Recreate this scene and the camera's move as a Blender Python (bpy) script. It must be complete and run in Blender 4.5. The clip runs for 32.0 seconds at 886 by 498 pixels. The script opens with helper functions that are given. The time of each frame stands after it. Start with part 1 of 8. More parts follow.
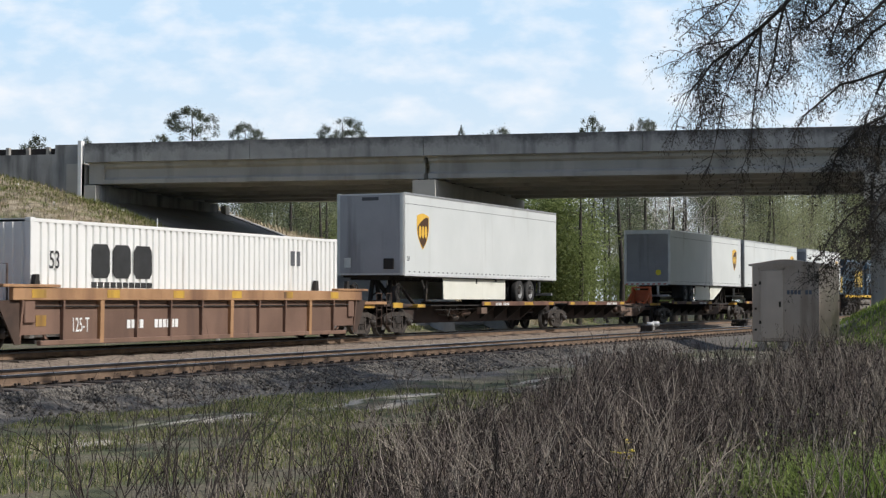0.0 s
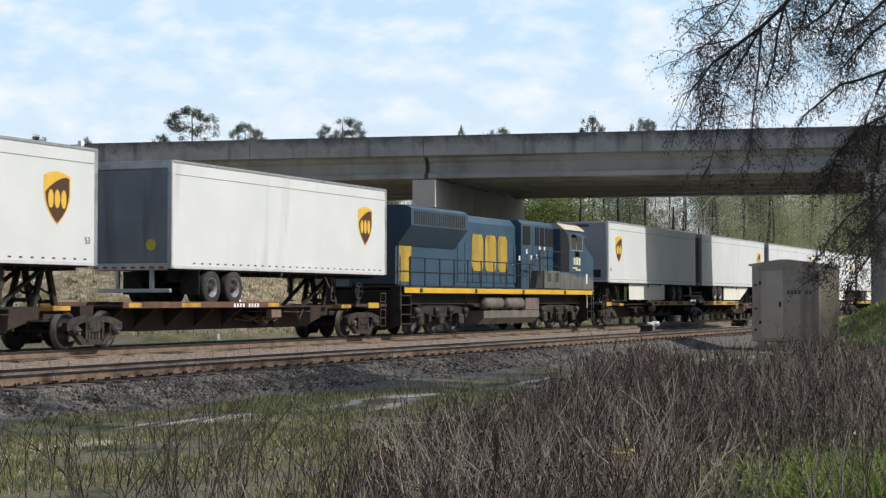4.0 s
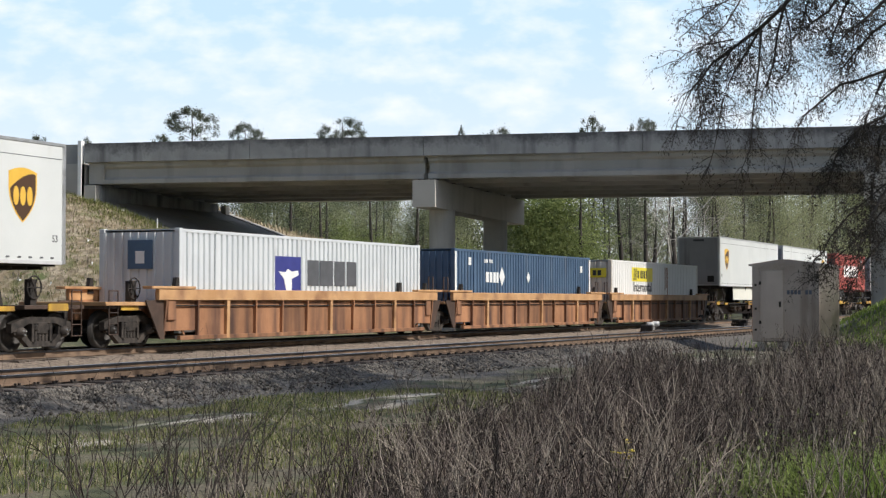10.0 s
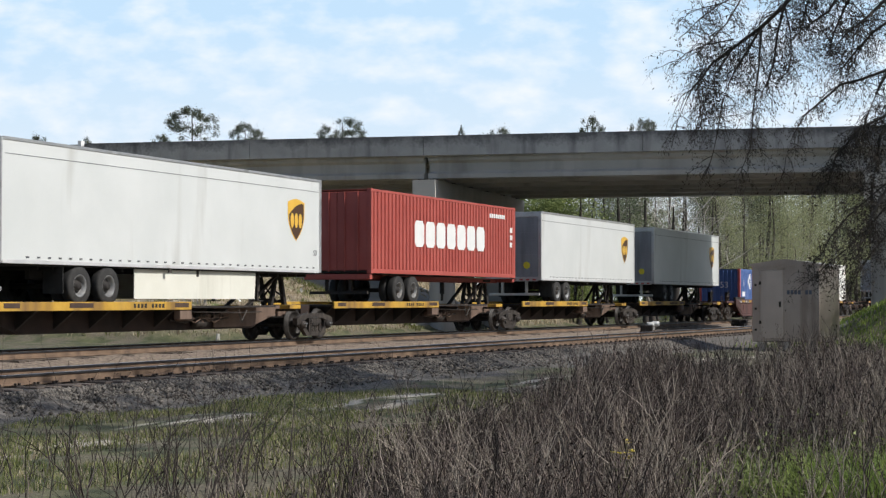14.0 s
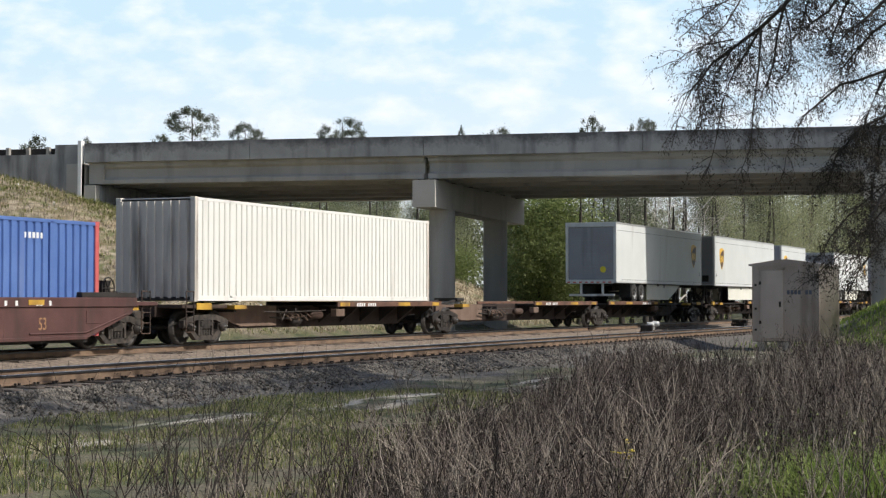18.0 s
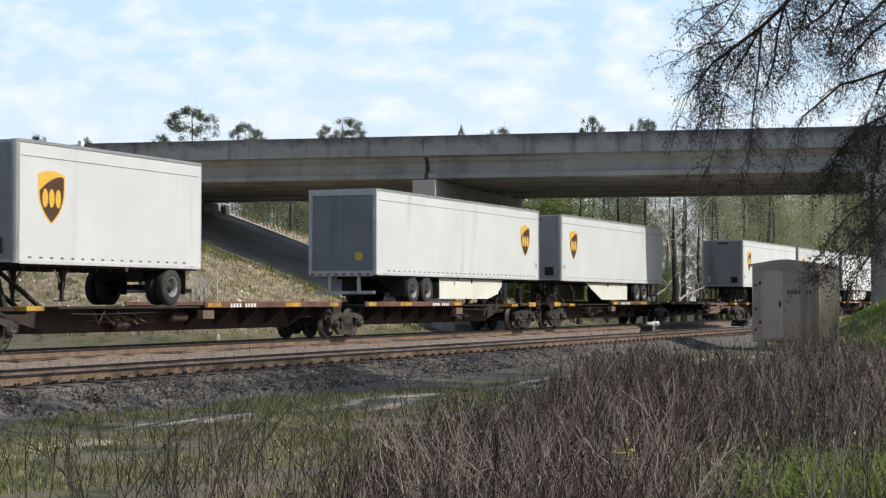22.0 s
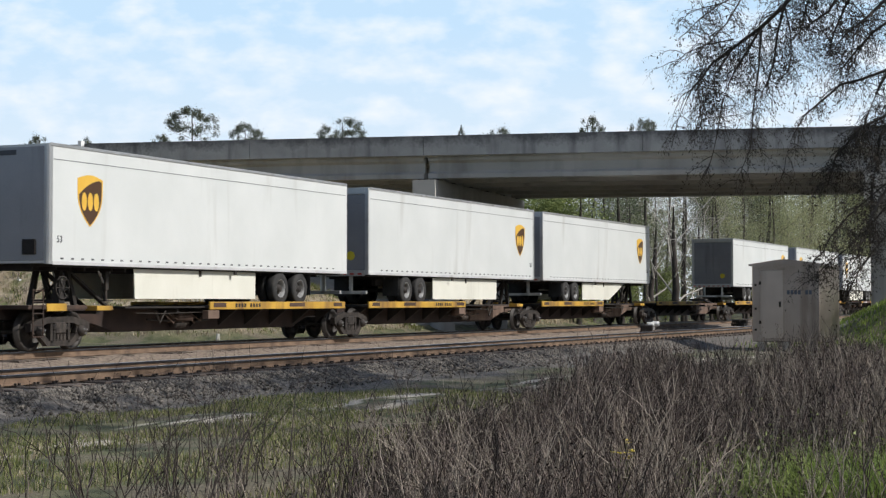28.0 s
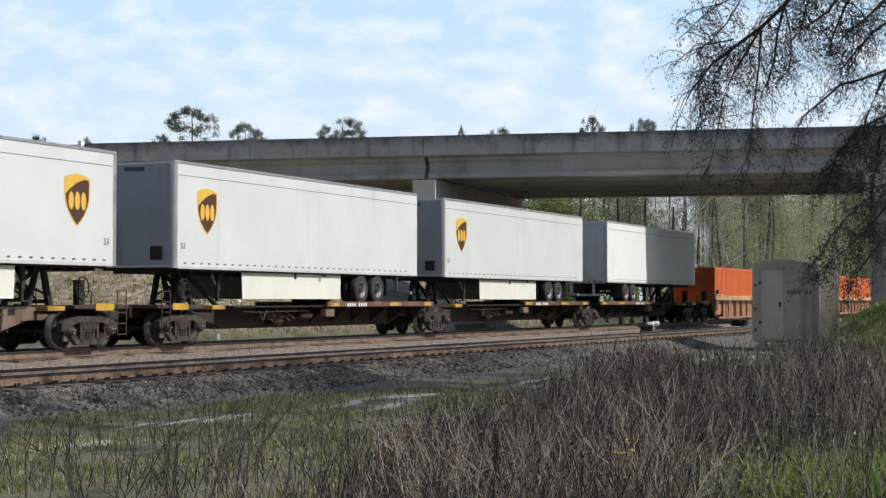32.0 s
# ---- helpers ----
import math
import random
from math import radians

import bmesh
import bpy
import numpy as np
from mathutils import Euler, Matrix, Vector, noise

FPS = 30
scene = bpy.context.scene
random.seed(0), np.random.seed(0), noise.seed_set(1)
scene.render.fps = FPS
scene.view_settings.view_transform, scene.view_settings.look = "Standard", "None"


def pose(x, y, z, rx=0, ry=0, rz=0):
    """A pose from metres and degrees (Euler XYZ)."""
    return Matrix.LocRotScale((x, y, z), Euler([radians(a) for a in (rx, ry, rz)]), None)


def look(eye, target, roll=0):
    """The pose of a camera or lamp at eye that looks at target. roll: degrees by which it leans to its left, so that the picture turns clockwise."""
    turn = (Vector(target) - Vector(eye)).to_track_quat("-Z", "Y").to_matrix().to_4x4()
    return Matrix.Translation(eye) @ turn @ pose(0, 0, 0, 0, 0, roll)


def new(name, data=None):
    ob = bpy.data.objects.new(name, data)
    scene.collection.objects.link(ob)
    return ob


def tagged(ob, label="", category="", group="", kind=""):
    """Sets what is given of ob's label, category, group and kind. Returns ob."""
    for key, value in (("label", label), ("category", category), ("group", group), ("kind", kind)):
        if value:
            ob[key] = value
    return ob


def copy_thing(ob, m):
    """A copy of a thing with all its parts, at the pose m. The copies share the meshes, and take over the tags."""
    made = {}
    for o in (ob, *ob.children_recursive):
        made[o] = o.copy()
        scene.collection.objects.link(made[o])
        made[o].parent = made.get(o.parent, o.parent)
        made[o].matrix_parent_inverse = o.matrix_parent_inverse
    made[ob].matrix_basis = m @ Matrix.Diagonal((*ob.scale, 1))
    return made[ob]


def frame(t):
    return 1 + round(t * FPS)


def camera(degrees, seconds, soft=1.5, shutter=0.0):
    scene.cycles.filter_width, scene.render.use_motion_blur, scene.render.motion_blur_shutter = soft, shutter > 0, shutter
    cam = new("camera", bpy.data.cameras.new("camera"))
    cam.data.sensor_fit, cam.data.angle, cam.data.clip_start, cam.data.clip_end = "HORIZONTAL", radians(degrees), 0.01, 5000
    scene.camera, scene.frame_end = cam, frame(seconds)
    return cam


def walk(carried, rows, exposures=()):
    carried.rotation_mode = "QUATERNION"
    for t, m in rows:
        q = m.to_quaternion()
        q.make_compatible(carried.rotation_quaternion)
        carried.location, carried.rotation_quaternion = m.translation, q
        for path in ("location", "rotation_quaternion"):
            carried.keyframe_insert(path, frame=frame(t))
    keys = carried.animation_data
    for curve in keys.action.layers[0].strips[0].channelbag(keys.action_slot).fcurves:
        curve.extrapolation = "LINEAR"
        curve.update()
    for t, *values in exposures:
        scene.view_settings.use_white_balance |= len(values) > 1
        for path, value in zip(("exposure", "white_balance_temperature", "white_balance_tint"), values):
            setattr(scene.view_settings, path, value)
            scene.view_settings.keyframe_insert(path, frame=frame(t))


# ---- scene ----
# World frame: x along the railway (the train comes from +x), y across it, away from the camera; z = 0 is the rail head.
HEADING, PITCH, EYE = 23.176, 1.725, 1.23
cam = camera(28.96, 32.0, soft=1.3, shutter=0.05)
view = look((0, 0, EYE), (100 * math.cos(radians(HEADING)), 100 * math.sin(radians(HEADING)), EYE + 100 * math.tan(radians(PITCH))))
walk(cam, [(0.0, view), (32.0, view)], exposures=[
    (0.0, -0.08, 6250, 10), (1.0, 0.0, 6300, 10), (2.0, 0.08, 6350, 10), (3.0, -0.07, 6250, 10), (5.0, 0.06, 6400, 10), (5.5, 0.1, 6450, 10), (6.0, 0.0, 6350, 10), (7.0, -0.08, 6200, 10), (8.0, -0.1, 6200, 10), (9.0, -0.09, 6200, 10),
    (10.0, 0.06, 6350, 10), (11.0, 0.1, 6400, 10), (12.0, 0.0, 6250, 10), (14.0, -0.04, 6250, 10), (17.0, 0.08, 6400, 10), (20.0, 0.08, 6450, 10), (22.0, 0.03, 6350, 10), (25.0, 0.03, 6300, 10), (28.0, -0.04, 6250, 10),
    (29.0, -0.08, 6200, 10), (30.0, -0.04, 6250, 10), (31.0, 0.07, 6400, 10), (32.0, -0.04, 6200, 10)])

# ---- daylight ----
SUN_ELEVATION = radians(40)
SUN_PLAN = Vector((0.1, -1.0, 0)).normalized()
TO_SUN = (SUN_PLAN * math.cos(SUN_ELEVATION) + Vector((0, 0, math.sin(SUN_ELEVATION)))).normalized()
world = bpy.data.worlds.new("sky_world")
scene.world = world
world.use_nodes = True
wn, wl = world.node_tree.nodes, world.node_tree.links
sky = wn.new("ShaderNodeTexSky")
sky.sky_type, sky.sun_disc = "NISHITA", False
sky.sun_elevation, sky.sun_rotation = SUN_ELEVATION, math.atan2(SUN_PLAN.x, SUN_PLAN.y)
sky.air_density, sky.dust_density, sky.ozone_density = 1.0, 1.6, 1.0
wl.new(sky.outputs[0], wn["Background"].inputs["Color"])
wn["Background"].inputs["Strength"].default_value = 0.1
sun = new("sun", bpy.data.lights.new("sun", "SUN"))
sun.data.energy, sun.data.angle, sun.data.color = 3.95, radians(0.53), (1.0, 0.95, 0.87)
sun.matrix_world = look((0, 0, 60), Vector((0, 0, 60)) - TO_SUN)

# ---- mesh helpers ----
class Mesh:
    """Collects vertices and faces of one part."""

    def __init__(self):
        self.v, self.f, self.s = [], [], []

    def add(self, verts, faces, smooth=False):
        n = len(self.v)
        self.v += [tuple(p) for p in verts]
        self.f += [tuple(i + n for i in q) for q in faces]
        self.s += [smooth] * len(faces)
        return self

    def box(self, x0, x1, y0, y1, z0, z1, r=0.0):
        """A box, with its edges chamfered by r."""
        lo, hi = (x0, y0, z0), (x1, y1, z1)
        if r <= 0:
            vs = [(x, y, z) for x in (x0, x1) for y in (y0, y1) for z in (z0, z1)]
            return self.add(vs, [(0, 1, 3, 2), (4, 6, 7, 5), (0, 4, 5, 1), (2, 3, 7, 6), (0, 2, 6, 4), (1, 5, 7, 3)])
        r = min(r, 0.45 * min(x1 - x0, y1 - y0, z1 - z0))
        vs, at = [], {}
        for a in (0, 1):
            for b in (0, 1):
                for c in (0, 1):
                    for k in range(3):
                        p = [(lo, hi)[e][i] + (0 if i == k else (r, -r)[e]) for i, e in enumerate((a, b, c))]
                        at[a, b, c, k] = len(vs)
                        vs.append(p)
        fs = []
        def turned(face):
            p = [Vector(vs[i]) for i in face]
            mid = sum(p, Vector()) / len(p) - Vector(((x0 + x1) / 2, (y0 + y1) / 2, (z0 + z1) / 2))
            n = (p[1] - p[0]).cross(p[2] - p[0])
            return face if n.dot(mid) > 0 else face[::-1]
        for k in range(3):
            i, j = (k + 1) % 3, (k + 2) % 3
            for e in (0, 1):
                ring = []
                for u, w in ((0, 0), (1, 0), (1, 1), (0, 1)):
                    c = [0, 0, 0]
                    c[k], c[i], c[j] = e, u, w
                    ring.append(at[(*c, k)])
                fs.append(turned(tuple(ring)))
            for u in (0, 1):
                for w in (0, 1):
                    c0, c1 = [0, 0, 0], [0, 0, 0]
                    c0[i], c0[j], c1[i], c1[j] = u, w, u, w
                    c1[k] = 1
                    fs.append(turned((at[(*c0, i)], at[(*c1, i)], at[(*c1, j)], at[(*c0, j)])))
        for a in (0, 1):
            for b in (0, 1):
                for c in (0, 1):
                    fs.append(turned(tuple(at[a, b, c, k] for k in range(3))))
        return self.add(vs, fs)

    def prism(self, poly, axis, a, b):
        """A polygon in the plane across an axis ('x', 'y', 'z'), extruded from a to b."""
        def place(p, h):
            return {"x": (h, p[0], p[1]), "y": (p[0], h, p[1]), "z": (p[0], p[1], h)}[axis]
        n = len(poly)
        vs = [place(p, a) for p in poly] + [place(p, b) for p in poly]
        fs = [tuple(range(n)), tuple(range(2 * n - 1, n - 1, -1))]
        fs += [((i + 1) % n, i, n + i, n + (i + 1) % n) for i in range(n)]
        area = sum(poly[i][0] * poly[(i + 1) % n][1] - poly[(i + 1) % n][0] * poly[i][1] for i in range(n))
        flip = (area > 0) != (axis == "y")
        if b < a:
            flip = not flip
        if flip:
            fs = [q[::-1] for q in fs]
        return self.add(vs, fs)

    def tube(self, pts, radii, sides=6, closed=True, smooth=True):
        """A round bar through points."""
        pts = [Vector(p) for p in pts]
        if not hasattr(radii, "__len__"):
            radii = [radii] * len(pts)
        vs, fs = [], []
        for i, p in enumerate(pts):
            d = (pts[min(i + 1, len(pts) - 1)] - pts[max(i - 1, 0)]).normalized()
            u = d.cross(Vector((0, 0, 1)) if abs(d.z) < 0.9 else Vector((1, 0, 0))).normalized()
            w = d.cross(u)
            for k in range(sides):
                a = 2 * math.pi * k / sides
                vs.append(p + (u * math.cos(a) + w * math.sin(a)) * radii[i])
        for i in range(len(pts) - 1):
            for k in range(sides):
                q, k2 = i * sides, (k + 1) % sides
                fs.append((q + k2, q + k, q + sides + k, q + sides + k2))
        self.add(vs, fs, smooth)
        if closed:
            e = len(pts) - 1
            self.add(vs[:sides], [tuple(range(sides))])
            self.add(vs[e * sides:], [tuple(range(sides))[::-1]])
        return self

    def lathe(self, profile, centre, axis="y", sides=20, smooth=True):
        """Turns a profile of (along, radius) about an axis through centre."""
        c, vs, fs = Vector(centre), [], []
        for h, r in profile:
            for k in range(sides):
                a = 2 * math.pi * k / sides
                p, q = r * math.cos(a), r * math.sin(a)
                vs.append(c + Vector({"y": (p, h, -q), "x": (h, p, q), "z": (p, q, h)}[axis]))
        for i in range(len(profile) - 1):
            for k in range(sides):
                k2 = (k + 1) % sides
                fs.append((i * sides + k, i * sides + k2, (i + 1) * sides + k2, (i + 1) * sides + k))
        return self.add(vs, fs, smooth)

    def data(self, name, mat):
        me = bpy.data.meshes.new(name)
        me.from_pydata(self.v, [], self.f)
        if any(self.s):
            me.polygons.foreach_set("use_smooth", self.s)
        if mat:
            me.materials.append(mat)
        me.update()
        return me


TINY = {"small_mark", "marker_row", "reflector_tape", "cross_member", "marking_row", "reflector_patch", "deck_bracket", "sill_gaps", "radiator_grille", "branch_work", "crown", "upper_crown", "twig_work", "young_leaves", "louvre", "bar_row", "vent_grille", "number_row", "panel_bar_row", "safety_sticker", "step_well", "vent", "hinge", "outrigger", "stem_work", "cap_bolts", "brake_rigging", "panel_seam", "tank_strap"}


def part(name, mesh, mat, parent=None, label="", at=None):
    """One mesh object, under a thing or a part."""
    ob = new(name, mesh if isinstance(mesh, bpy.types.Mesh) else mesh.data(name, mat))
    if parent:
        ob.parent = parent
    if at is not None:
        ob.matrix_basis = at if isinstance(at, Matrix) else pose(*at)
    if label:
        ob["label"] = label
    if name in TINY:
        ob["kind"] = "stuff"
    return ob


def thing(name, label, category, group="", kind="", at=None):
    ob = new(name)
    ob.empty_display_size = 0.2
    if at is not None:
        ob.matrix_basis = at
    return tagged(ob, label, category, group, kind)


def lettering(name, words, size, mat, parent, m, label="", squeeze=1.0):
    """Flat letters in the built-in font, a few millimetres thick."""
    cu = bpy.data.curves.new(name, "FONT")
    cu.body, cu.size, cu.extrude, cu.align_x, cu.align_y = words, size, 0.004, "CENTER", "CENTER"
    tmp = bpy.data.objects.new(name, cu)
    scene.collection.objects.link(tmp)
    me = bpy.data.meshes.new_from_object(tmp.evaluated_get(bpy.context.evaluated_depsgraph_get()))
    bpy.data.objects.remove(tmp)
    me.transform(m @ Matrix.Diagonal((squeeze, 1, 1, 1)))
    me.materials.clear()
    me.materials.append(mat)
    return part(name, me, None, parent, label)


# ---- materials ----
def material(name, a, b, scale=3.0, rough=0.6, metal=0.0, bump=0.15, fine=40.0, dirt=None, streak=0.0, vary=0.0, stretch=(1, 1, 1), dirt_amount=0.5, rust=None):
    """Two tones of a surface broken by coarse and fine noise; dirt: a third colour in stains, streak: stains drawn out downwards."""
    m = bpy.data.materials.new(name)
    m.use_nodes = True
    n, l = m.node_tree.nodes, m.node_tree.links
    out = n["Principled BSDF"]
    tc = n.new("ShaderNodeTexCoord")
    mp = n.new("ShaderNodeMapping")
    mp.inputs["Scale"].default_value = stretch
    l.new(tc.outputs["Object"], mp.inputs[0])
    big = n.new("ShaderNodeTexNoise")
    big.inputs["Scale"].default_value, big.inputs["Detail"].default_value = scale, 6
    l.new(mp.outputs[0], big.inputs["Vector"])
    small = n.new("ShaderNodeTexNoise")
    small.inputs["Scale"].default_value, small.inputs["Detail"].default_value = fine, 4
    l.new(mp.outputs[0], small.inputs["Vector"])
    add = n.new("ShaderNodeMath")
    add.operation = "MULTIPLY_ADD"
    l.new(small.outputs[0], add.inputs[0])
    add.inputs[1].default_value = 0.45
    l.new(big.outputs[0], add.inputs[2])
    ramp = n.new("ShaderNodeValToRGB")
    ramp.color_ramp.elements[0].position, ramp.color_ramp.elements[1].position = 0.5, 0.95
    ramp.color_ramp.elements[0].color, ramp.color_ramp.elements[1].color = (*a, 1), (*b, 1)
    l.new(add.outputs[0], ramp.inputs[0])
    colour = ramp.outputs[0]
    if dirt:
        sm = n.new("ShaderNodeMapping")
        sm.inputs["Scale"].default_value = (1, 1, 0.12) if streak else (1, 1, 1)
        l.new(tc.outputs["Object"], sm.inputs[0])
        st = n.new("ShaderNodeTexNoise")
        st.inputs["Scale"].default_value, st.inputs["Detail"].default_value = (streak or scale * 0.6), 7
        l.new(sm.outputs[0], st.inputs["Vector"])
        rr = n.new("ShaderNodeValToRGB")
        rr.color_ramp.elements[0].position, rr.color_ramp.elements[1].position = 0.68 - 0.3 * dirt_amount, 0.86 - 0.2 * dirt_amount
        l.new(st.outputs[0], rr.inputs[0])
        mix = n.new("ShaderNodeMix")
        mix.data_type = "RGBA"
        l.new(rr.outputs[0], mix.inputs["Factor"])
        l.new(colour, mix.inputs["A"])
        mix.inputs["B"].default_value = (*dirt, 1)
        colour = mix.outputs["Result"]
    if vary:
        oi = n.new("ShaderNodeObjectInfo")
        hs = n.new("ShaderNodeHueSaturation")
        mr = n.new("ShaderNodeMapRange")
        mr.inputs["To Min"].default_value, mr.inputs["To Max"].default_value = 1 - vary, 1 + vary
        l.new(oi.outputs["Random"], mr.inputs["Value"])
        l.new(mr.outputs[0], hs.inputs["Value"])
        l.new(colour, hs.inputs["Color"])
        colour = hs.outputs[0]
    l.new(colour, out.inputs["Base Color"])
    out.inputs["Roughness"].default_value, out.inputs["Metallic"].default_value = rough, metal
    if bump:
        bp = n.new("ShaderNodeBump")
        bp.inputs["Strength"].default_value, bp.inputs["Distance"].default_value = bump, 0.02
        l.new(add.outputs[0], bp.inputs["Height"])
        l.new(bp.outputs[0], out.inputs["Normal"])
    return m


TRAILER_WHITE = material("white_trailer_paint", (0.62, 0.64, 0.625), (0.7, 0.715, 0.7), 0.6, 0.42, dirt=(0.5, 0.5, 0.47), streak=1.2, bump=0.03, dirt_amount=0.25, vary=0.04)
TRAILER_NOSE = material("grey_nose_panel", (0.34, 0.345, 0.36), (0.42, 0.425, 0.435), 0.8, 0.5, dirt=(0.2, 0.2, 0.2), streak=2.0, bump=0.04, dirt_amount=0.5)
REAR_GREY = material("dark_grey_roller_door", (0.23, 0.233, 0.245), (0.31, 0.314, 0.325), 0.8, 0.55, dirt=(0.15, 0.15, 0.152), streak=2.0, bump=0.04, dirt_amount=0.5)
ALUMINIUM = material("dull_aluminium", (0.5, 0.5, 0.5), (0.66, 0.66, 0.65), 2, 0.42, 0.7, bump=0.05, dirt=(0.25, 0.23, 0.2), dirt_amount=0.3)
RAIL_ALLOY = material("bright_aluminium_rail", (0.6, 0.6, 0.6), (0.72, 0.72, 0.71), 2, 0.5, 0.25, bump=0.03, dirt=(0.4, 0.38, 0.35), dirt_amount=0.3)
SKIRT = material("cream_skirt_panel", (0.72, 0.71, 0.62), (0.8, 0.79, 0.7), 1.2, 0.5, dirt=(0.5, 0.48, 0.4), streak=1.5, bump=0.03, dirt_amount=0.25)
DARK_STEEL = material("dark_grimy_steel", (0.016, 0.014, 0.013), (0.04, 0.033, 0.028), 3, 0.75, 0.1, dirt=(0.055, 0.04, 0.03), dirt_amount=0.35)
BROWN_STEEL = material("rusty_brown_steel", (0.05, 0.03, 0.022), (0.1, 0.062, 0.044), 2, 0.75, 0.1, dirt=(0.04, 0.03, 0.025), dirt_amount=0.5, vary=0.1)
SILL_RUST = material("rust_red_side_sill", (0.1, 0.048, 0.032), (0.19, 0.1, 0.066), 2.5, 0.75, dirt=(0.045, 0.028, 0.022), streak=1.5, dirt_amount=0.6, vary=0.15)
# Dark paint, made darker still to stand for shade under the deck.
SPINE_STEEL = material("dark_brown_spine_steel", (0.024, 0.015, 0.012), (0.055, 0.033, 0.025), 2, 0.75, 0.1, dirt=(0.02, 0.015, 0.013), dirt_amount=0.5, vary=0.1)
TAN_STEEL = material("dusty_tan_steel", (0.14, 0.092, 0.066), (0.21, 0.145, 0.108), 2, 0.8, dirt=(0.08, 0.05, 0.036), streak=1.5, dirt_amount=0.5, vary=0.1)
TRUCK_STEEL = material("dusty_truck_castings", (0.018, 0.015, 0.0135), (0.085, 0.07, 0.058), 7, 0.65, 0.2, dirt=(0.02, 0.016, 0.014), dirt_amount=0.55, vary=0.4)
WHEEL_STEEL = material("worn_wheel_steel", (0.02, 0.018, 0.016), (0.06, 0.052, 0.046), 6, 0.6, 0.3)
YELLOW = material("faded_yellow_paint", (0.46, 0.26, 0.03), (0.62, 0.38, 0.055), 2, 0.65, dirt=(0.13, 0.07, 0.04), dirt_amount=0.68, streak=1.4)
RUBBER = material("tyre_rubber", (0.018, 0.018, 0.018), (0.045, 0.043, 0.04), 5, 0.85, bump=0.2)
RIM = material("painted_wheel_rim", (0.18, 0.18, 0.18), (0.32, 0.32, 0.31), 6, 0.5, 0.3, dirt=(0.13, 0.11, 0.09))
LOGO_BROWN = material("shield_brown", (0.07, 0.035, 0.018), (0.09, 0.045, 0.022), 3, 0.5, bump=0)
LOGO_GOLD = material("shield_gold", (0.72, 0.42, 0.05), (0.8, 0.5, 0.08), 3, 0.5, bump=0)
BLACK_PAINT = material("black_paint", (0.02, 0.02, 0.02), (0.04, 0.04, 0.04), 3, 0.6, bump=0)
GREY_PAINT = material("grey_lettering", (0.075, 0.078, 0.085), (0.11, 0.112, 0.12), 3, 0.6, bump=0)
WHITE_PAINT = material("white_lettering", (0.76, 0.76, 0.74), (0.82, 0.82, 0.8), 3, 0.6, bump=0)
RED_PAINT = material("red_marker", (0.45, 0.05, 0.03), (0.55, 0.08, 0.05), 3, 0.6, bump=0)
SIGN_YELLOW = material("yellow_sign", (0.75, 0.62, 0.03), (0.82, 0.7, 0.06), 3, 0.5, bump=0)
CONT_WHITE = material("white_container_paint", (0.78, 0.77, 0.74), (0.84, 0.83, 0.8), 0.8, 0.5, dirt=(0.5, 0.4, 0.3), streak=1.5, bump=0.03, dirt_amount=0.2)
CONT_CREAM = material("cream_container_paint", (0.76, 0.75, 0.705), (0.82, 0.81, 0.765), 0.8, 0.5, dirt=(0.5, 0.46, 0.4), streak=1.5, bump=0.03, dirt_amount=0.3)
CONT_GREY = material("pale_grey_container_paint", (0.58, 0.605, 0.62), (0.67, 0.695, 0.705), 0.8, 0.5, dirt=(0.36, 0.34, 0.32), streak=1.5, bump=0.03, dirt_amount=0.3)
CONT_NAVY = material("navy_container_paint", (0.052, 0.095, 0.165), (0.088, 0.148, 0.235), 0.8, 0.5, dirt=(0.13, 0.15, 0.18), streak=1.8, bump=0.03, dirt_amount=0.4)
CONT_BLUE = material("bright_blue_container_paint", (0.075, 0.145, 0.38), (0.12, 0.21, 0.48), 0.8, 0.5, dirt=(0.15, 0.2, 0.36), streak=1.5, bump=0.03, dirt_amount=0.35)
EMBLEM_BLUE = material("deep_blue_emblem", (0.035, 0.04, 0.2), (0.055, 0.062, 0.26), 2, 0.5, bump=0)
RUST_STREAK = material("rust_run_stain", (0.26, 0.11, 0.055), (0.42, 0.22, 0.13), 4, 0.8, bump=0, stretch=(1, 1, 0.15))
# Near-black that stands for shade in doorway and vents, and colours seams.
SEAM_AND_SHADE_BLACK = material("unlit_black_recess", (0.004, 0.004, 0.005), (0.008, 0.008, 0.009), 3, 0.9, bump=0)
STREAK_AND_SHADE_END = material("streaked_grey_container_end", (0.62, 0.57, 0.5), (0.74, 0.69, 0.61), 0.9, 0.6, dirt=(0.11, 0.085, 0.065), streak=2.2, bump=0.05, dirt_amount=0.5)
PINK_RED = material("faded_red_post_paint", (0.5, 0.09, 0.09), (0.6, 0.14, 0.13), 3, 0.6, bump=0.02)
CONT_RED = material("red_container_paint", (0.38, 0.075, 0.058), (0.46, 0.108, 0.085), 0.8, 0.5, dirt=(0.24, 0.06, 0.05), streak=1.5, bump=0.03, dirt_amount=0.3)
CONT_ORANGE = material("orange_container_paint", (0.62, 0.13, 0.03), (0.7, 0.17, 0.05), 0.8, 0.5, dirt=(0.4, 0.12, 0.05), streak=1.5, bump=0.03, dirt_amount=0.25)
WELL_OCHRE = material("ochre_well_car_paint", (0.45, 0.245, 0.105), (0.6, 0.36, 0.18), 1.6, 0.65, dirt=(0.24, 0.115, 0.06), dirt_amount=0.62)
WELL_WORN = material("rust_worn_ochre_chord", (0.3, 0.16, 0.075), (0.44, 0.255, 0.13), 1.4, 0.7, dirt=(0.13, 0.065, 0.042), streak=1.0, dirt_amount=0.6)
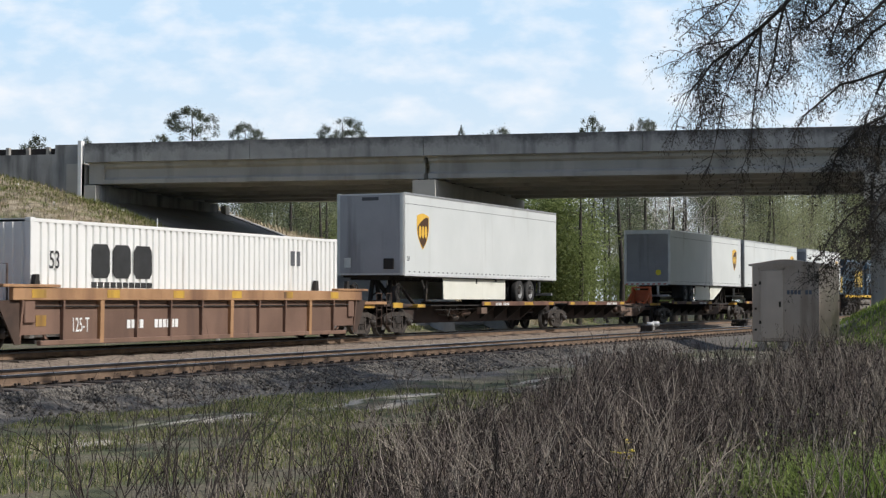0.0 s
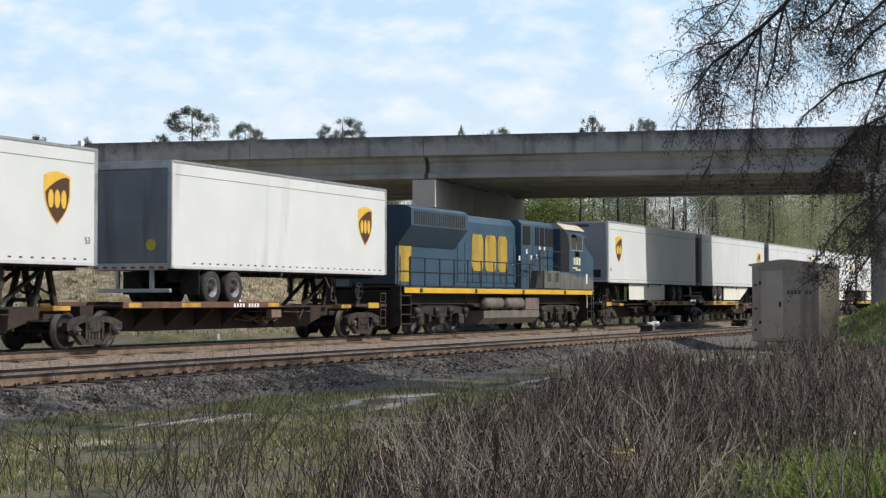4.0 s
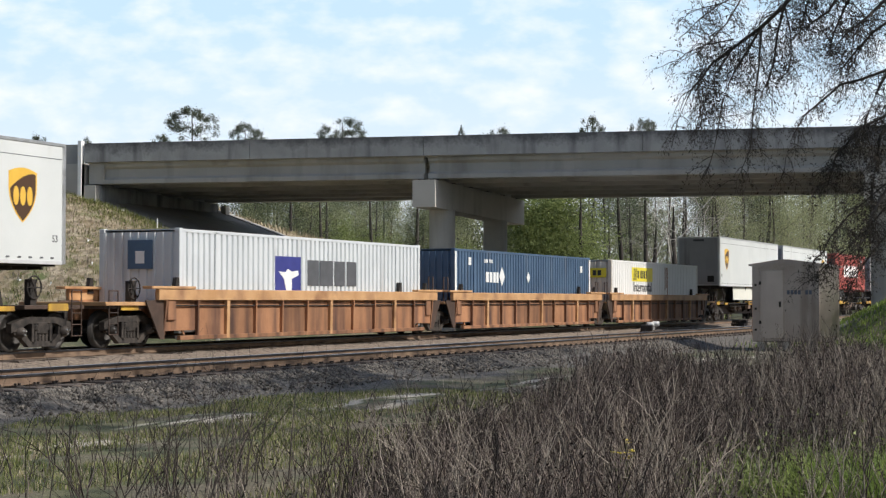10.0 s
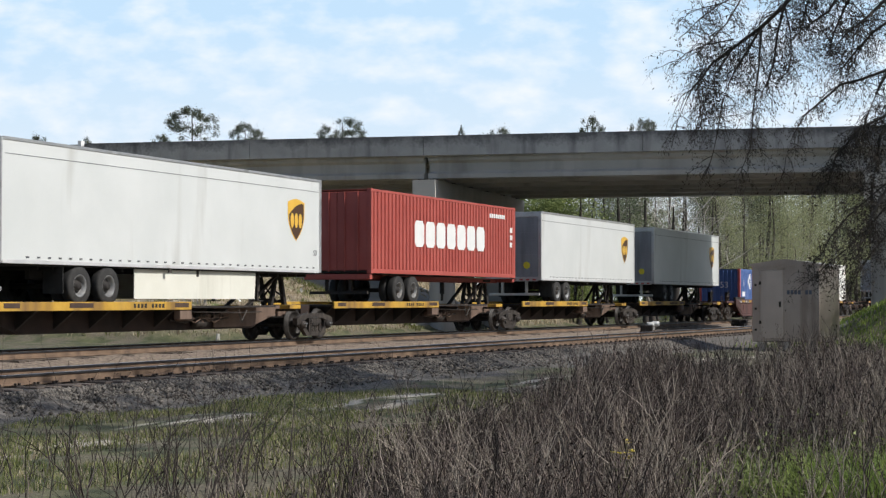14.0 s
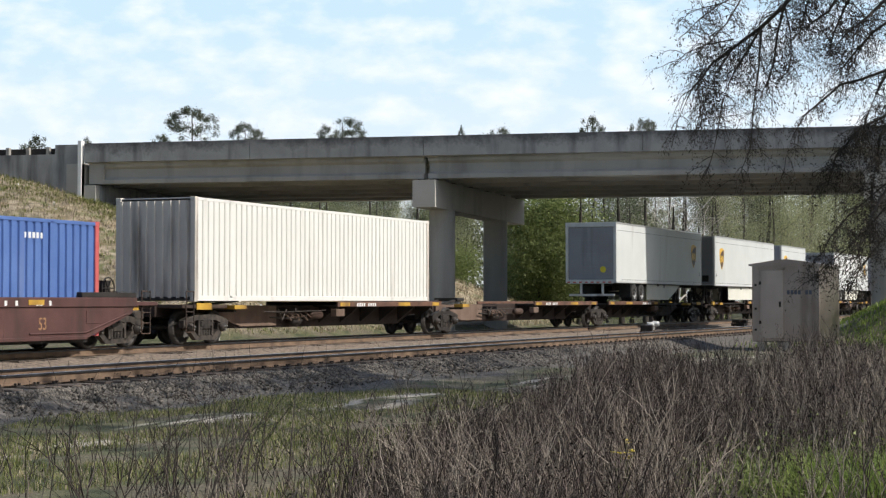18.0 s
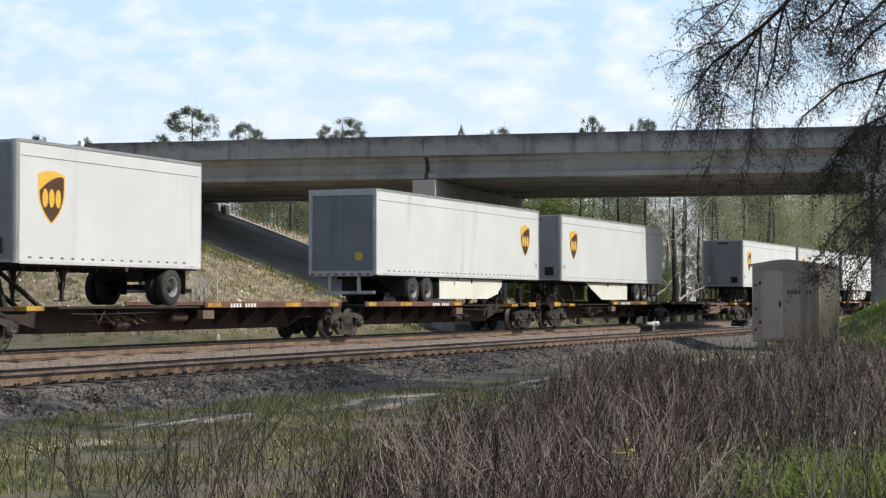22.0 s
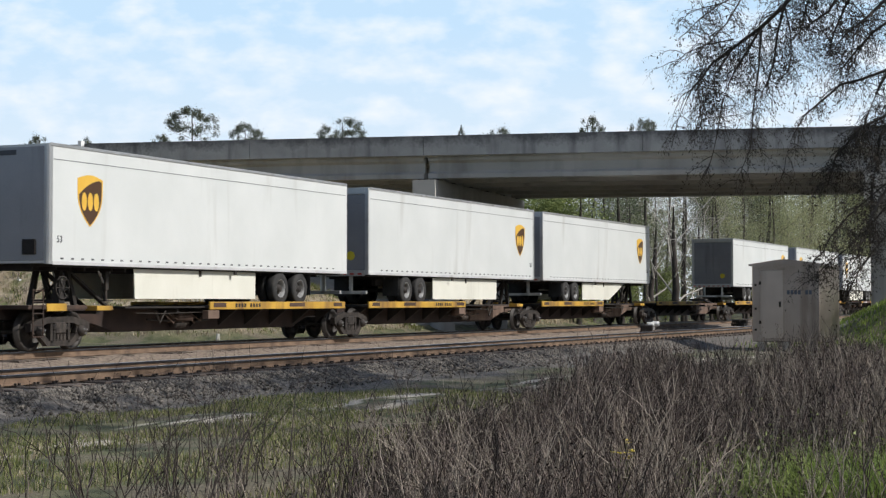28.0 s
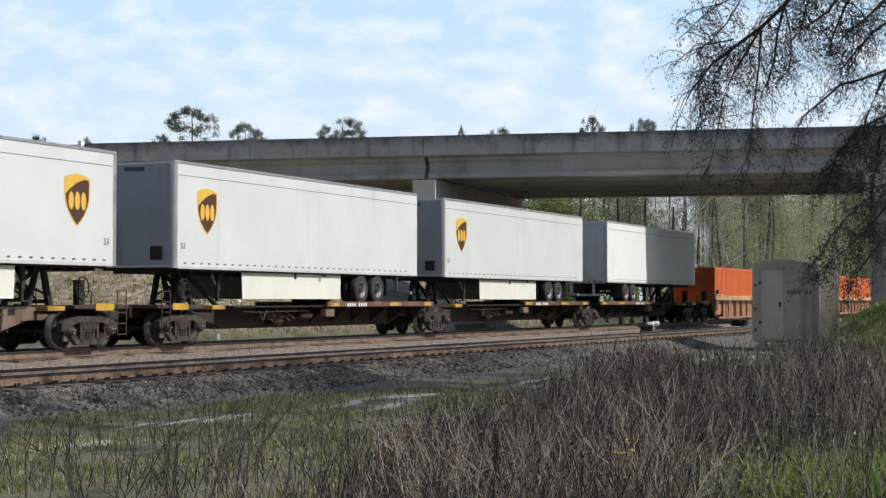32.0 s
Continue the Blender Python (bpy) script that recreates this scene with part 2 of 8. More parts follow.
WELL_DULL = material("dull_brown_well_panel", (0.13, 0.075, 0.052), (0.2, 0.12, 0.085), 0.7, 0.7, dirt=(0.08, 0.048, 0.036), streak=1.0, dirt_amount=0.45, vary=0.15)
WELL_SIDE = material("rust_ochre_well_panel", (0.25, 0.112, 0.052), (0.4, 0.2, 0.1), 1.3, 0.7, dirt=(0.085, 0.042, 0.03), streak=2.0, dirt_amount=0.85, vary=0.28)
WELL_MAROON = material("maroon_well_paint", (0.068, 0.029, 0.026), (0.125, 0.056, 0.048), 1.6, 0.65, dirt=(0.04, 0.024, 0.02), streak=1.6, dirt_amount=0.6)
LOCO_BLUE = material("dark_blue_loco_paint", (0.03, 0.066, 0.105), (0.05, 0.096, 0.14), 0.8, 0.5, dirt=(0.085, 0.092, 0.09), streak=1.2, bump=0.03, dirt_amount=0.48)
LOCO_GRIME = material("brown_road_grime_on_blue", (0.085, 0.088, 0.08), (0.15, 0.145, 0.125), 1.5, 0.7, dirt=(0.06, 0.085, 0.1), streak=1.4, bump=0.04, dirt_amount=0.5)
DUSTY_TANK = material("dusty_grey_tank_paint", (0.11, 0.096, 0.08), (0.18, 0.16, 0.135), 1.6, 0.75, dirt=(0.07, 0.06, 0.05), streak=1.2, dirt_amount=0.5)
CREAM_PAINT = material("cream_number_paint", (0.68, 0.6, 0.38), (0.76, 0.68, 0.45), 3, 0.6, bump=0)
LOCO_YELLOW = material("loco_yellow_paint", (0.62, 0.36, 0.02), (0.72, 0.45, 0.04), 1, 0.5, bump=0.02, dirt=(0.4, 0.24, 0.03), dirt_amount=0.3)
DULL_GOLD = material("grimy_gold_paint", (0.36, 0.24, 0.03), (0.5, 0.345, 0.055), 1.5, 0.6, bump=0.02, dirt=(0.16, 0.125, 0.05), streak=1.5, dirt_amount=0.5)
LOCO_ROOF = material("pale_cab_roof", (0.5, 0.44, 0.34), (0.6, 0.54, 0.44), 1, 0.6)
DARK_GLASS = material("dark_window_glass", (0.01, 0.012, 0.014), (0.015, 0.017, 0.02), 2, 0.06, bump=0)
ORANGE_RED = material("orange_hitch_paint", (0.5, 0.1, 0.03), (0.6, 0.15, 0.05), 3, 0.6, dirt=(0.3, 0.1, 0.05))
CONCRETE = material("weathered_concrete", (0.4, 0.38, 0.34), (0.5, 0.475, 0.43), 0.5, 0.9, dirt=(0.27, 0.25, 0.222), streak=0.8, dirt_amount=0.5, bump=0.1)
def mouldy_concrete():
    """Concrete with black mould that creeps down from its upper edge in ragged patches."""
    m = material("mouldy_parapet_concrete", (0.27, 0.27, 0.265), (0.4, 0.4, 0.39), 0.9, 0.9, dirt=(0.12, 0.12, 0.125), streak=1.5, dirt_amount=0.55, bump=0.15)
    n, l = m.node_tree.nodes, m.node_tree.links
    out = n["Principled BSDF"]
    base = out.inputs["Base Color"].links[0].from_socket
    tc, xyz, ns, nd = n.new("ShaderNodeTexCoord"), n.new("ShaderNodeSeparateXYZ"), n.new("ShaderNodeTexNoise"), n.new("ShaderNodeTexNoise")
    l.new(tc.outputs["Object"], xyz.inputs[0])
    ns.inputs["Scale"].default_value, ns.inputs["Detail"].default_value = 0.9, 8
    nd.inputs["Scale"].default_value, nd.inputs["Detail"].default_value = 7, 6
    l.new(tc.outputs["Object"], ns.inputs["Vector"])
    l.new(tc.outputs["Object"], nd.inputs["Vector"])
    a, b, r, mix = n.new("ShaderNodeMath"), n.new("ShaderNodeMath"), n.new("ShaderNodeMapRange"), n.new("ShaderNodeMix")
    a.operation = b.operation = "MULTIPLY_ADD"
    a.inputs[1].default_value, b.inputs[1].default_value = 1.5, 0.7
    l.new(ns.outputs[0], a.inputs[0])
    l.new(xyz.outputs[2], a.inputs[2])
    l.new(nd.outputs[0], b.inputs[0])
    l.new(a.outputs[0], b.inputs[2])
    r.inputs["From Min"].default_value, r.inputs["From Max"].default_value = 10.45, 11.0
    r.inputs["To Max"].default_value = 0.8
    l.new(b.outputs[0], r.inputs["Value"])
    mix.data_type = "RGBA"
    l.new(r.outputs[0], mix.inputs["Factor"])
    l.new(base, mix.inputs["A"])
    mix.inputs["B"].default_value = (0.06, 0.06, 0.064, 1)
    l.new(mix.outputs["Result"], out.inputs["Base Color"])
    return m


MOULDY = mouldy_concrete()
PARAPET = material("stained_parapet_concrete", (0.27, 0.27, 0.265), (0.38, 0.38, 0.37), 0.9, 0.9, dirt=(0.085, 0.085, 0.09), streak=1.5, dirt_amount=0.72, bump=0.15)
PAVING = material("grey_slope_paving", (0.24, 0.22, 0.195), (0.36, 0.335, 0.3), 0.4, 0.9, dirt=(0.17, 0.155, 0.135), dirt_amount=0.5, bump=0.15)
GREY_WOOD = material("weathered_grey_post_wood", (0.25, 0.235, 0.21), (0.4, 0.38, 0.345), 5, 0.9, bump=0.3, stretch=(1, 1, 0.2))
RAIL_SIDE = material("rusty_rail", (0.125, 0.082, 0.054), (0.25, 0.17, 0.113), 3, 0.75, 0.1, dirt=(0.055, 0.037, 0.028), dirt_amount=0.5)
RAIL_HEAD = material("polished_rail_head", (0.1, 0.1, 0.11), (0.2, 0.2, 0.22), 3, 0.28, 0.9)
RAIL_SHINE = material("bright_running_band", (0.42, 0.42, 0.44), (0.58, 0.58, 0.6), 3, 0.38, 0.85, bump=0)
TIE = material("weathered_tie_wood", (0.07, 0.055, 0.045), (0.15, 0.12, 0.1), 5, 0.9, bump=0.5, stretch=(1, 0.15, 1), vary=0.2)
BALLAST = material("grey_ballast", (0.038, 0.034, 0.029), (0.2, 0.18, 0.156), 10, 0.95, bump=1.0, fine=24, dirt=(0.12, 0.1, 0.08), dirt_amount=0.3)
BALLAST_RUSTY = material("rust_brown_ballast", (0.1, 0.075, 0.055), (0.36, 0.29, 0.225), 10, 0.95, bump=1.0, fine=24, dirt=(0.13, 0.085, 0.06), dirt_amount=0.5)
SHED = material("worn_galvanised_shed_sheet", (0.31, 0.262, 0.235), (0.42, 0.365, 0.335), 0.9, 0.34, 0.72, dirt=(0.17, 0.136, 0.117), streak=1.6, dirt_amount=0.5, bump=0.03)
SHED_DOOR = material("pale_shed_door_sheet", (0.42, 0.365, 0.33), (0.51, 0.45, 0.41), 0.9, 0.34, 0.65, dirt=(0.24, 0.197, 0.172), streak=1.5, dirt_amount=0.45, bump=0.03)
BARK = material("grey_brown_bark", (0.035, 0.029, 0.025), (0.085, 0.072, 0.062), 6, 0.95, bump=0.6, stretch=(1, 1, 0.25), vary=0.2)

# ---- the ground: one sheet with the road embankments ----
BRIDGE_FOOT = Vector((82.4, 36.35, 0))     # on the near edge of the bridge, above the pier
ALONG = Vector((-0.1725, 0.985, 0))        # along the road, towards +y
ACROSS = Vector((0.985, 0.1725, 0))        # across the road, away from the camera
ROAD_WIDTH, DECK_TOP, FALL = 13.3, 8.98, 0.03
GROUND = -0.55
PIER_Y, ABUT_Y, PIER2_Y, ABUT2_Y = 36.4, 55.4, 13.65, -5.5
NEAR_TRACK, TRAIN_TRACK = 18.48, 26.31


def ground_height(x, y):
    """Height of the soil, for arrays of x and y."""
    rx, ry = x - BRIDGE_FOOT.x, y - BRIDGE_FOOT.y
    v = rx * ACROSS.x + ry * ACROSS.y
    side = np.minimum(8.9 + v / 2.1, 8.5 - (v - ROAD_WIDTH) / 2.1)
    front = np.where(y < ABUT_Y, 6.9 - (ABUT_Y - y) / 2.62, np.minimum(6.9 + (y - ABUT_Y) / 3.2, 8.9))
    front2 = np.where(y > ABUT2_Y, 6.9 - (y - ABUT2_Y) / 2.62, np.minimum(6.9 + (ABUT2_Y - y) / 3.2, 8.9))
    front = np.maximum(front, front2)
    k = 0.6
    h = -np.log(np.exp(-np.clip(side, -20, 20) / k) + np.exp(-np.clip(front, -20, 20) / k)) * k
    z = np.maximum(h, GROUND)
    wave = 0.05 * np.sin(x * 0.9 + 1.3 * np.sin(y * 0.7)) * np.sin(y * 1.1 + 0.6 * np.sin(x * 0.5))
    z = z + wave * np.where(h > GROUND, 1.6, 1.0)
    mound = 0.62 * np.exp(-(((x - 72) / 6) ** 2 + ((y - 10.6) / 2.6) ** 2))
    return z + mound


def graded(a, b, fine_a, fine_b, step, grow=1.35):
    """Grid lines from a to b, at equal steps between fine_a and fine_b and wider ones outside."""
    mid = list(np.arange(fine_a, fine_b + step, step))
    s, p = step, fine_a
    while p > a:
        s *= grow
        p -= s
        mid.insert(0, p)
    s, p = step, mid[-1]
    while p < b:
        s *= grow
        p += s
        mid.append(p)
    return np.array(mid)


def ground_material():
    m = bpy.data.materials.new("grass_and_dirt")
    m.use_nodes = True
    n, l = m.node_tree.nodes, m.node_tree.links
    tc = n.new("ShaderNodeTexCoord")
    xyz = n.new("ShaderNodeSeparateXYZ")
    l.new(tc.outputs["Object"], xyz.inputs[0])

    def noise_at(scale, detail=5, stretch=None):
        t = n.new("ShaderNodeTexNoise")
        t.inputs["Scale"].default_value, t.inputs["Detail"].default_value = scale, detail
        if stretch:
            mp = n.new("ShaderNodeMapping")
            mp.inputs["Scale"].default_value = stretch
            l.new(tc.outputs["Object"], mp.inputs[0])
            l.new(mp.outputs[0], t.inputs["Vector"])
        else:
            l.new(tc.outputs["Object"], t.inputs["Vector"])
        return t.outputs[0]

    def ramp(src, p0, c0, p1, c1):
        r = n.new("ShaderNodeValToRGB")
        e = r.color_ramp.elements
        e[0].position, e[1].position = p0, p1
        e[0].color, e[1].color = (*c0, 1), (*c1, 1)
        l.new(src, r.inputs[0])
        return r.outputs[0]

    def math_node(op, a, b):
        t = n.new("ShaderNodeMath")
        t.operation = op
        for i, q in enumerate((a, b)):
            if isinstance(q, (int, float)):
                t.inputs[i].default_value = q
            else:
                l.new(q, t.inputs[i])
        return t.outputs[0]

    def mixed(fac, a, b):
        t = n.new("ShaderNodeMix")
        t.data_type = "RGBA"
        l.new(fac, t.inputs["Factor"])
        l.new(a, t.inputs["A"])
        l.new(b, t.inputs["B"])
        return t.outputs["Result"]

    def step(src, lo, hi):
        t = n.new("ShaderNodeMapRange")
        t.interpolation_type = "SMOOTHSTEP"
        t.inputs["From Min"].default_value, t.inputs["From Max"].default_value = lo, hi
        l.new(src, t.inputs["Value"])
        return t.outputs[0]

    coarse, mid, fine = noise_at(0.25), noise_at(1.6, 6), noise_at(22, 4)
    grass = ramp(mid, 0.35, (0.05, 0.06, 0.024), 0.7, (0.17, 0.17, 0.075))
    dead = ramp(fine, 0.35, (0.06, 0.05, 0.032), 0.68, (0.26, 0.225, 0.15))
    grass = mixed(ramp(noise_at(0.8, 7), 0.45, (0, 0, 0), 0.6, (1, 1, 1)), grass, dead)
    # worn sandy track beside the railway, in broken strips
    y = math_node("ADD", xyz.outputs[1], math_node("MULTIPLY", math_node("SUBTRACT", coarse, 0.5), 2.2))
    strip = math_node("SUBTRACT", 1.0, step(math_node("ABSOLUTE", math_node("SUBTRACT", y, 12.9), 0.0), 0.3, 1.0))
    broken = ramp(noise_at(1.6, 9, (0.35, 1.0, 1.0)), 0.5, (0, 0, 0), 0.6, (1, 1, 1))
    sand = ramp(fine, 0.3, (0.4, 0.36, 0.3), 0.7, (0.6, 0.55, 0.47))
    flat = mixed(math_node("MULTIPLY", strip, broken), grass, sand)
    # gravel spilt along the tracks
    gravel = ramp(noise_at(16, 5), 0.38, (0.05, 0.045, 0.038), 0.66, (0.26, 0.235, 0.205))
    near = step(y, 14.6, 15.8)
    far = math_node("SUBTRACT", 1.0, step(y, 29.5, 31.5))
    flat = mixed(math_node("MULTIPLY", near, far), flat, gravel)
    # dry grass on the embankments
    straw = ramp(noise_at(3.0, 7), 0.35, (0.21, 0.167, 0.113), 0.66, (0.5, 0.42, 0.3))
    sprouts = ramp(noise_at(0.5, 6), 0.42, (0.22, 0.165, 0.09), 0.62, (0.14, 0.17, 0.06))
    bank = mixed(ramp(noise_at(1.1, 6), 0.46, (0, 0, 0), 0.62, (1, 1, 1)), straw, sprouts)
    high = step(xyz.outputs[2], -0.35, 0.25)
    beyond = step(xyz.outputs[1], 30.0, 33.0)
    colour = mixed(math_node("MULTIPLY", high, beyond), flat, bank)
    out = n["Principled BSDF"]
    l.new(colour, out.inputs["Base Color"])
    out.inputs["Roughness"].default_value = 0.95
    bp = n.new("ShaderNodeBump")
    bp.inputs["Strength"].default_value, bp.inputs["Distance"].default_value = 0.9, 0.06
    l.new(noise_at(14, 6), bp.inputs["Height"])
    l.new(bp.outputs[0], out.inputs["Normal"])
    return m


gx, gy = graded(-1600, 3500, -2, 125, 0.8), graded(-1600, 3500, -14, 78, 0.8)
GX, GY = np.meshgrid(gx, gy, indexing="ij")
GZ = ground_height(GX, GY)
ny = len(gy)
idx = np.arange(len(gx) * ny).reshape(len(gx), ny)
quads = np.stack([idx[:-1, :-1], idx[1:, :-1], idx[1:, 1:], idx[:-1, 1:]], -1).reshape(-1, 4)
me = bpy.data.meshes.new("ground")
me.from_pydata(np.stack([GX, GY, GZ], -1).reshape(-1, 3).tolist(), [], quads.tolist())
me.polygons.foreach_set("use_smooth", [True] * len(me.polygons))
me.materials.append(ground_material())
tagged(new("ground", me), "dry grass, weeds and gravel ground with grassy road embankments", "ground", kind="structure")


# ---- the bridge ----
def on_bridge(y, v, z):
    """A place at y across the tracks, v metres behind the near edge of the deck; the deck falls away from the camera."""
    u = (y - BRIDGE_FOOT.y - v * ACROSS.y) / ALONG.y
    p = BRIDGE_FOOT + ALONG * u + ACROSS * v
    return (p.x, p.y, z - v * FALL)


def bridge_bar(mesh, y0, y1, section):
    """A bar along the bridge from y0 to y1 with a cross-section of (v, z)."""
    n = len(section)
    vs = [on_bridge(y0, v, z) for v, z in section] + [on_bridge(y1, v, z) for v, z in section]
    fs = [tuple(range(n))[::-1], tuple(range(n, 2 * n))] + [(i, (i + 1) % n, n + (i + 1) % n, n + i) for i in range(n)]
    if y1 < y0:
        fs = [q[::-1] for q in fs]
    return mesh.add(vs, fs)


bridge = thing("bridge", "weathered grey concrete road bridge on girders over the railway", "bridge", kind="structure")
GIRDER_TOP, GIRDER_BOTTOM = 8.8, 7.66
spans = [(ABUT_Y, PIER_Y), (PIER_Y, PIER2_Y), (PIER2_Y, ABUT2_Y)]
for y1, y0 in spans:
    part("deck_slab", bridge_bar(Mesh(), y0 + 0.03, y1 - 0.03, [(0.25, 8.99), (0.25, 8.8), (ROAD_WIDTH - 0.25, 8.8), (ROAD_WIDTH - 0.25, 8.99)]), CONCRETE, bridge)
    for k in range(6):
        v = 0.62 + k * (ROAD_WIDTH - 1.24) / 5
        prof = [(0.3, 8.795), (-0.3, 8.795), (-0.3, 8.62), (-0.1, 8.5), (-0.1, 8.05), (-0.32, 7.9), (-0.32, 7.68), (0.32, 7.68), (0.32, 7.9), (0.1, 8.05), (0.1, 8.5), (0.3, 8.62)]
        part("girder", bridge_bar(Mesh(), y0 + 0.12, y1 - 0.12, [(v + a, z) for a, z in prof]), CONCRETE, bridge)
    n = max(2, round((y1 - y0) / 9.6))
    for k in range(n):
        a, b = y0 + (y1 - y0) * k / n + 0.015, y0 + (y1 - y0) * (k + 1) / n - 0.015
        near = [(0.0, 8.86), (0.0, 9.9), (0.2, 9.9), (0.28, 9.3), (0.45, 9.05), (0.45, 8.995), (0.24, 8.995), (0.24, 8.86)]
        part("parapet", bridge_bar(Mesh(), a, b, near[::-1]), MOULDY, bridge, "dark-stained concrete parapet")
        part("parapet", bridge_bar(Mesh(), a, b, [(ROAD_WIDTH - v, z) for v, z in near]), PARAPET, bridge, "dark-stained concrete parapet")
for y in (PIER_Y, PIER2_Y):
    cap = Mesh()
    vs = []
    for dy in (-0.6, 0.6):
        for v in (0.05, ROAD_WIDTH - 0.05):
            for z in (6.15, 7.6):
                vs.append(on_bridge(y + dy, v, z))
    cap.add(vs, [(0, 1, 3, 2), (4, 6, 7, 5), (0, 4, 5, 1), (2, 3, 7, 6), (0, 2, 6, 4), (1, 5, 7, 3)])
    part("pier_cap", cap, CONCRETE, bridge)
    for k in range(6):
        v = 0.62 + k * (ROAD_WIDTH - 1.24) / 5
        for side in (-1, 1):
            x, yy, z = on_bridge(y + side * 0.32, v, 7.64)
            part("bearing_pad", Mesh().box(x - 0.25, x + 0.25, yy - 0.15, yy + 0.15, z - 0.06, z + 0.04), DARK_STEEL, bridge)
    for v in (2.5, 10.2):
        x, yy, z = on_bridge(y, v, 6.2)
        part("column", Mesh().lathe([(-1.0, 0.7), (z, 0.7)], (x, yy, 0), "z", 24), CONCRETE, bridge)
for y, s in ((ABUT_Y, 1), (ABUT2_Y, -1)):
    wall = bridge_bar(Mesh(), y + 0.1 * s, y + 1.0 * s, [(-0.05, 5.9), (ROAD_WIDTH, 5.9), (ROAD_WIDTH, 8.78), (-0.05, 8.78)] if s > 0 else [(-0.05, 8.78), (ROAD_WIDTH, 8.78), (ROAD_WIDTH, 5.9), (-0.05, 5.9)])
    part("abutment_wall", wall, CONCRETE, bridge)
    sill = bridge_bar(Mesh(), y - 0.7 * s, y + 0.1 * s, [(0.5, 6.0), (ROAD_WIDTH - 0.4, 6.0), (ROAD_WIDTH - 0.4, 7.6), (0.5, 7.6)])
    # The seat's dark concrete colour stands for the shade below the deck.
    part("abutment_seat", sill, PARAPET, bridge)
    part("end_block", bridge_bar(Mesh(), y - 1.1 * s, y - 0.75 * s, [(ROAD_WIDTH - 0.2, 5.6), (ROAD_WIDTH + 0.25, 5.6), (ROAD_WIDTH + 0.25, 7.5), (ROAD_WIDTH - 0.2, 7.5)]), CONCRETE, bridge)
    for v in (0.0, ROAD_WIDTH - 0.3):
        part("wing_wall", bridge_bar(Mesh(), y + 0.32 * s, y + 11.0 * s, [(v, 5.5), (v + 0.3, 5.5), (v + 0.3, 9.34), (v, 9.34)]), PARAPET, bridge, "dark-stained concrete wing wall")
    part("approach_road", bridge_bar(Mesh(), y + 1.0 * s, y + 160 * s, [(0.3, 8.9), (ROAD_WIDTH - 0.3, 8.9), (ROAD_WIDTH - 0.3, 8.99), (0.3, 8.99)]), PAVING, bridge)
    part("end_post", bridge_bar(Mesh(), y + 0.1 * s, y + 0.3 * s, [(-0.12, 6.7), (0.2, 6.7), (0.2, 10.05), (-0.12, 10.05)]), WHITE_PAINT, bridge, "pale vertical joint strip at the abutment")
    part("parapet_return", bridge_bar(Mesh(), y + 0.32 * s, y + 1.72 * s, [(0.02, 8.86), (0.26, 8.86), (0.26, 9.86), (0.02, 9.86)]), PARAPET, bridge, "short parapet end beyond the joint")
    part("girder_end_block", bridge_bar(Mesh(), y - 0.14 * s, y - 1.0 * s, [(0.28, 7.67), (0.5, 7.67), (0.5, 8.79), (0.28, 8.79)]), CONCRETE, bridge)
    part("corner_block", bridge_bar(Mesh(), y + 0.06 * s, y - 0.62 * s, [(0.1, 6.5), (0.48, 6.5), (0.48, 7.6), (0.1, 7.6)]), CONCRETE, bridge)
    beam = [(0.3, 9.36), (0.36, 9.4), (0.33, 9.47), (0.38, 9.53), (0.33, 9.59), (0.36, 9.66), (0.3, 9.7), (0.26, 9.66), (0.26, 9.4)]
    # Beam coloured dark to stand for galvanised steel seen from its shaded side.
    part("guardrail_beam", bridge_bar(Mesh(), y + 1.74 * s, y + 60 * s, beam), DARK_STEEL, bridge, "guardrail, dark colour standing for its shaded side")
    for k in range(16):
        part("guardrail_post", bridge_bar(Mesh(), y + (2.1 + 1.2 * k) * s, y + (2.29 + 1.2 * k) * s, [(0.06, 8.8), (0.24, 8.8), (0.24, 9.76), (0.06, 9.76)]), GREY_WOOD, bridge, "pale wooden guardrail post")

# paved slope below the abutment, in courses
slope = thing("slope_paving", "grey concrete slope paving under the bridge, in shade", "paving", kind="structure")
for i in range(9):
    ya, yb = 37.0 + i * 2.0, 37.0 + (i + 1) * 2.0 - 0.02
    for j in range(5):
        va, vb = 0.1 + j * 2.62, 0.1 + (j + 1) * 2.62 - 0.02
        vs = []
        for yy in (ya, yb):
            for v in (va, vb):
                p = on_bridge(yy, v, 0)
                zz = 6.9 - (ABUT_Y - p[1]) / 2.62
                vs += [(p[0], p[1], zz - 0.3), (p[0], p[1], zz + 0.07)]
        part("paving_slab", Mesh().add(vs, [(0, 1, 3, 2), (4, 6, 7, 5), (0, 4, 5, 1), (2, 3, 7, 6), (0, 2, 6, 4), (1, 5, 7, 3)]), PAVING, slope)

# Added strip in paler concrete, standing for the paving's sunlit far edge.
for i in range(9):
    vs = []
    for yy in (37.0 + i * 2.0, 38.98 + i * 2.0):
        for v in (13.22, 14.05):
            p = on_bridge(yy, v, 0)
            zz = 6.9 - (ABUT_Y - p[1]) / 2.62
            vs += [(p[0], p[1], zz - 1.2), (p[0], p[1], zz + 0.12)]
    part("edge_kerb", Mesh().add(vs, [(0, 1, 3, 2), (4, 6, 7, 5), (0, 4, 5, 1), (2, 3, 7, 6), (0, 2, 6, 4), (1, 5, 7, 3)]), CONCRETE, slope, "added pale strip standing for the paving's sunlit edge")


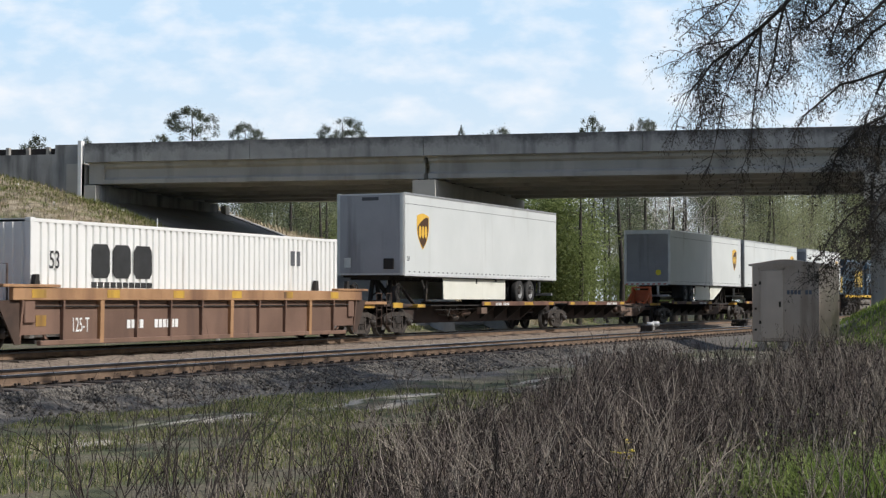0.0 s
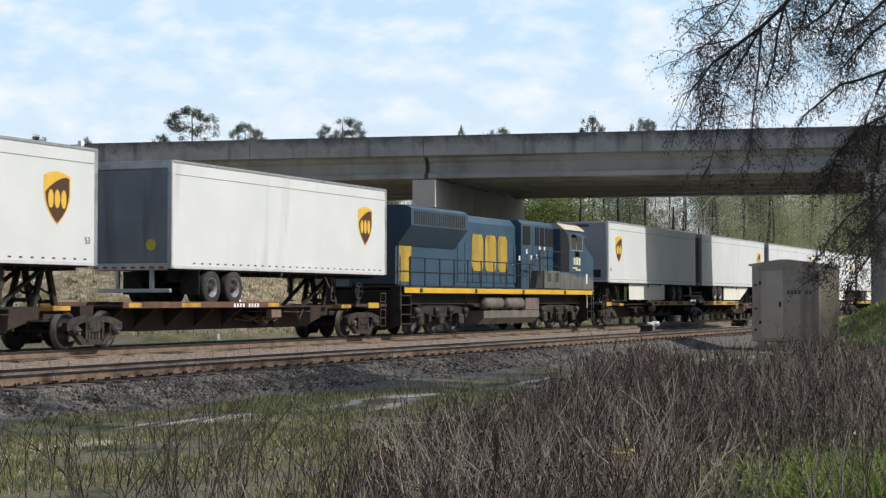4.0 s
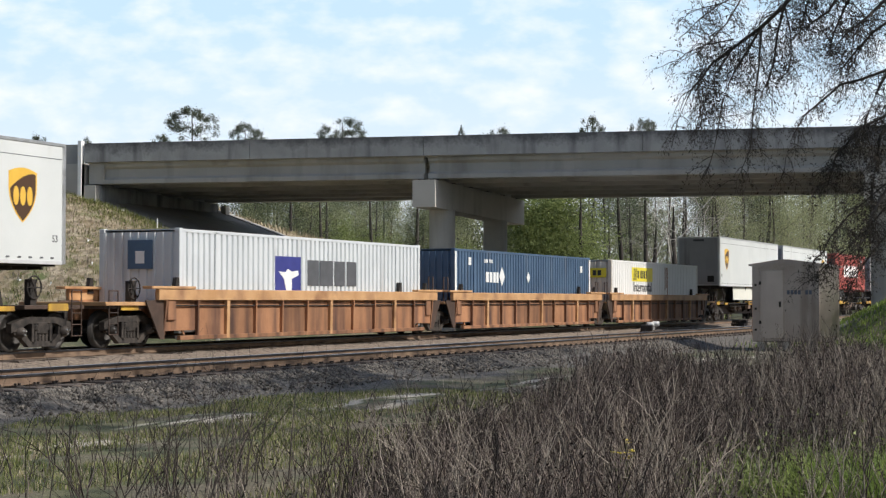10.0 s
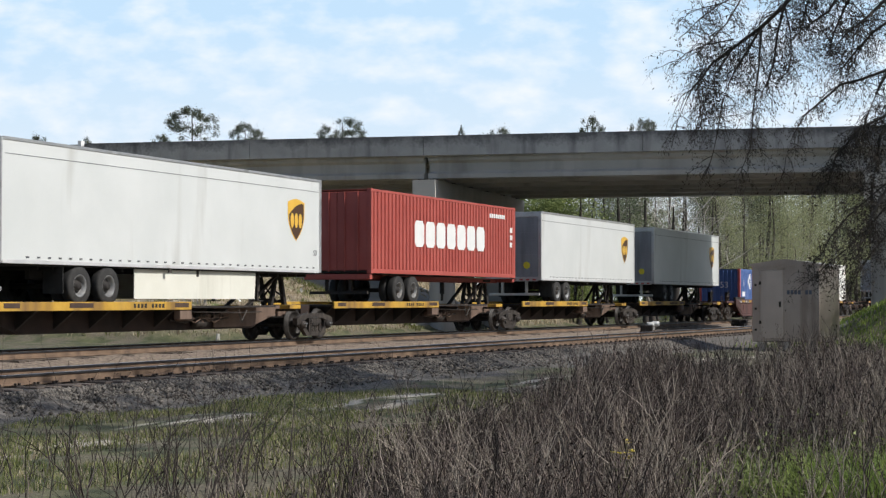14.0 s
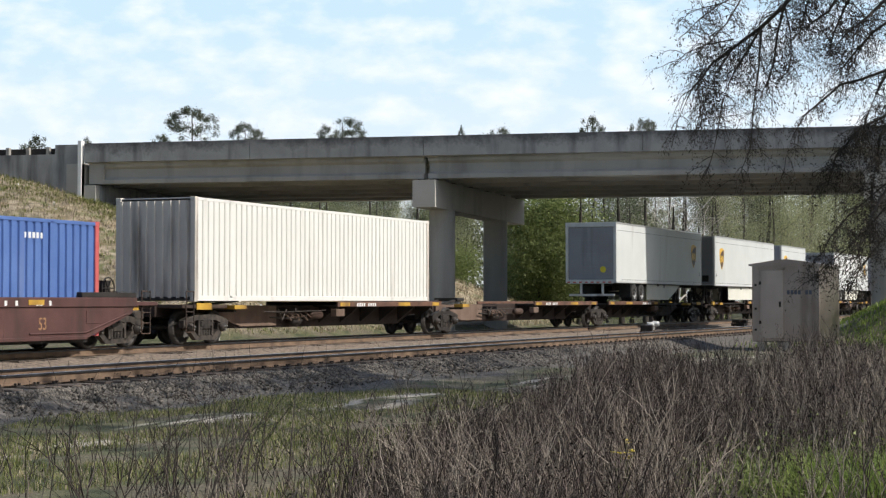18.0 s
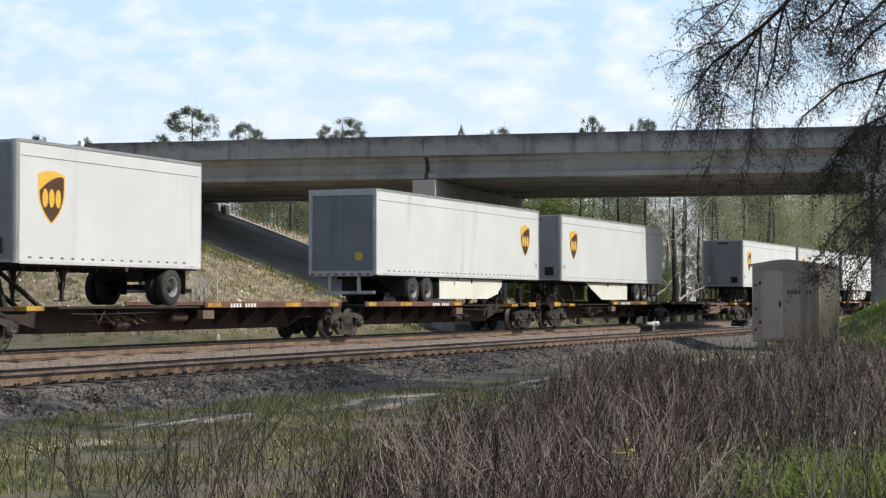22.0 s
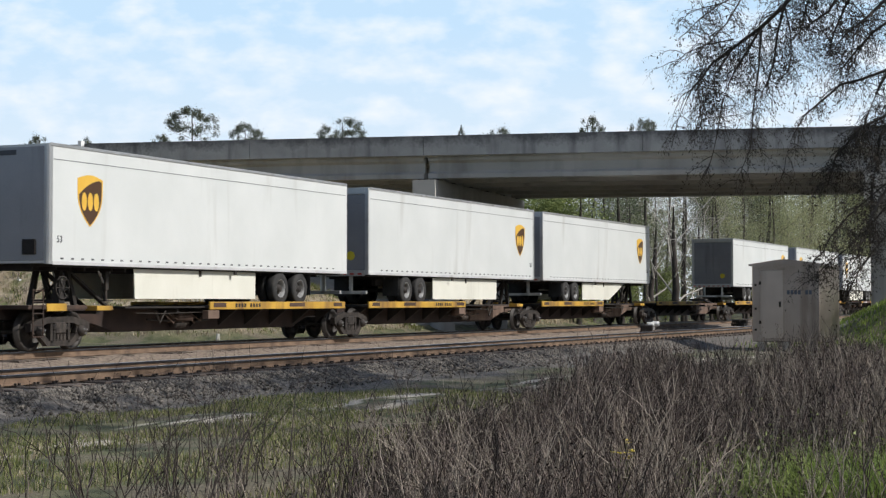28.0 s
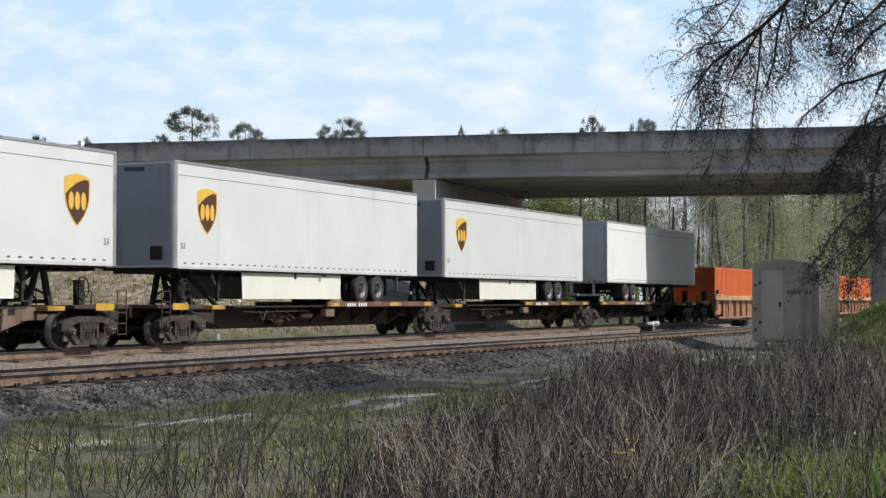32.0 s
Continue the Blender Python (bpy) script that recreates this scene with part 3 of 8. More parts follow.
# ---- the tracks ----
def rail_mesh(y, x0, x1):
    prof = [(-0.075, -0.172), (0.075, -0.172), (0.075, -0.16), (0.012, -0.14), (0.01, -0.045), (0.036, -0.032), (0.036, -0.006), (0.028, 0.0), (-0.028, 0.0), (-0.036, -0.006), (-0.036, -0.032), (-0.01, -0.045), (-0.012, -0.14), (-0.075, -0.16)]
    xs = list(np.arange(x0, x1 + 1, 30.0))
    m = Mesh()
    n = len(prof)
    vs = [(x, y + a, z) for x in xs for a, z in prof]
    fs = [(i * n + (k + 1) % n, i * n + k, (i + 1) * n + k, (i + 1) * n + (k + 1) % n) for i in range(len(xs) - 1) for k in range(n)]
    return m.add(vs, fs)


tie_mesh = Mesh().box(-0.115, 0.115, -1.3, 1.3, -0.17, 0.0, 0.012).data("tie", TIE)
plate = Mesh().box(-0.09, 0.09, -0.19, 0.19, 0.0, 0.016)
for sx, sy in ((-0.05, -0.13), (0.05, -0.13), (0.05, 0.13), (-0.05, 0.13)):
    plate.box(sx - 0.016, sx + 0.016, sy - 0.022, sy + 0.022, 0.016, 0.055)
plate_mesh = plate.data("tie_plate", DARK_STEEL)
rng = random.Random(5)
TRACKS = ((NEAR_TRACK, BALLAST, "two rusty rails on wooden ties, empty main track"), (TRAIN_TRACK, BALLAST_RUSTY, "rails on wooden ties under the passing train"))
for ty, bal, words in TRACKS:
    track = thing("railway_track", words, "track", group="railway tracks", kind="structure")
    for s in (-0.7525, 0.7525):
        rail = part("rail", rail_mesh(ty + s, -700, 1150), RAIL_SIDE, track, "brown rusty rail with a shiny head")
        part("rail_head", Mesh().box(-700, 1150, ty + s - 0.038, ty + s + 0.038, -0.04, 0.001, 0.006), RAIL_HEAD, rail, "dark worn rail head")
        part("running_band", Mesh().box(-700, 1150, ty + s - 0.03, ty + s + 0.03, 0.0, 0.004, 0.0015), RAIL_SHINE, rail, "bright polished running band")
    m = Mesh()
    xs = [-700, -300] + list(np.arange(0, 130, 0.7)) + [300, 1150]
    sec = [(-2.9, -0.66), (-2.1, -0.43), (-1.42, -0.262), (-0.75, -0.24), (0.0, -0.23), (0.75, -0.235), (1.42, -0.25), (2.1, -0.42), (2.9, -0.66)]
    k = len(sec)
    vs = []
    lift = 0.055 if ty == TRAIN_TRACK else 0.015
    for x in xs:
        for j, (a, z) in enumerate(sec):
            z += lift if 0 < j < k - 1 else 0
            w = 0.0 if j in (0, k - 1) else 0.028
            vs.append((x + rng.uniform(-0.1, 0.1), ty + a + rng.uniform(-w, w) * 2, z + rng.uniform(-w, w)))
    m.add(vs, [(i * k + j, (i + 1) * k + j, (i + 1) * k + j + 1, i * k + j + 1) for i in range(len(xs) - 1) for j in range(k - 1)], True)
    part("ballast_bed", m, bal, track)
    x = 16.0
    i = 0
    far = Mesh()
    while x < 330:
        at = pose(x + rng.uniform(-0.03, 0.03), ty + rng.uniform(-0.06, 0.06), -0.185 + rng.uniform(-0.012, 0.004), rng.uniform(-0.4, 0.4), 0, rng.uniform(-1.2, 1.2))
        if i < 150:
            part("tie", tie_mesh, None, track, at=at)
            if i < 140 and ty == NEAR_TRACK:
                part("tie_plate", plate_mesh, None, track, at=pose(x, ty - 0.7525, -0.186))
                part("tie_plate", plate_mesh, None, track, at=pose(x, ty + 0.7525, -0.186))
        else:
            far.box(x - 0.11, x + 0.11, ty - 1.3, ty + 1.3, -0.3, -0.19)
        x += 0.52 if i < 150 else 0.6
        i += 1
    tagged(part("far_ties", far, TIE, track), kind="stuff")

# ---- the train ----
HALF = 1.295
WHEELS = []


def plates(mesh, boxes):
    for b in boxes:
        mesh.box(*b)
    return mesh


def shield(cx, cz, w, h):
    """Outline of a heraldic shield in the plane of a side wall."""
    right = [(cx + w / 2 * (1 - (k / 9) ** 2.4), cz + h * (0.2 - 0.7 * k / 9)) for k in range(9)]
    crown = [(cx - w / 2 + w * k / 8, cz + h * (0.42 + 0.08 * math.sin(math.pi * k / 8))) for k in range(9)]
    left = [(2 * cx - x, z) for x, z in right[::-1]]
    return crown + right + [(cx, cz - h / 2)] + left


def roller(x):
    """A ribbed roller door in the plane across x."""
    prof = [(x, 2.26)]
    for k in range(8):
        z = 2.26 + k * 0.32
        prof += [(x + 0.016, z), (x + 0.02, z + 0.012), (x + 0.02, z + 0.308), (x + 0.016, z + 0.318)]
    prof.append((x, 2.26 + 8 * 0.32))
    return Mesh().prism(prof, "y", -1.15, 1.15)


def tyre_mesh(r, w):
    return [(-w / 2, r * 0.58), (-w / 2, r * 0.9), (-w / 2 + 0.03, r * 0.985), (-w / 4, r), (w / 4, r), (w / 2 - 0.03, r * 0.985), (w / 2, r * 0.9), (w / 2, r * 0.58)]


def road_axle(parent, x, z=1.6, r=0.49):
    """An axle with dual tyres on both sides."""
    part("axle", Mesh().tube([(x, -1.1, z), (x, 1.1, z)], 0.07, 8), DARK_STEEL, parent)
    for s in (-1, 1):
        for y in (1.13, 0.8):
            t = part("tyre", Mesh().lathe(tyre_mesh(r, 0.27), (x, s * y, z), "y", 28), RUBBER, parent)
            if y > 1:
                o = s * (y + 0.06)
                ring = [(-0.05, r * 0.6), (0.06, r * 0.6), (0.07, r * 0.56), (0.05, r * 0.5), (-0.03, r * 0.44), (-0.06, r * 0.4)]
                part("rim", Mesh().lathe([(s * a, b) for a, b in ring], (x, o, z), "y", 20), RIM, t, "pale steel wheel rim")
                hub = [(-0.06, r * 0.42), (-0.05, r * 0.24), (0.05, r * 0.2), (0.06, r * 0.12), (0.06, 0.001)]
                part("hub", Mesh().lathe([(s * a, b) for a, b in hub], (x, o, z), "y", 14), DARK_STEEL, t)


def trailer(length, skirt, logo=True, axles=(11.75, 13.0), legs=3.2, paint=TRAILER_WHITE):
    """A box trailer; local x runs from its nose to its doors."""
    size = {16.15: "long", 13.7: "medium-length", 8.3: "short single-axle"}[length]
    words = f"{size} white box trailer with a brown and gold shield" if logo else "plain bright white box trailer with hinged rear doors"
    if skirt:
        words += ", cream skirts"
    ob = thing("box_trailer", words, "trailer", group="trailers on the train")
    c = 0.1
    plan = [(c, -HALF), (length, -HALF), (length, HALF), (c, HALF), (0.03, HALF - 0.03), (0, HALF - c), (0, -HALF + c), (0.03, -HALF + 0.03)]
    part("box_body", Mesh().prism(plan, "z", 2.14, 5.03), paint, ob)
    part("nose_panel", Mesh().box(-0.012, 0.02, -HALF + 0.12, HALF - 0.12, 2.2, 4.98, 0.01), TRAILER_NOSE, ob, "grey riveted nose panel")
    for s in (-1, 1):
        part("corner_post", Mesh().prism([(0.02, s * (HALF + 0.006)), (0.16, s * (HALF + 0.006)), (0.16, s * (HALF - 0.01)), (-0.004, s * (HALF - 0.12)), (-0.004, s * (HALF - 0.05))], "z", 2.12, 5.04), ALUMINIUM, ob)
        part("top_rail", Mesh().box(0.05, length - 0.02, s * HALF - 0.02, s * HALF + 0.02, 4.98, 5.06, 0.008), ALUMINIUM, ob)
        part("seam_strip", Mesh().box(0.2, length - 0.1, s * HALF - 0.004, s * HALF + 0.004, 4.66, 4.675), GREY_PAINT, ob)
        part("bottom_rail", Mesh().box(0.16, length - 0.02, s * HALF - 0.02, s * HALF + 0.014, 2.1, 2.2, 0.008), RAIL_ALLOY, ob, "bright aluminium bottom rail")
        dash = Mesh()
        for k in range(int((length - 0.8) / 0.43)):
            x = 0.5 + k * 0.43
            dash.box(x, x + 0.11, s * HALF - 0.01, s * HALF + 0.012, 2.24, 2.28)
        part("marker_row", dash, GREY_PAINT, ob, "row of dark rivet plates and marker dashes")
        lamp = Mesh().box(length * 0.55, length * 0.55 + 0.12, s * HALF - 0.02, s * HALF + 0.03, 1.98, 2.1)
        part("side_marker_lamp", lamp, TRUCK_STEEL, ob)
        if logo:
            lo, hi = sorted((s * (HALF - 0.002), s * (HALF + 0.006)))
            cx, cz = 1.72 if length > 9 else 1.4, 3.72
            sh = part("shield_logo", Mesh().prism(shield(cx, cz, 1.08, 1.3), "y", lo, hi), LOGO_GOLD, ob, "brown and gold shield logo")
            lo, hi = sorted((s * (HALF - 0.001), s * (HALF + 0.009)))
            f = 1 if s < 0 else -1
            field = [(cx + (x - cx) * 0.9, cz - 0.01 + (z - cz) * 0.92) for x, z in shield(cx, cz, 1.08, 1.3)]
            inner = [(x, min(z, cz + 0.43 + 0.2 * (f * (x - cx) / 0.5) - 0.1 * ((x - cx) / 0.5) ** 2)) for x, z in field]
            part("shield_field", Mesh().prism(inner, "y", lo, hi), LOGO_BROWN, sh, "brown lower field of the shield")
            lo, hi = sorted((s * (HALF - 0.001), s * (HALF + 0.012)))
            mark = Mesh()
            for x0 in (-0.35, -0.09, 0.17):
                mark.prism([(cx + f * (x0 + 0.09 + 0.11 * math.cos(k * math.pi / 6)), cz - 0.02 + 0.23 * math.sin(k * math.pi / 6)) for k in range(12)], "y", lo, hi)
            part("shield_device", mark, LOGO_GOLD, sh, "plain gold shapes")
            if length > 16:
                m = pose(0.45, s * (HALF + 0.004), 2.72, 90, 0, 0 if s < 0 else 180)
                lettering("length_number", "53", 0.24, GREY_PAINT, ob, m, "small grey number 53")
    part("front_box", Mesh().box(-0.05, 0.02, -0.95, -0.55, 2.35, 2.72, 0.015), DARK_STEEL, ob, "dark connector box on the nose")
    part("front_plate", Mesh().box(-0.03, 0.02, 0.75, 1.0, 2.4, 2.75, 0.01), ALUMINIUM, ob)
    part("clearance_plate", Mesh().box(-0.02, 0.02, -0.35, 0.3, 4.78, 4.9), GREY_PAINT, ob)
    # rear frame and door
    frame_mesh = plates(Mesh(), [(length, length + 0.05, -HALF, -HALF + 0.14, 2.1, 5.05, 0.01), (length, length + 0.05, HALF - 0.14, HALF, 2.1, 5.05, 0.01), (length, length + 0.05, -HALF + 0.14, HALF - 0.14, 4.83, 5.05, 0.01), (length, length + 0.06, -HALF + 0.14, HALF - 0.14, 2.06, 2.24, 0.01)])
    part("rear_frame", frame_mesh, ALUMINIUM, ob)
    if logo:
        part("roller_door", roller(length), REAR_GREY, ob, "grey roller door")
    else:
        for s in (-1, 1):
            d = part("rear_door", Mesh().box(length, length + 0.035, min(0.01 * s, 1.14 * s), max(0.01 * s, 1.14 * s), 2.26, 4.81, 0.01), TRAILER_WHITE, ob)
            for y in (0.25, 0.75):
                part("lock_rod", Mesh().tube([(length + 0.07, s * y, 2.2), (length + 0.07, s * y, 4.85)], 0.02, 6), ALUMINIUM, d)
            part("hinge", plates(Mesh(), [(length + 0.03, length + 0.06, min(s * 0.9, s * 1.2), max(s * 0.9, s * 1.2), z, z + 0.08) for z in (2.4, 3.1, 3.9, 4.6)]), ALUMINIUM, d)
    part("rear_sticker", Mesh().prism([(0.62 + 0.16 * math.cos(k * math.pi / 4), 2.75 + 0.16 * math.sin(k * math.pi / 4)) for k in range(8)], "x", length + 0.021, length + 0.026) if logo else Mesh().box(length + 0.036, length + 0.04, 0.3, 0.5, 2.4, 2.5), SIGN_YELLOW, ob, "yellow warning sticker")
    part("reflector_tape", plates(Mesh(), [(length + 0.058, length + 0.064, -1.2 + k * 0.3, -1.05 + k * 0.3, 2.1, 2.16) for k in range(8)]), RED_PAINT, ob)
    part("bumper", plates(Mesh(), [(length - 0.2, length - 0.08, -1.15, 1.15, 1.45, 1.56, 0.01), (length - 0.2, length - 0.1, -0.6, -0.5, 1.5, 2.1), (length - 0.2, length - 0.1, 0.5, 0.6, 1.5, 2.1)]), ALUMINIUM, ob, "rear underride bumper")
    # running gear
    a0, a1 = min(axles), max(axles)
    part("floor_frame", plates(Mesh(), [(0.3, length - 0.3, -1.2, 1.2, 2.06, 2.14), (a0 - 1.0, min(a1 + 1.1, length - 0.3), -0.55, -0.42, 1.75, 2.06), (a0 - 1.0, min(a1 + 1.1, length - 0.3), 0.42, 0.55, 1.75, 2.06), (0.3, 1.4, -0.6, 0.6, 1.98, 2.06)]), DARK_STEEL, ob)
    for x in axles:
        road_axle(ob, x)
    for s in (-1, 1):
        part("mudflap", Mesh().box(a1 + 0.68, a1 + 0.7, min(s * 0.65, s * 1.25), max(s * 0.65, s * 1.25), 1.4, 2.05), RUBBER, ob)
        leg = part("landing_leg", plates(Mesh(), [(legs - 0.07, legs + 0.07, s * 0.75 - 0.07, s * 0.75 + 0.07, 1.5, 2.08, 0.01), (legs - 0.04, legs + 0.04, s * 0.75 - 0.04, s * 0.75 + 0.04, 1.24, 1.5)]), TRUCK_STEEL, ob)
        part("foot_plate", Mesh().box(legs - 0.14, legs + 0.14, s * 0.75 - 0.14, s * 0.75 + 0.14, 1.21, 1.24), TRUCK_STEEL, leg)
        part("leg_brace", Mesh().tube([(legs, s * 0.75, 1.6), (legs + 0.34, s * 0.7, 2.07)], 0.025, 6).tube([(legs, s * 0.75, 1.6), (legs - 0.3, s * 0.7, 2.07)], 0.025, 6), ALUMINIUM, leg)
        if skirt:
            x0, x1 = 3.95, a0 - 1.35
            if skirt == "square":
                poly = [(x0, 2.09), (x1, 2.09), (x1, 1.28), (x0 + 0.05, 1.28)]
            elif skirt == "taper":
                poly = [(x0, 2.09), (x1, 2.09), (x1, 1.28), (x0 + 2.4, 1.28), (x0 + 0.9, 1.75)]
            else:
                poly = [(x0, 2.09), (x1, 2.09), (x1, 1.3), (x0 + 1.6, 1.3), (x0 + 0.5, 1.5), (x0 + 0.1, 1.8)]
            part("side_skirt", Mesh().prism(poly, "y", s * 1.12 - 0.012, s * 1.12 + 0.012), SKIRT, ob, "cream aerodynamic side skirt")
            part("skirt_clip", Mesh().box(7.2, 7.3, s * 1.14 - 0.02, s * 1.14 + 0.02, 1.9, 2.1), DARK_STEEL, ob)
    part("cross_member", plates(Mesh(), [(0.6 + 0.6 * k, 0.68 + 0.6 * k, -1.06, 1.06, 1.98, 2.06) for k in range(int((length - 1.5) / 0.6))]), DARK_STEEL, ob)
    return ob


def corrugated(x0, x1, y, out, z0, z1, pitch=0.3, depth=0.05, flat=0.58):
    """A wall of upright trapezoid folds."""
    m, n = Mesh(), int(round((x1 - x0) / pitch))
    p = (x1 - x0) / n
    line = []
    for k in range(n):
        for f, d in ((0.0, 0), (flat, 0), (flat + 0.07, 1), (0.93, 1)):
            line.append((x0 + (k + f) * p, y - out * d * depth))
    line.append((x1, y))
    vs = [(a, b, z) for a, b in line for z in (z0, z1)]
    fs = [(2 * i, 2 * i + 2, 2 * i + 3, 2 * i + 1) for i in range(len(line) - 1)]
    return m.add(vs, fs if out < 0 else [q[::-1] for q in fs])


def container(words, length, z0, h, mat, ends=None, inner=(), pitch=0.3, depth=0.05, flat=0.58, posts=None, rods=ALUMINIUM):
    """A shipping container; local x along it, with doors at the high end."""
    ob = thing("shipping_container", words, "container", group="containers on the train")
    e = ends or mat
    z1 = z0 + h
    for s in (-1, 1):
        cuts = [0.12, *inner, length - 0.12]
        for a, b in zip(cuts[:-1], cuts[1:]):
            part("side_wall", corrugated(a + 0.03, b - 0.03, s * 1.292, s, z0 + 0.16, z1 - 0.1, pitch, depth, flat), mat, ob)
        for x in inner:
            part("post_seam", Mesh().box(x + 0.062, x + 0.085, s * 1.26 - 0.03, s * 1.26 + 0.038, z0 + 0.16, z1 - 0.1), SEAM_AND_SHADE_BLACK, ob)
            part("lifting_post", Mesh().box(x - 0.06, x + 0.06, s * 1.26 - 0.04, s * 1.26 + 0.04, z0 + 0.1, z1 - 0.05, 0.008), mat, ob)
        part("bottom_rail", Mesh().box(0.1, length - 0.1, s * 1.25 - 0.05, s * 1.25 + 0.05, z0 + 0.02, z0 + 0.17, 0.01), mat, ob)
        part("top_rail", Mesh().box(0.1, length - 0.1, s * 1.26 - 0.04, s * 1.26 + 0.04, z1 - 0.11, z1 - 0.02, 0.01), mat, ob)
        for x in (0.08, length - 0.08):
            part("corner_post", Mesh().box(x - 0.08, x + 0.08, s * 1.225 - 0.08, s * 1.225 + 0.08, z0 + 0.1, z1 - 0.1, 0.012), posts or e, ob)
            for z in (z0, z1 - 0.12):
                part("corner_casting", Mesh().box(x - 0.09, x + 0.09, s * 1.22 - 0.085, s * 1.22 + 0.085, z, z + 0.12, 0.012), posts or e, ob)
    m = corrugated(-1.2, 1.2, -0.06, -1, z0 + 0.1, z1 - 0.1, 0.28)
    m.v = [(-b, a, z) for a, b, z in m.v]
    m.f = [q[::-1] for q in m.f]
    part("front_wall", m, e, ob)
    part("roof", Mesh().box(0.05, length - 0.05, -1.25, 1.25, z1 - 0.05, z1 - 0.02), mat, ob)
    part("floor", Mesh().box(0.05, length - 0.05, -1.22, 1.22, z0 + 0.05, z0 + 0.14), DARK_STEEL, ob)
    for s in (-1, 1):
        d = part("door", Mesh().box(length - 0.06, length - 0.01, min(0.01 * s, 1.17 * s), max(0.01 * s, 1.17 * s), z0 + 0.12, z1 - 0.1, 0.01), e, ob)
        for y in (0.3, 0.8):
            part("lock_rod", Mesh().tube([(length + 0.02, s * y, z0 + 0.08), (length + 0.02, s * y, z1 - 0.08)], 0.022, 6), rods, d)
    return ob


def blocks(name, parent, mat, cells, s, label, y=1.297):
    """Flat plain bars on a side wall: cells of (x0, x1, z0, z1)."""
    m = Mesh()
    lo, hi = sorted((s * (y - 0.01), s * (y + 0.006)))
    for x0, x1, z0, z1 in cells:
        if name not in TINY:
            part(name, Mesh().box(x0, x1, lo, hi, z0, z1), mat, parent, label)
        m.box(x0, x1, lo, hi, z0, z1)
    return part(name, m, mat, parent, label) if name in TINY else None


def row_of(n, x0, x1, z0, z1, gap=0.22):
    """n plain bars between x0 and x1."""
    p = (x1 - x0) / n
    return [(x0 + i * p, x0 + (i + 1 - gap) * p, z0, z1) for i in range(n)]


def truck(parent, x, r=0.48, base=0.89):
    """A two-axle bogie under a wagon."""
    t = part("bogie", Mesh().box(x - 0.22, x + 0.22, -1.12, 1.12, 0.42, 0.72, 0.03), TRUCK_STEEL, parent, "dusty cast steel bogie")
    for s in (-1, 1):
        y = s * 1.02
        m = Mesh()
        m.prism([(x - 1.2, 0.47), (x - 1.2, 0.68), (x - 0.95, 0.76), (x - 0.5, 0.84), (x + 0.5, 0.84), (x + 0.95, 0.76), (x + 1.2, 0.68), (x + 1.2, 0.47), (x + 1.02, 0.5), (x + 0.55, 0.68), (x - 0.55, 0.68), (x - 1.02, 0.5)], "y", y - 0.08, y + 0.08)
        m.prism([(x - 1.02, 0.5), (x - 0.52, 0.12), (x + 0.52, 0.12), (x + 1.02, 0.5), (x + 0.8, 0.52), (x + 0.44, 0.25), (x - 0.44, 0.25), (x - 0.8, 0.52)], "y", y - 0.07, y + 0.07)
        for q in (-0.4, 0.31):
            m.box(x + q, x + q + 0.09, y - 0.07, y + 0.07, 0.2, 0.7)
        for q in (-1, 1):
            m.tube([(x + q * 0.62, y + s * 0.03, 0.74), (x + q * 0.98, y + s * 0.03, 0.62)], 0.03, 6)
        part("side_frame", m, TRUCK_STEEL, t)
        part("bolster_end", Mesh().box(x - 0.29, x + 0.29, y - 0.1, y + 0.12, 0.5, 0.66, 0.03), TRUCK_STEEL, t)
        for q in (-0.21, -0.07, 0.07, 0.21):
            part("coil_spring", Mesh().lathe([(0.24, 0.045), (0.27, 0.062), (0.3, 0.045), (0.33, 0.062), (0.36, 0.045), (0.39, 0.062), (0.42, 0.045), (0.45, 0.062), (0.5, 0.045)], (x + q, y + s * 0.02, 0), "z", 8), TRUCK_STEEL, t)
        rig = Mesh().tube([(x - 0.5, y * 0.8, 0.34), (x - 0.42, y * 0.86, 0.7), (x - 0.1, y * 0.86, 0.88)], 0.025, 5)
        rig.tube([(x + 0.5, y * 0.8, 0.34), (x + 0.46, y * 0.86, 0.78)], 0.025, 5).tube([(x - 0.46, y * 0.84, 0.3), (x + 0.46, y * 0.84, 0.3)], 0.022, 5)
        for q in (-1, 1):
            rig.box(x + q * 0.47 - 0.04, x + q * 0.47 + 0.04, s * 0.7 - 0.06, s * 0.7 + 0.06, 0.3, 0.62)
        part("brake_rigging", rig, TRUCK_STEEL, t)
        for q in (-base, base):
            cap = [(-0.08, 0.001), (-0.08, 0.14), (0.05, 0.14), (0.08, 0.11), (0.13, 0.1), (0.14, 0.001)]
            prof = cap if s > 0 else [(-h, c) for h, c in cap[::-1]]
            box = part("axle_box", Mesh().lathe(prof, (x + q, s * 1.08, r), "y", 14), TRUCK_STEEL, t)
            bolts = Mesh()
            for k in range(3):
                bx, bz = x + q + 0.06 * math.cos(2.1 * k + 0.5), r + 0.06 * math.sin(2.1 * k + 0.5)
                bolts.box(bx - 0.016, bx + 0.016, *sorted((s * 1.2, s * 1.24)), bz - 0.016, bz + 0.016)
            part("cap_bolts", bolts, ALUMINIUM, box)
            part("pedestal", Mesh().prism([(x + q - 0.2, 0.44), (x + q - 0.15, 0.7), (x + q + 0.15, 0.7), (x + q + 0.2, 0.44), (x + q + 0.14, 0.4), (x + q - 0.14, 0.4)], "y", *sorted((s * 0.97, s * 1.07))), TRUCK_STEEL, t)
    for q in (-base, base):
        wheelset(t, x + q, r)
    return t


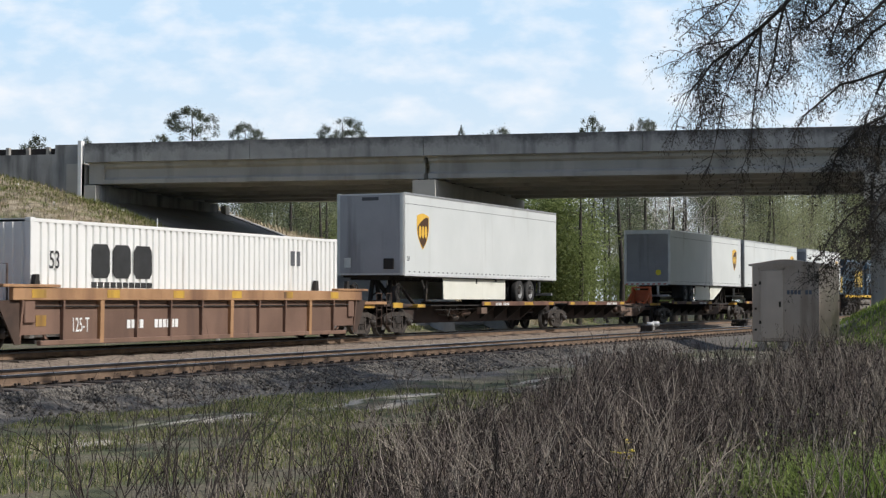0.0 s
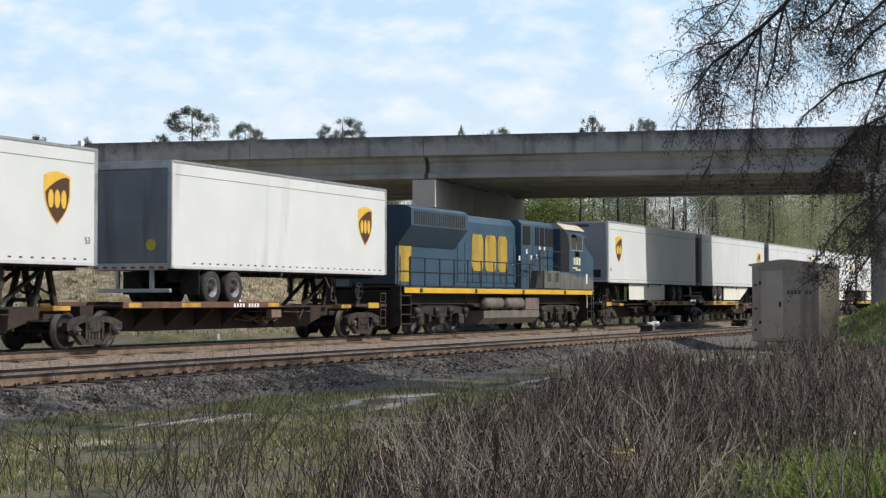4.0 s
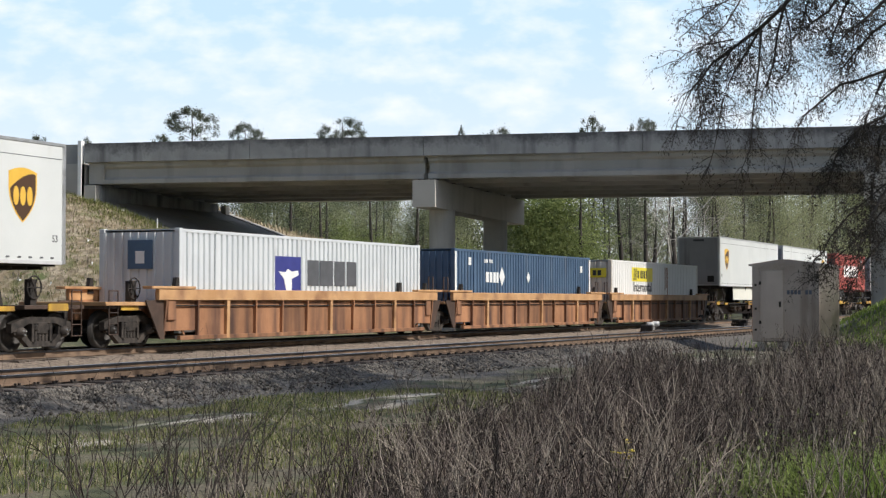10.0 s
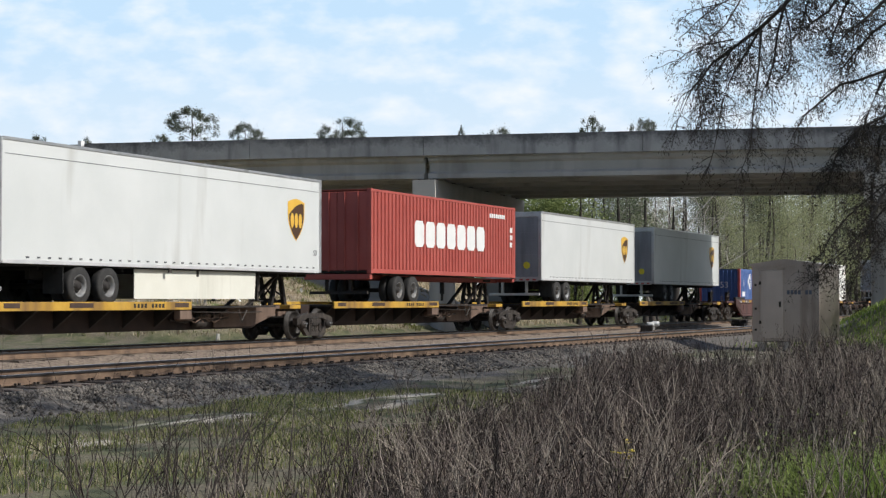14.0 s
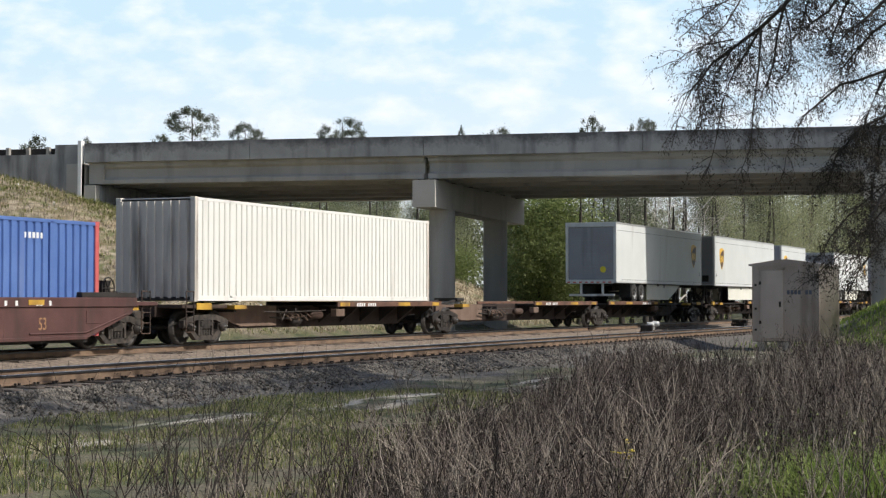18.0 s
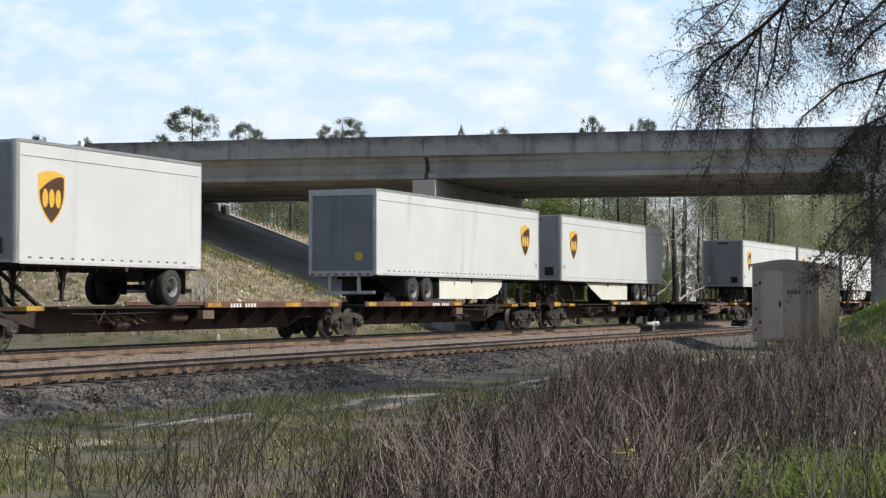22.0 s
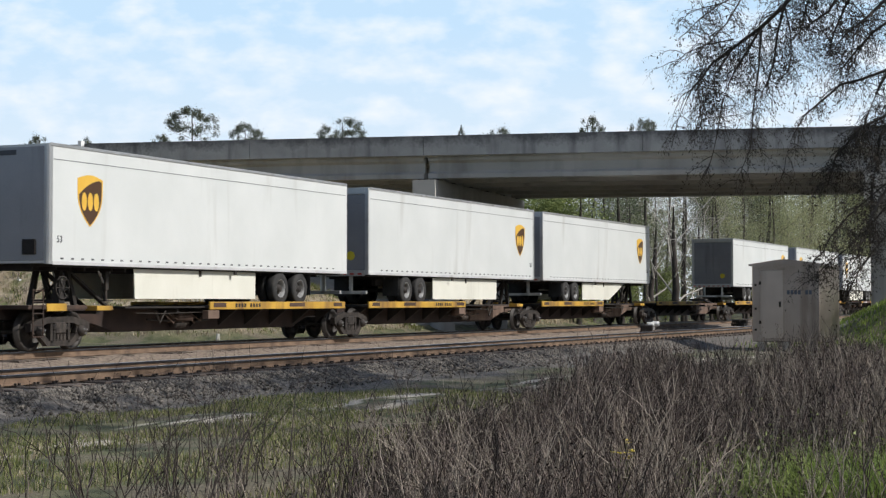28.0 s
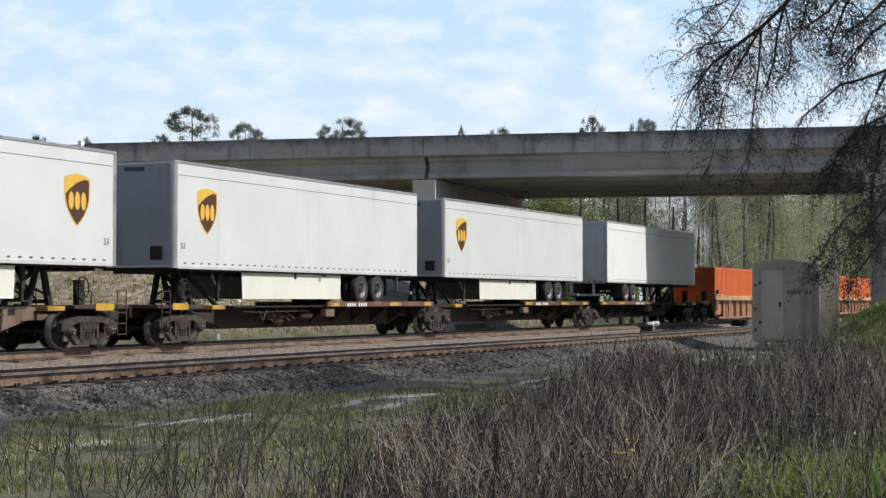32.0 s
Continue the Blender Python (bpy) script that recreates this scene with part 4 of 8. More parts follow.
def wheelset(parent, x, r):
    """Two wheels on an axle, turning about its own origin."""
    m = Mesh().tube([(0, -0.72, 0), (0, 0.72, 0)], 0.08, 8)
    for s in (-1, 1):
        prof = [(-0.07, r * 0.3), (-0.05, r * 0.3), (-0.03, r * 0.78), (-0.07, r * 0.82), (-0.07, r + 0.028), (-0.045, r + 0.028), (-0.04, r + 0.003), (0.06, r), (0.065, r * 0.82), (0.0, r * 0.78), (0.0, r * 0.35), (0.07, r * 0.28), (0.07, 0.08)]
        p = [(s * (0.755 + a), b) for a, b in prof]
        m.lathe(p if s > 0 else p[::-1], (0, 0, 0), "y", 24)
        for k in range(4):
            a = k * math.pi / 2
            m.lathe([(s * 0.765, 0.001), (s * 0.765, 0.045)] if s < 0 else [(s * 0.765, 0.045), (s * 0.765, 0.001)], (r * 0.56 * math.cos(a), 0, r * 0.56 * math.sin(a)), "y", 6)
    ob = part("wheelset", m, WHEEL_STEEL, parent, at=(x, 0, r))
    WHEELS.append((ob, x, r))
    return ob


def coupler(parent, x, out):
    m = Mesh().box(min(x, x + out * 0.9), max(x, x + out * 0.9), -0.09, 0.09, 0.72, 0.94, 0.02)
    m.box(min(x + out * 0.62, x + out * 0.98), max(x + out * 0.62, x + out * 0.98), -0.2, 0.2, 0.68, 0.98, 0.05)
    part("coupler", m, TRUCK_STEEL, parent)
    part("air_hose", Mesh().tube([(x, 0.4, 0.75), (x + out * 0.3, 0.4, 0.5), (x + out * 0.75, 0.25, 0.38), (x + out * 0.95, 0.1, 0.5)], 0.025, 6), RUBBER, parent)


def end_gear(parent, x, out, ladder_side=-1):
    """Step, ladder, grab irons and a brake wheel at the outer end of a wagon."""
    part("end_platform", Mesh().box(min(x, x - out * 2.4), max(x, x - out * 2.4), -1.25, 1.25, 1.02, 1.12, 0.01), BROWN_STEEL, parent)
    for s in (-1, 1):
        a, b = sorted((x - out * 0.15, x - out * 0.55))
        m = Mesh().tube([(a, s * 1.27, 0.35), (a, s * 1.27, 1.5)], 0.018, 6).tube([(b, s * 1.27, 0.35), (b, s * 1.27, 1.5)], 0.018, 6)
        for z in (0.36, 0.64, 0.92, 1.2, 1.48):
            m.tube([(a, s * 1.27, z), (b, s * 1.27, z)], 0.016, 6)
        part("ladder", m, BROWN_STEEL, parent)
        part("safety_patch", Mesh().box(min(x - out * 0.7, x - out * 1.5), max(x - out * 0.7, x - out * 1.5), s * 1.26 - 0.015, s * 1.26 + 0.015, 0.98, 1.16), YELLOW, parent, "yellow safety patch")
    m = Mesh()
    cx = x - out * 1.7
    ring = [(cx + 0.28 * math.cos(k * math.pi / 8), -1.0, 1.55 + 0.28 * math.sin(k * math.pi / 8)) for k in range(17)]
    m.tube(ring, 0.02, 6, closed=False)
    for k in range(3):
        a = k * math.pi / 3
        m.tube([(cx + 0.28 * math.cos(a), -1.0, 1.55 + 0.28 * math.sin(a)), (cx - 0.28 * math.cos(a), -1.0, 1.55 - 0.28 * math.sin(a))], 0.014, 5)
    m.box(cx - 0.12, cx + 0.12, -0.98, -0.8, 1.1, 1.75)
    part("brake_wheel", m, DARK_STEEL, parent)


def spine_car(P, hitch_low, yellow, start_end, stop_end, loaded, red_hitch=False, last_truck=False):
    """One platform of a flat spine car, from bogie to bogie; local x from 0 to P."""
    paint = "yellow-edged" if yellow else "brown"
    words = f"{paint} steel spine car platform carrying a trailer" if loaded else f"empty {paint} steel spine car platform with its hitch folded down"
    ob = thing("spine_car", words, "rail car", group="spine cars of the train")
    X = (lambda u: u) if hitch_low else (lambda u: P - u)

    def bx(u0, u1, *rest):
        a, b = sorted((X(u0), X(u1)))
        return (a, b, *rest)

    def poly(pts):
        return [(X(u), z) for u, z in pts]

    e0 = -1.6 if start_end else 0.3
    e1 = P + 1.6 if stop_end else P - 0.3
    part("spine_beam", Mesh().prism([(e0, 0.78), (1.9, 0.72), (2.9, 0.4), (P - 2.9, 0.4), (P - 1.9, 0.72), (e1, 0.78), (e1, 1.08), (e0, 1.08)], "y", -0.42, 0.42), SPINE_STEEL, ob)
    rail = YELLOW if yellow else SILL_RUST
    t0, t1 = P - 9.4, P - 0.9
    for s in (-1, 1):
        ya, yb = sorted((s * 0.43, s * 1.28))
        part("tyre_deck", Mesh().box(*bx(t0, t1, ya, yb, 1.03, 1.1)), DARK_STEEL, ob)
        part("side_sill", Mesh().box(*bx(t0, t1, min(s * 1.27, s * 1.33), max(s * 1.27, s * 1.33), 0.98 if yellow else 1.03, 1.2, 0.01)), rail, ob, "yellow painted side sill" if yellow else "brown side sill")
        patch = plates(Mesh(), [bx(t0 + f * (t1 - t0), t0 + f * (t1 - t0) + w, min(s * 1.331, s * 1.338), max(s * 1.331, s * 1.338), 1.05, 1.17) for f, w in ((0.02, 0.7), (0.55, 1.0), (0.9, 0.6))])
        part("reflector_patch", patch, BROWN_STEEL if yellow else YELLOW, ob, "faded reflector patches")
        part("marking_row", plates(Mesh(), [bx(t0 + 1.4 + 0.17 * k, t0 + 1.5 + 0.17 * k, min(s * 1.331, s * 1.337), max(s * 1.331, s * 1.337), 1.04, 1.15) for k in range(9) if k != 4]), DARK_STEEL if yellow else WHITE_PAINT, ob, "dark marking bars" if yellow else "white marking bars")
        under = Mesh()
        for k in range(6):
            u = t0 + 0.4 + k * (t1 - t0 - 0.8) / 5
            a, b = sorted((X(u), X(u + 0.08)))
            under.prism([(s * 0.42, 0.5), (s * 0.42, 1.03), (s * 1.05, 1.03), (s * 1.05, 0.98)], "x", a, b)
        part("deck_bracket", under, DARK_STEEL, ob)
        # hitch end: side plates rising to the bogie
        # Tan stands for lit plates, as on empty platforms; dark brown for shaded ones.
        part("gusset_plate", Mesh().prism(poly([(0.5, 1.08), (5.2, 1.08), (5.2, 0.46), (3.0, 0.46), (1.7, 0.75), (0.5, 0.75)]), "y", s * 0.47 - 0.02, s * 0.47 + 0.02), TAN_STEEL if not loaded or (yellow and not start_end) else SPINE_STEEL, ob, "dusty gusset plate, coloured tan as lit, dark brown as shaded")
        if loaded:
            part("walkway", Mesh().box(*bx(2.7, t0, min(s * 0.49, s * 1.16), max(s * 0.49, s * 1.16), 1.03, 1.075)), DARK_STEEL, ob, "dark grating walkway")
        part("foot_step", Mesh().box(*bx(1.3, 2.0, min(s * 0.9, s * 1.27), max(s * 0.9, s * 1.27), 0.98, 1.1, 0.01)), YELLOW, ob, "yellow corner patch")
        part("outrigger", plates(Mesh(), [bx(1.35, 1.5, min(s * 0.45, s * 1.2), max(s * 0.45, s * 1.2), 0.9, 0.98), bx(5.4, 5.5, min(s * 0.45, s * 1.05), max(s * 0.45, s * 1.05), 0.9, 1.0)]), DARK_STEEL, ob)
        pipes = Mesh().tube([(X(5.2), s * 0.62, 0.85), (X(6.4), s * 0.7, 0.8), (X(7.0), s * 0.66, 0.62), (X(7.8), s * 0.6, 0.7)], 0.035, 6)
        pipes.tube([(X(4.6), s * 0.6, 0.72), (X(6.0), s * 0.74, 0.66), (X(7.4), s * 0.62, 0.82)], 0.03, 6)
        part("brake_pipe", pipes, TRUCK_STEEL, ob)
    part("air_reservoir", Mesh().lathe([(-0.42, 0.001), (-0.4, 0.08), (-0.34, 0.13), (0.34, 0.13), (0.4, 0.08), (0.42, 0.001)], (X(P - 9.9), -0.75, 0.78), "x", 14), BROWN_STEEL, ob)
    part("brake_cylinder", Mesh().lathe([(-0.3, 0.001), (-0.3, 0.14), (0.22, 0.14), (0.3, 0.05), (0.5, 0.04), (0.5, 0.001)], (X(6.2), -0.6, 0.6), "x", 12), TRUCK_STEEL, ob)
    valve = Mesh().box(*bx(5.75, 6.05, -0.72, -0.5, 0.62, 0.86, 0.03)).box(*bx(6.15, 6.32, -0.74, -0.52, 0.58, 0.8, 0.03))
    for k in range(5):
        u = 5.2 + 0.36 * k
        valve.tube([(X(u), -0.7, 0.9 - 0.05 * (k % 2)), (X(u + 0.2), -0.82, 0.72), (X(u + 0.45), -0.78, 0.6 + 0.07 * (k % 3)), (X(u + 0.7), -0.6, 0.78)], 0.018, 5)
    part("control_valve", valve, TAN_STEEL, ob, "dusty brake valve with looping pipes")
    part("release_rod", Mesh().tube([(X(3.4), -1.05, 0.9), (X(4.6), -1.08, 0.88), (X(7.6), -1.0, 0.92)], 0.016, 5).tube([(X(4.3), -1.06, 0.96), (X(4.55), -1.04, 0.62), (X(4.8), -1.06, 0.96)], 0.03, 5), TRUCK_STEEL, ob)
    part("sill_bracket", Mesh().box(*bx(t0 - 0.05, t0 + 0.55, -1.3, -1.1, 0.72, 0.96, 0.01)), TAN_STEEL, ob, "tan box below the sill end")
    hm = ORANGE_RED if red_hitch else DARK_STEEL
    st = Mesh()
    if loaded:
        for s in (-1, 1):
            ya, yb = sorted((s * 0.3, s * 0.42))
            st.prism(poly([(0.62, 1.08), (0.78, 1.08), (1.04, 2.0), (0.9, 2.0)]), "y", ya, yb)
            st.prism(poly([(1.52, 1.08), (1.66, 1.08), (1.32, 2.0), (1.2, 2.0)]), "y", ya, yb)
            st.prism(poly([(2.95, 1.08), (3.1, 1.08), (1.4, 1.97), (1.27, 1.97)]), "y", ya, yb)
            st.tube([(X(0.75), s * 0.36, 1.35), (X(1.5), s * 0.36, 1.6)], 0.03, 5)
            st.tube([(X(1.1), s * 0.3, 1.9), (X(1.1), -s * 0.3, 1.2)], 0.03, 5)
        st.box(*bx(0.75, 1.5, -0.55, 0.55, 1.98, 2.07, 0.02))
        st.box(*bx(0.66, 0.76, -0.36, 0.36, 1.16, 1.26))
        st.box(*bx(1.5, 1.6, -0.36, 0.36, 1.2, 1.3))
    else:
        for s in (-1, 1):
            ya, yb = sorted((s * 0.3, s * 0.42))
            st.prism(poly([(0.9, 1.08), (1.2, 1.08), (2.3, 1.12), (2.3, 1.22)] if red_hitch else [(0.9, 1.08), (1.2, 1.08), (3.0, 1.2), (3.0, 1.32)]), "y", ya, yb)
        if not red_hitch:
            st.box(*bx(2.6, 3.3, -0.5, 0.5, 1.22, 1.34, 0.02))
        if red_hitch:
            for s in (-1, 1):
                ya, yb = sorted((s * 0.42, s * 0.52))
                st.prism(poly([(0.25, 1.08), (0.75, 1.08), (0.68, 1.9), (0.36, 1.9)]), "y", ya, yb)
                st.prism(poly([(1.7, 1.08), (1.45, 1.08), (0.62, 1.55), (0.62, 1.72)]), "y", ya, yb)
            st.box(*bx(0.28, 0.74, -0.5, 0.5, 1.88, 1.98, 0.02))
            st.box(*bx(0.3, 0.4, -0.42, 0.42, 1.2, 1.8))
    part("hitch_stand", st, hm, ob, "orange-red raised hitch" if red_hitch else "dark trailer hitch stand")
    truck(ob, 0.0, base=0.86)
    if last_truck or stop_end:
        truck(ob, P, base=0.86)
    if start_end:
        coupler(ob, -1.6, -1)
        end_gear(ob, -1.5, -1)
    if stop_end:
        coupler(ob, P + 1.6, 1)
        end_gear(ob, P + 1.5, 1)
    return ob


def well_car(P, maroon, start_end, stop_end, words, dull=False):
    """One well of a container well car, from bogie to bogie."""
    ob = thing("well_car", words, "rail car", group="well cars of the train")
    top, side = (WELL_MAROON, WELL_MAROON) if maroon else (WELL_WORN, WELL_DULL) if dull else (WELL_OCHRE, WELL_SIDE)
    c0, c1 = 1.15, P - 1.15
    for s in (-1, 1):
        def yy(a, b):
            return sorted((s * a, s * b))
        if maroon:
            e0, e1 = 0.0, 0.6 if stop_end else 0.0
            part("top_chord", Mesh().box(0.3 - e0, P - 0.3 + e1, *yy(1.36, 1.5), 1.07, 1.31, 0.015), top, ob)
            part("side_plate", Mesh().prism([(0.4 - e0, 1.07), (0.5 - e0, 0.9), (1.8, 0.32), (P - 1.8, 0.32), (P - 0.5 + e1, 0.9), (P - 0.4 + e1, 1.07)], "y", *yy(1.4, 1.46)), side, ob, "dusty maroon side plate")
            for xa in (0.3 - e0, P - 2.7 + e1):
                part("end_rail", Mesh().box(xa, xa + 2.4, *yy(1.3, 1.47), 1.31, 1.44, 0.012), DARK_STEEL, ob, "dark raised end rail")
            part("lower_lip", Mesh().box(1.9, P - 1.9, *yy(1.42, 1.5), 0.27, 0.36, 0.012), side, ob)
            for x, o, e in ((0, 1, e0), (P, -1, e1)):
                rib = Mesh().tube([(x + o * (0.7 - e), s * 1.465, 0.9), (x + o * 1.95, s * 1.465, 0.44), (x + o * 4.2, s * 1.465, 0.44)], 0.025, 6)
                part("edge_rib", rib, side, ob, "raised rib along the plate edge")
                hatch = Mesh().box(*sorted((x + o * (2.3 - 1.8 * e), x + o * (3.0 - 1.8 * e))), *yy(1.455, 1.475), 0.66, 0.98, 0.006)
                part("access_plate", hatch, side, ob)
            lettering("length_number", "53", 0.42, WELL_WORN, ob, pose(P - 3.7, s * 1.464, 0.66, 90, 0, 0 if s < 0 else 180), "faded tan number 53", 0.8)
            blocks("small_mark", ob, WHITE_PAINT, [(a, a + 0.09, 1.11, 1.23) for a in (1.2, 1.5, 2.5, 2.9, 3.3, 8.6, 9.4, 9.55, 9.7, 10.6, 11.2, 14.2, 14.6, 15.4, 15.55, 15.9)], s, "small white marks", 1.504)
            cells = [(1.8 + 1.9 * k, 2.4 + 1.9 * k, 1.13, 1.25) for k in range(8)]
            blocks("reflector_patch", ob, YELLOW, cells, s, "yellow reflector patches", 1.505)
            blocks("marking_bar", ob, WHITE_PAINT, [(x, x + 0.13, 1.09, 1.29) for x in (4.9, 5.1, 5.3, 5.7, 5.9, 6.1, 6.3, 6.5)] + [(11.9 + 0.12 * k, 11.98 + 0.12 * k, 1.16, 1.25) for k in range(9)], s, "white marking bar", 1.506)
        else:
            part("top_chord", Mesh().box(0.75, P - 0.75, *yy(1.36, 1.5), 1.24, 1.54, 0.015), top, ob, "ochre top chord")
            for xa in (0.35, P - 2.55):
                part("end_plank", Mesh().box(xa, xa + 2.2, *yy(1.22, 1.53), 1.545, 1.62, 0.012), top, ob, "ochre step plank")
                part("end_bracket", Mesh().box(xa + 0.9, xa + 1.3, *yy(1.3, 1.46), 0.7, 1.24, 0.02), side, ob)
            for x, o in ((0, 1), (P, -1)):
                part("end_wing", Mesh().prism([(x + o * 0.25, 1.24), (x + o * 1.14, 1.24), (x + o * 1.14, 0.2), (x + o * 0.95, 0.2)], "y", *yy(1.36, 1.4)), BROWN_STEEL, ob, "dark triangular end plate")
            part("bottom_sill", Mesh().box(c0 + 0.7, c1 - 0.7, *yy(1.34, 1.47), 0.16, 0.28, 0.012), side, ob)
            n = 11
            for k in range(n + 1):
                x = c0 + k * (c1 - c0) / n
                wide = 0.16 if k in (2, 6, 9) else 0.07
                part("side_post", Mesh().prism([(1.38 * s, 0.2), (1.49 * s, 1.24), (1.38 * s, 1.24)] if k in (0, n) else [(1.38 * s, 0.18), (1.47 * s, 0.18), (1.49 * s, 1.24), (1.38 * s, 1.24)], "x", x - wide / 2, x + wide / 2), top if k in (2, 6, 9) else side, ob)
                if k < n:
                    xa, xb = x + 0.04, c0 + (k + 1) * (c1 - c0) / n - 0.04
                    z0 = 0.2 if 0 < k < n - 1 else 0.42
                    part("side_panel", Mesh().box(xa, xb, *yy(1.355, 1.385), z0, 1.02), side, ob)
            pipe = Mesh().tube([(c0 + 0.4, s * 1.42, 1.1), (P / 2, s * 1.42, 1.08), (c1 - 0.4, s * 1.42, 1.1)], 0.022, 6)
            part("brake_pipe", pipe, DARK_STEEL, ob)
            part("upper_web", Mesh().box(c0, c1, *yy(1.34, 1.36), 1.02, 1.24), side, ob)
            if dull:
                blocks("reflector_patch", ob, YELLOW, [(c0 + 0.3 + 3.1 * k, c0 + 0.85 + 3.1 * k, 1.3, 1.5) for k in range(6)], s, "faded yellow patches", 1.5)
            if dull:
                blocks("marking_bar", ob, WHITE_PAINT, [(5.6 + 0.2 * k, 5.75 + 0.2 * k, 0.52, 0.74) for k in range(4)] + [(6.9 + 0.2 * k, 7.05 + 0.2 * k, 0.52, 0.74) for k in range(6)], s, "white marking bar", 1.39)
        for x in (1.7, P - 1.7, P - 3.9) if not maroon else ():
            part("container_guide", Mesh().prism([(x - 0.14, 1.42), (x + 0.14, 1.42), (x + 0.1, 1.86), (x - 0.02, 1.86)], "y", *yy(1.33, 1.45)), DARK_STEEL, ob)
    part("well_floor", Mesh().box(c0 + 0.6, c1 - 0.6, -1.36, 1.36, 0.2, 0.28), DARK_STEEL, ob)
    for x, o, outer in ((0, 1, start_end), (P, -1, stop_end)):
        a = x - o * (1.5 if outer else -0.25)
        b = x + o * 1.5
        part("end_deck", Mesh().box(min(a, b), max(a, b), -1.35, 1.35, 1.1, 1.2, 0.01), top, ob)
        part("end_sill", Mesh().box(min(a, x + o * 2.2), max(a, x + o * 2.2), -0.4, 0.4, 0.74, 1.1), side, ob)
        part("bulkhead", Mesh().prism([(x + o * 1.55, 1.2), (x + o * 1.62, 1.2), (x + o * 2.3, 0.3), (x + o * 2.2, 0.3)], "y", -1.34, 1.34), side, ob)
        if outer:
            coupler(ob, a, -o)
            end_gear(ob, a + o * 0.1, -o)
        else:
            m = Mesh()
            for s in (-1, 1):
                m.tube([(x + o * 0.5, s * 1.2, 1.2), (x + o * 0.5, s * 1.2, 2.1), (x + o * 0.9, s * 1.2, 2.1), (x + o * 0.9, s * 1.2, 1.2)], 0.025, 6)
            part("grab_rail", m, BROWN_STEEL, ob)
    truck(ob, 0.0, base=0.88)
    if stop_end:
        truck(ob, P, base=0.88)
    return ob

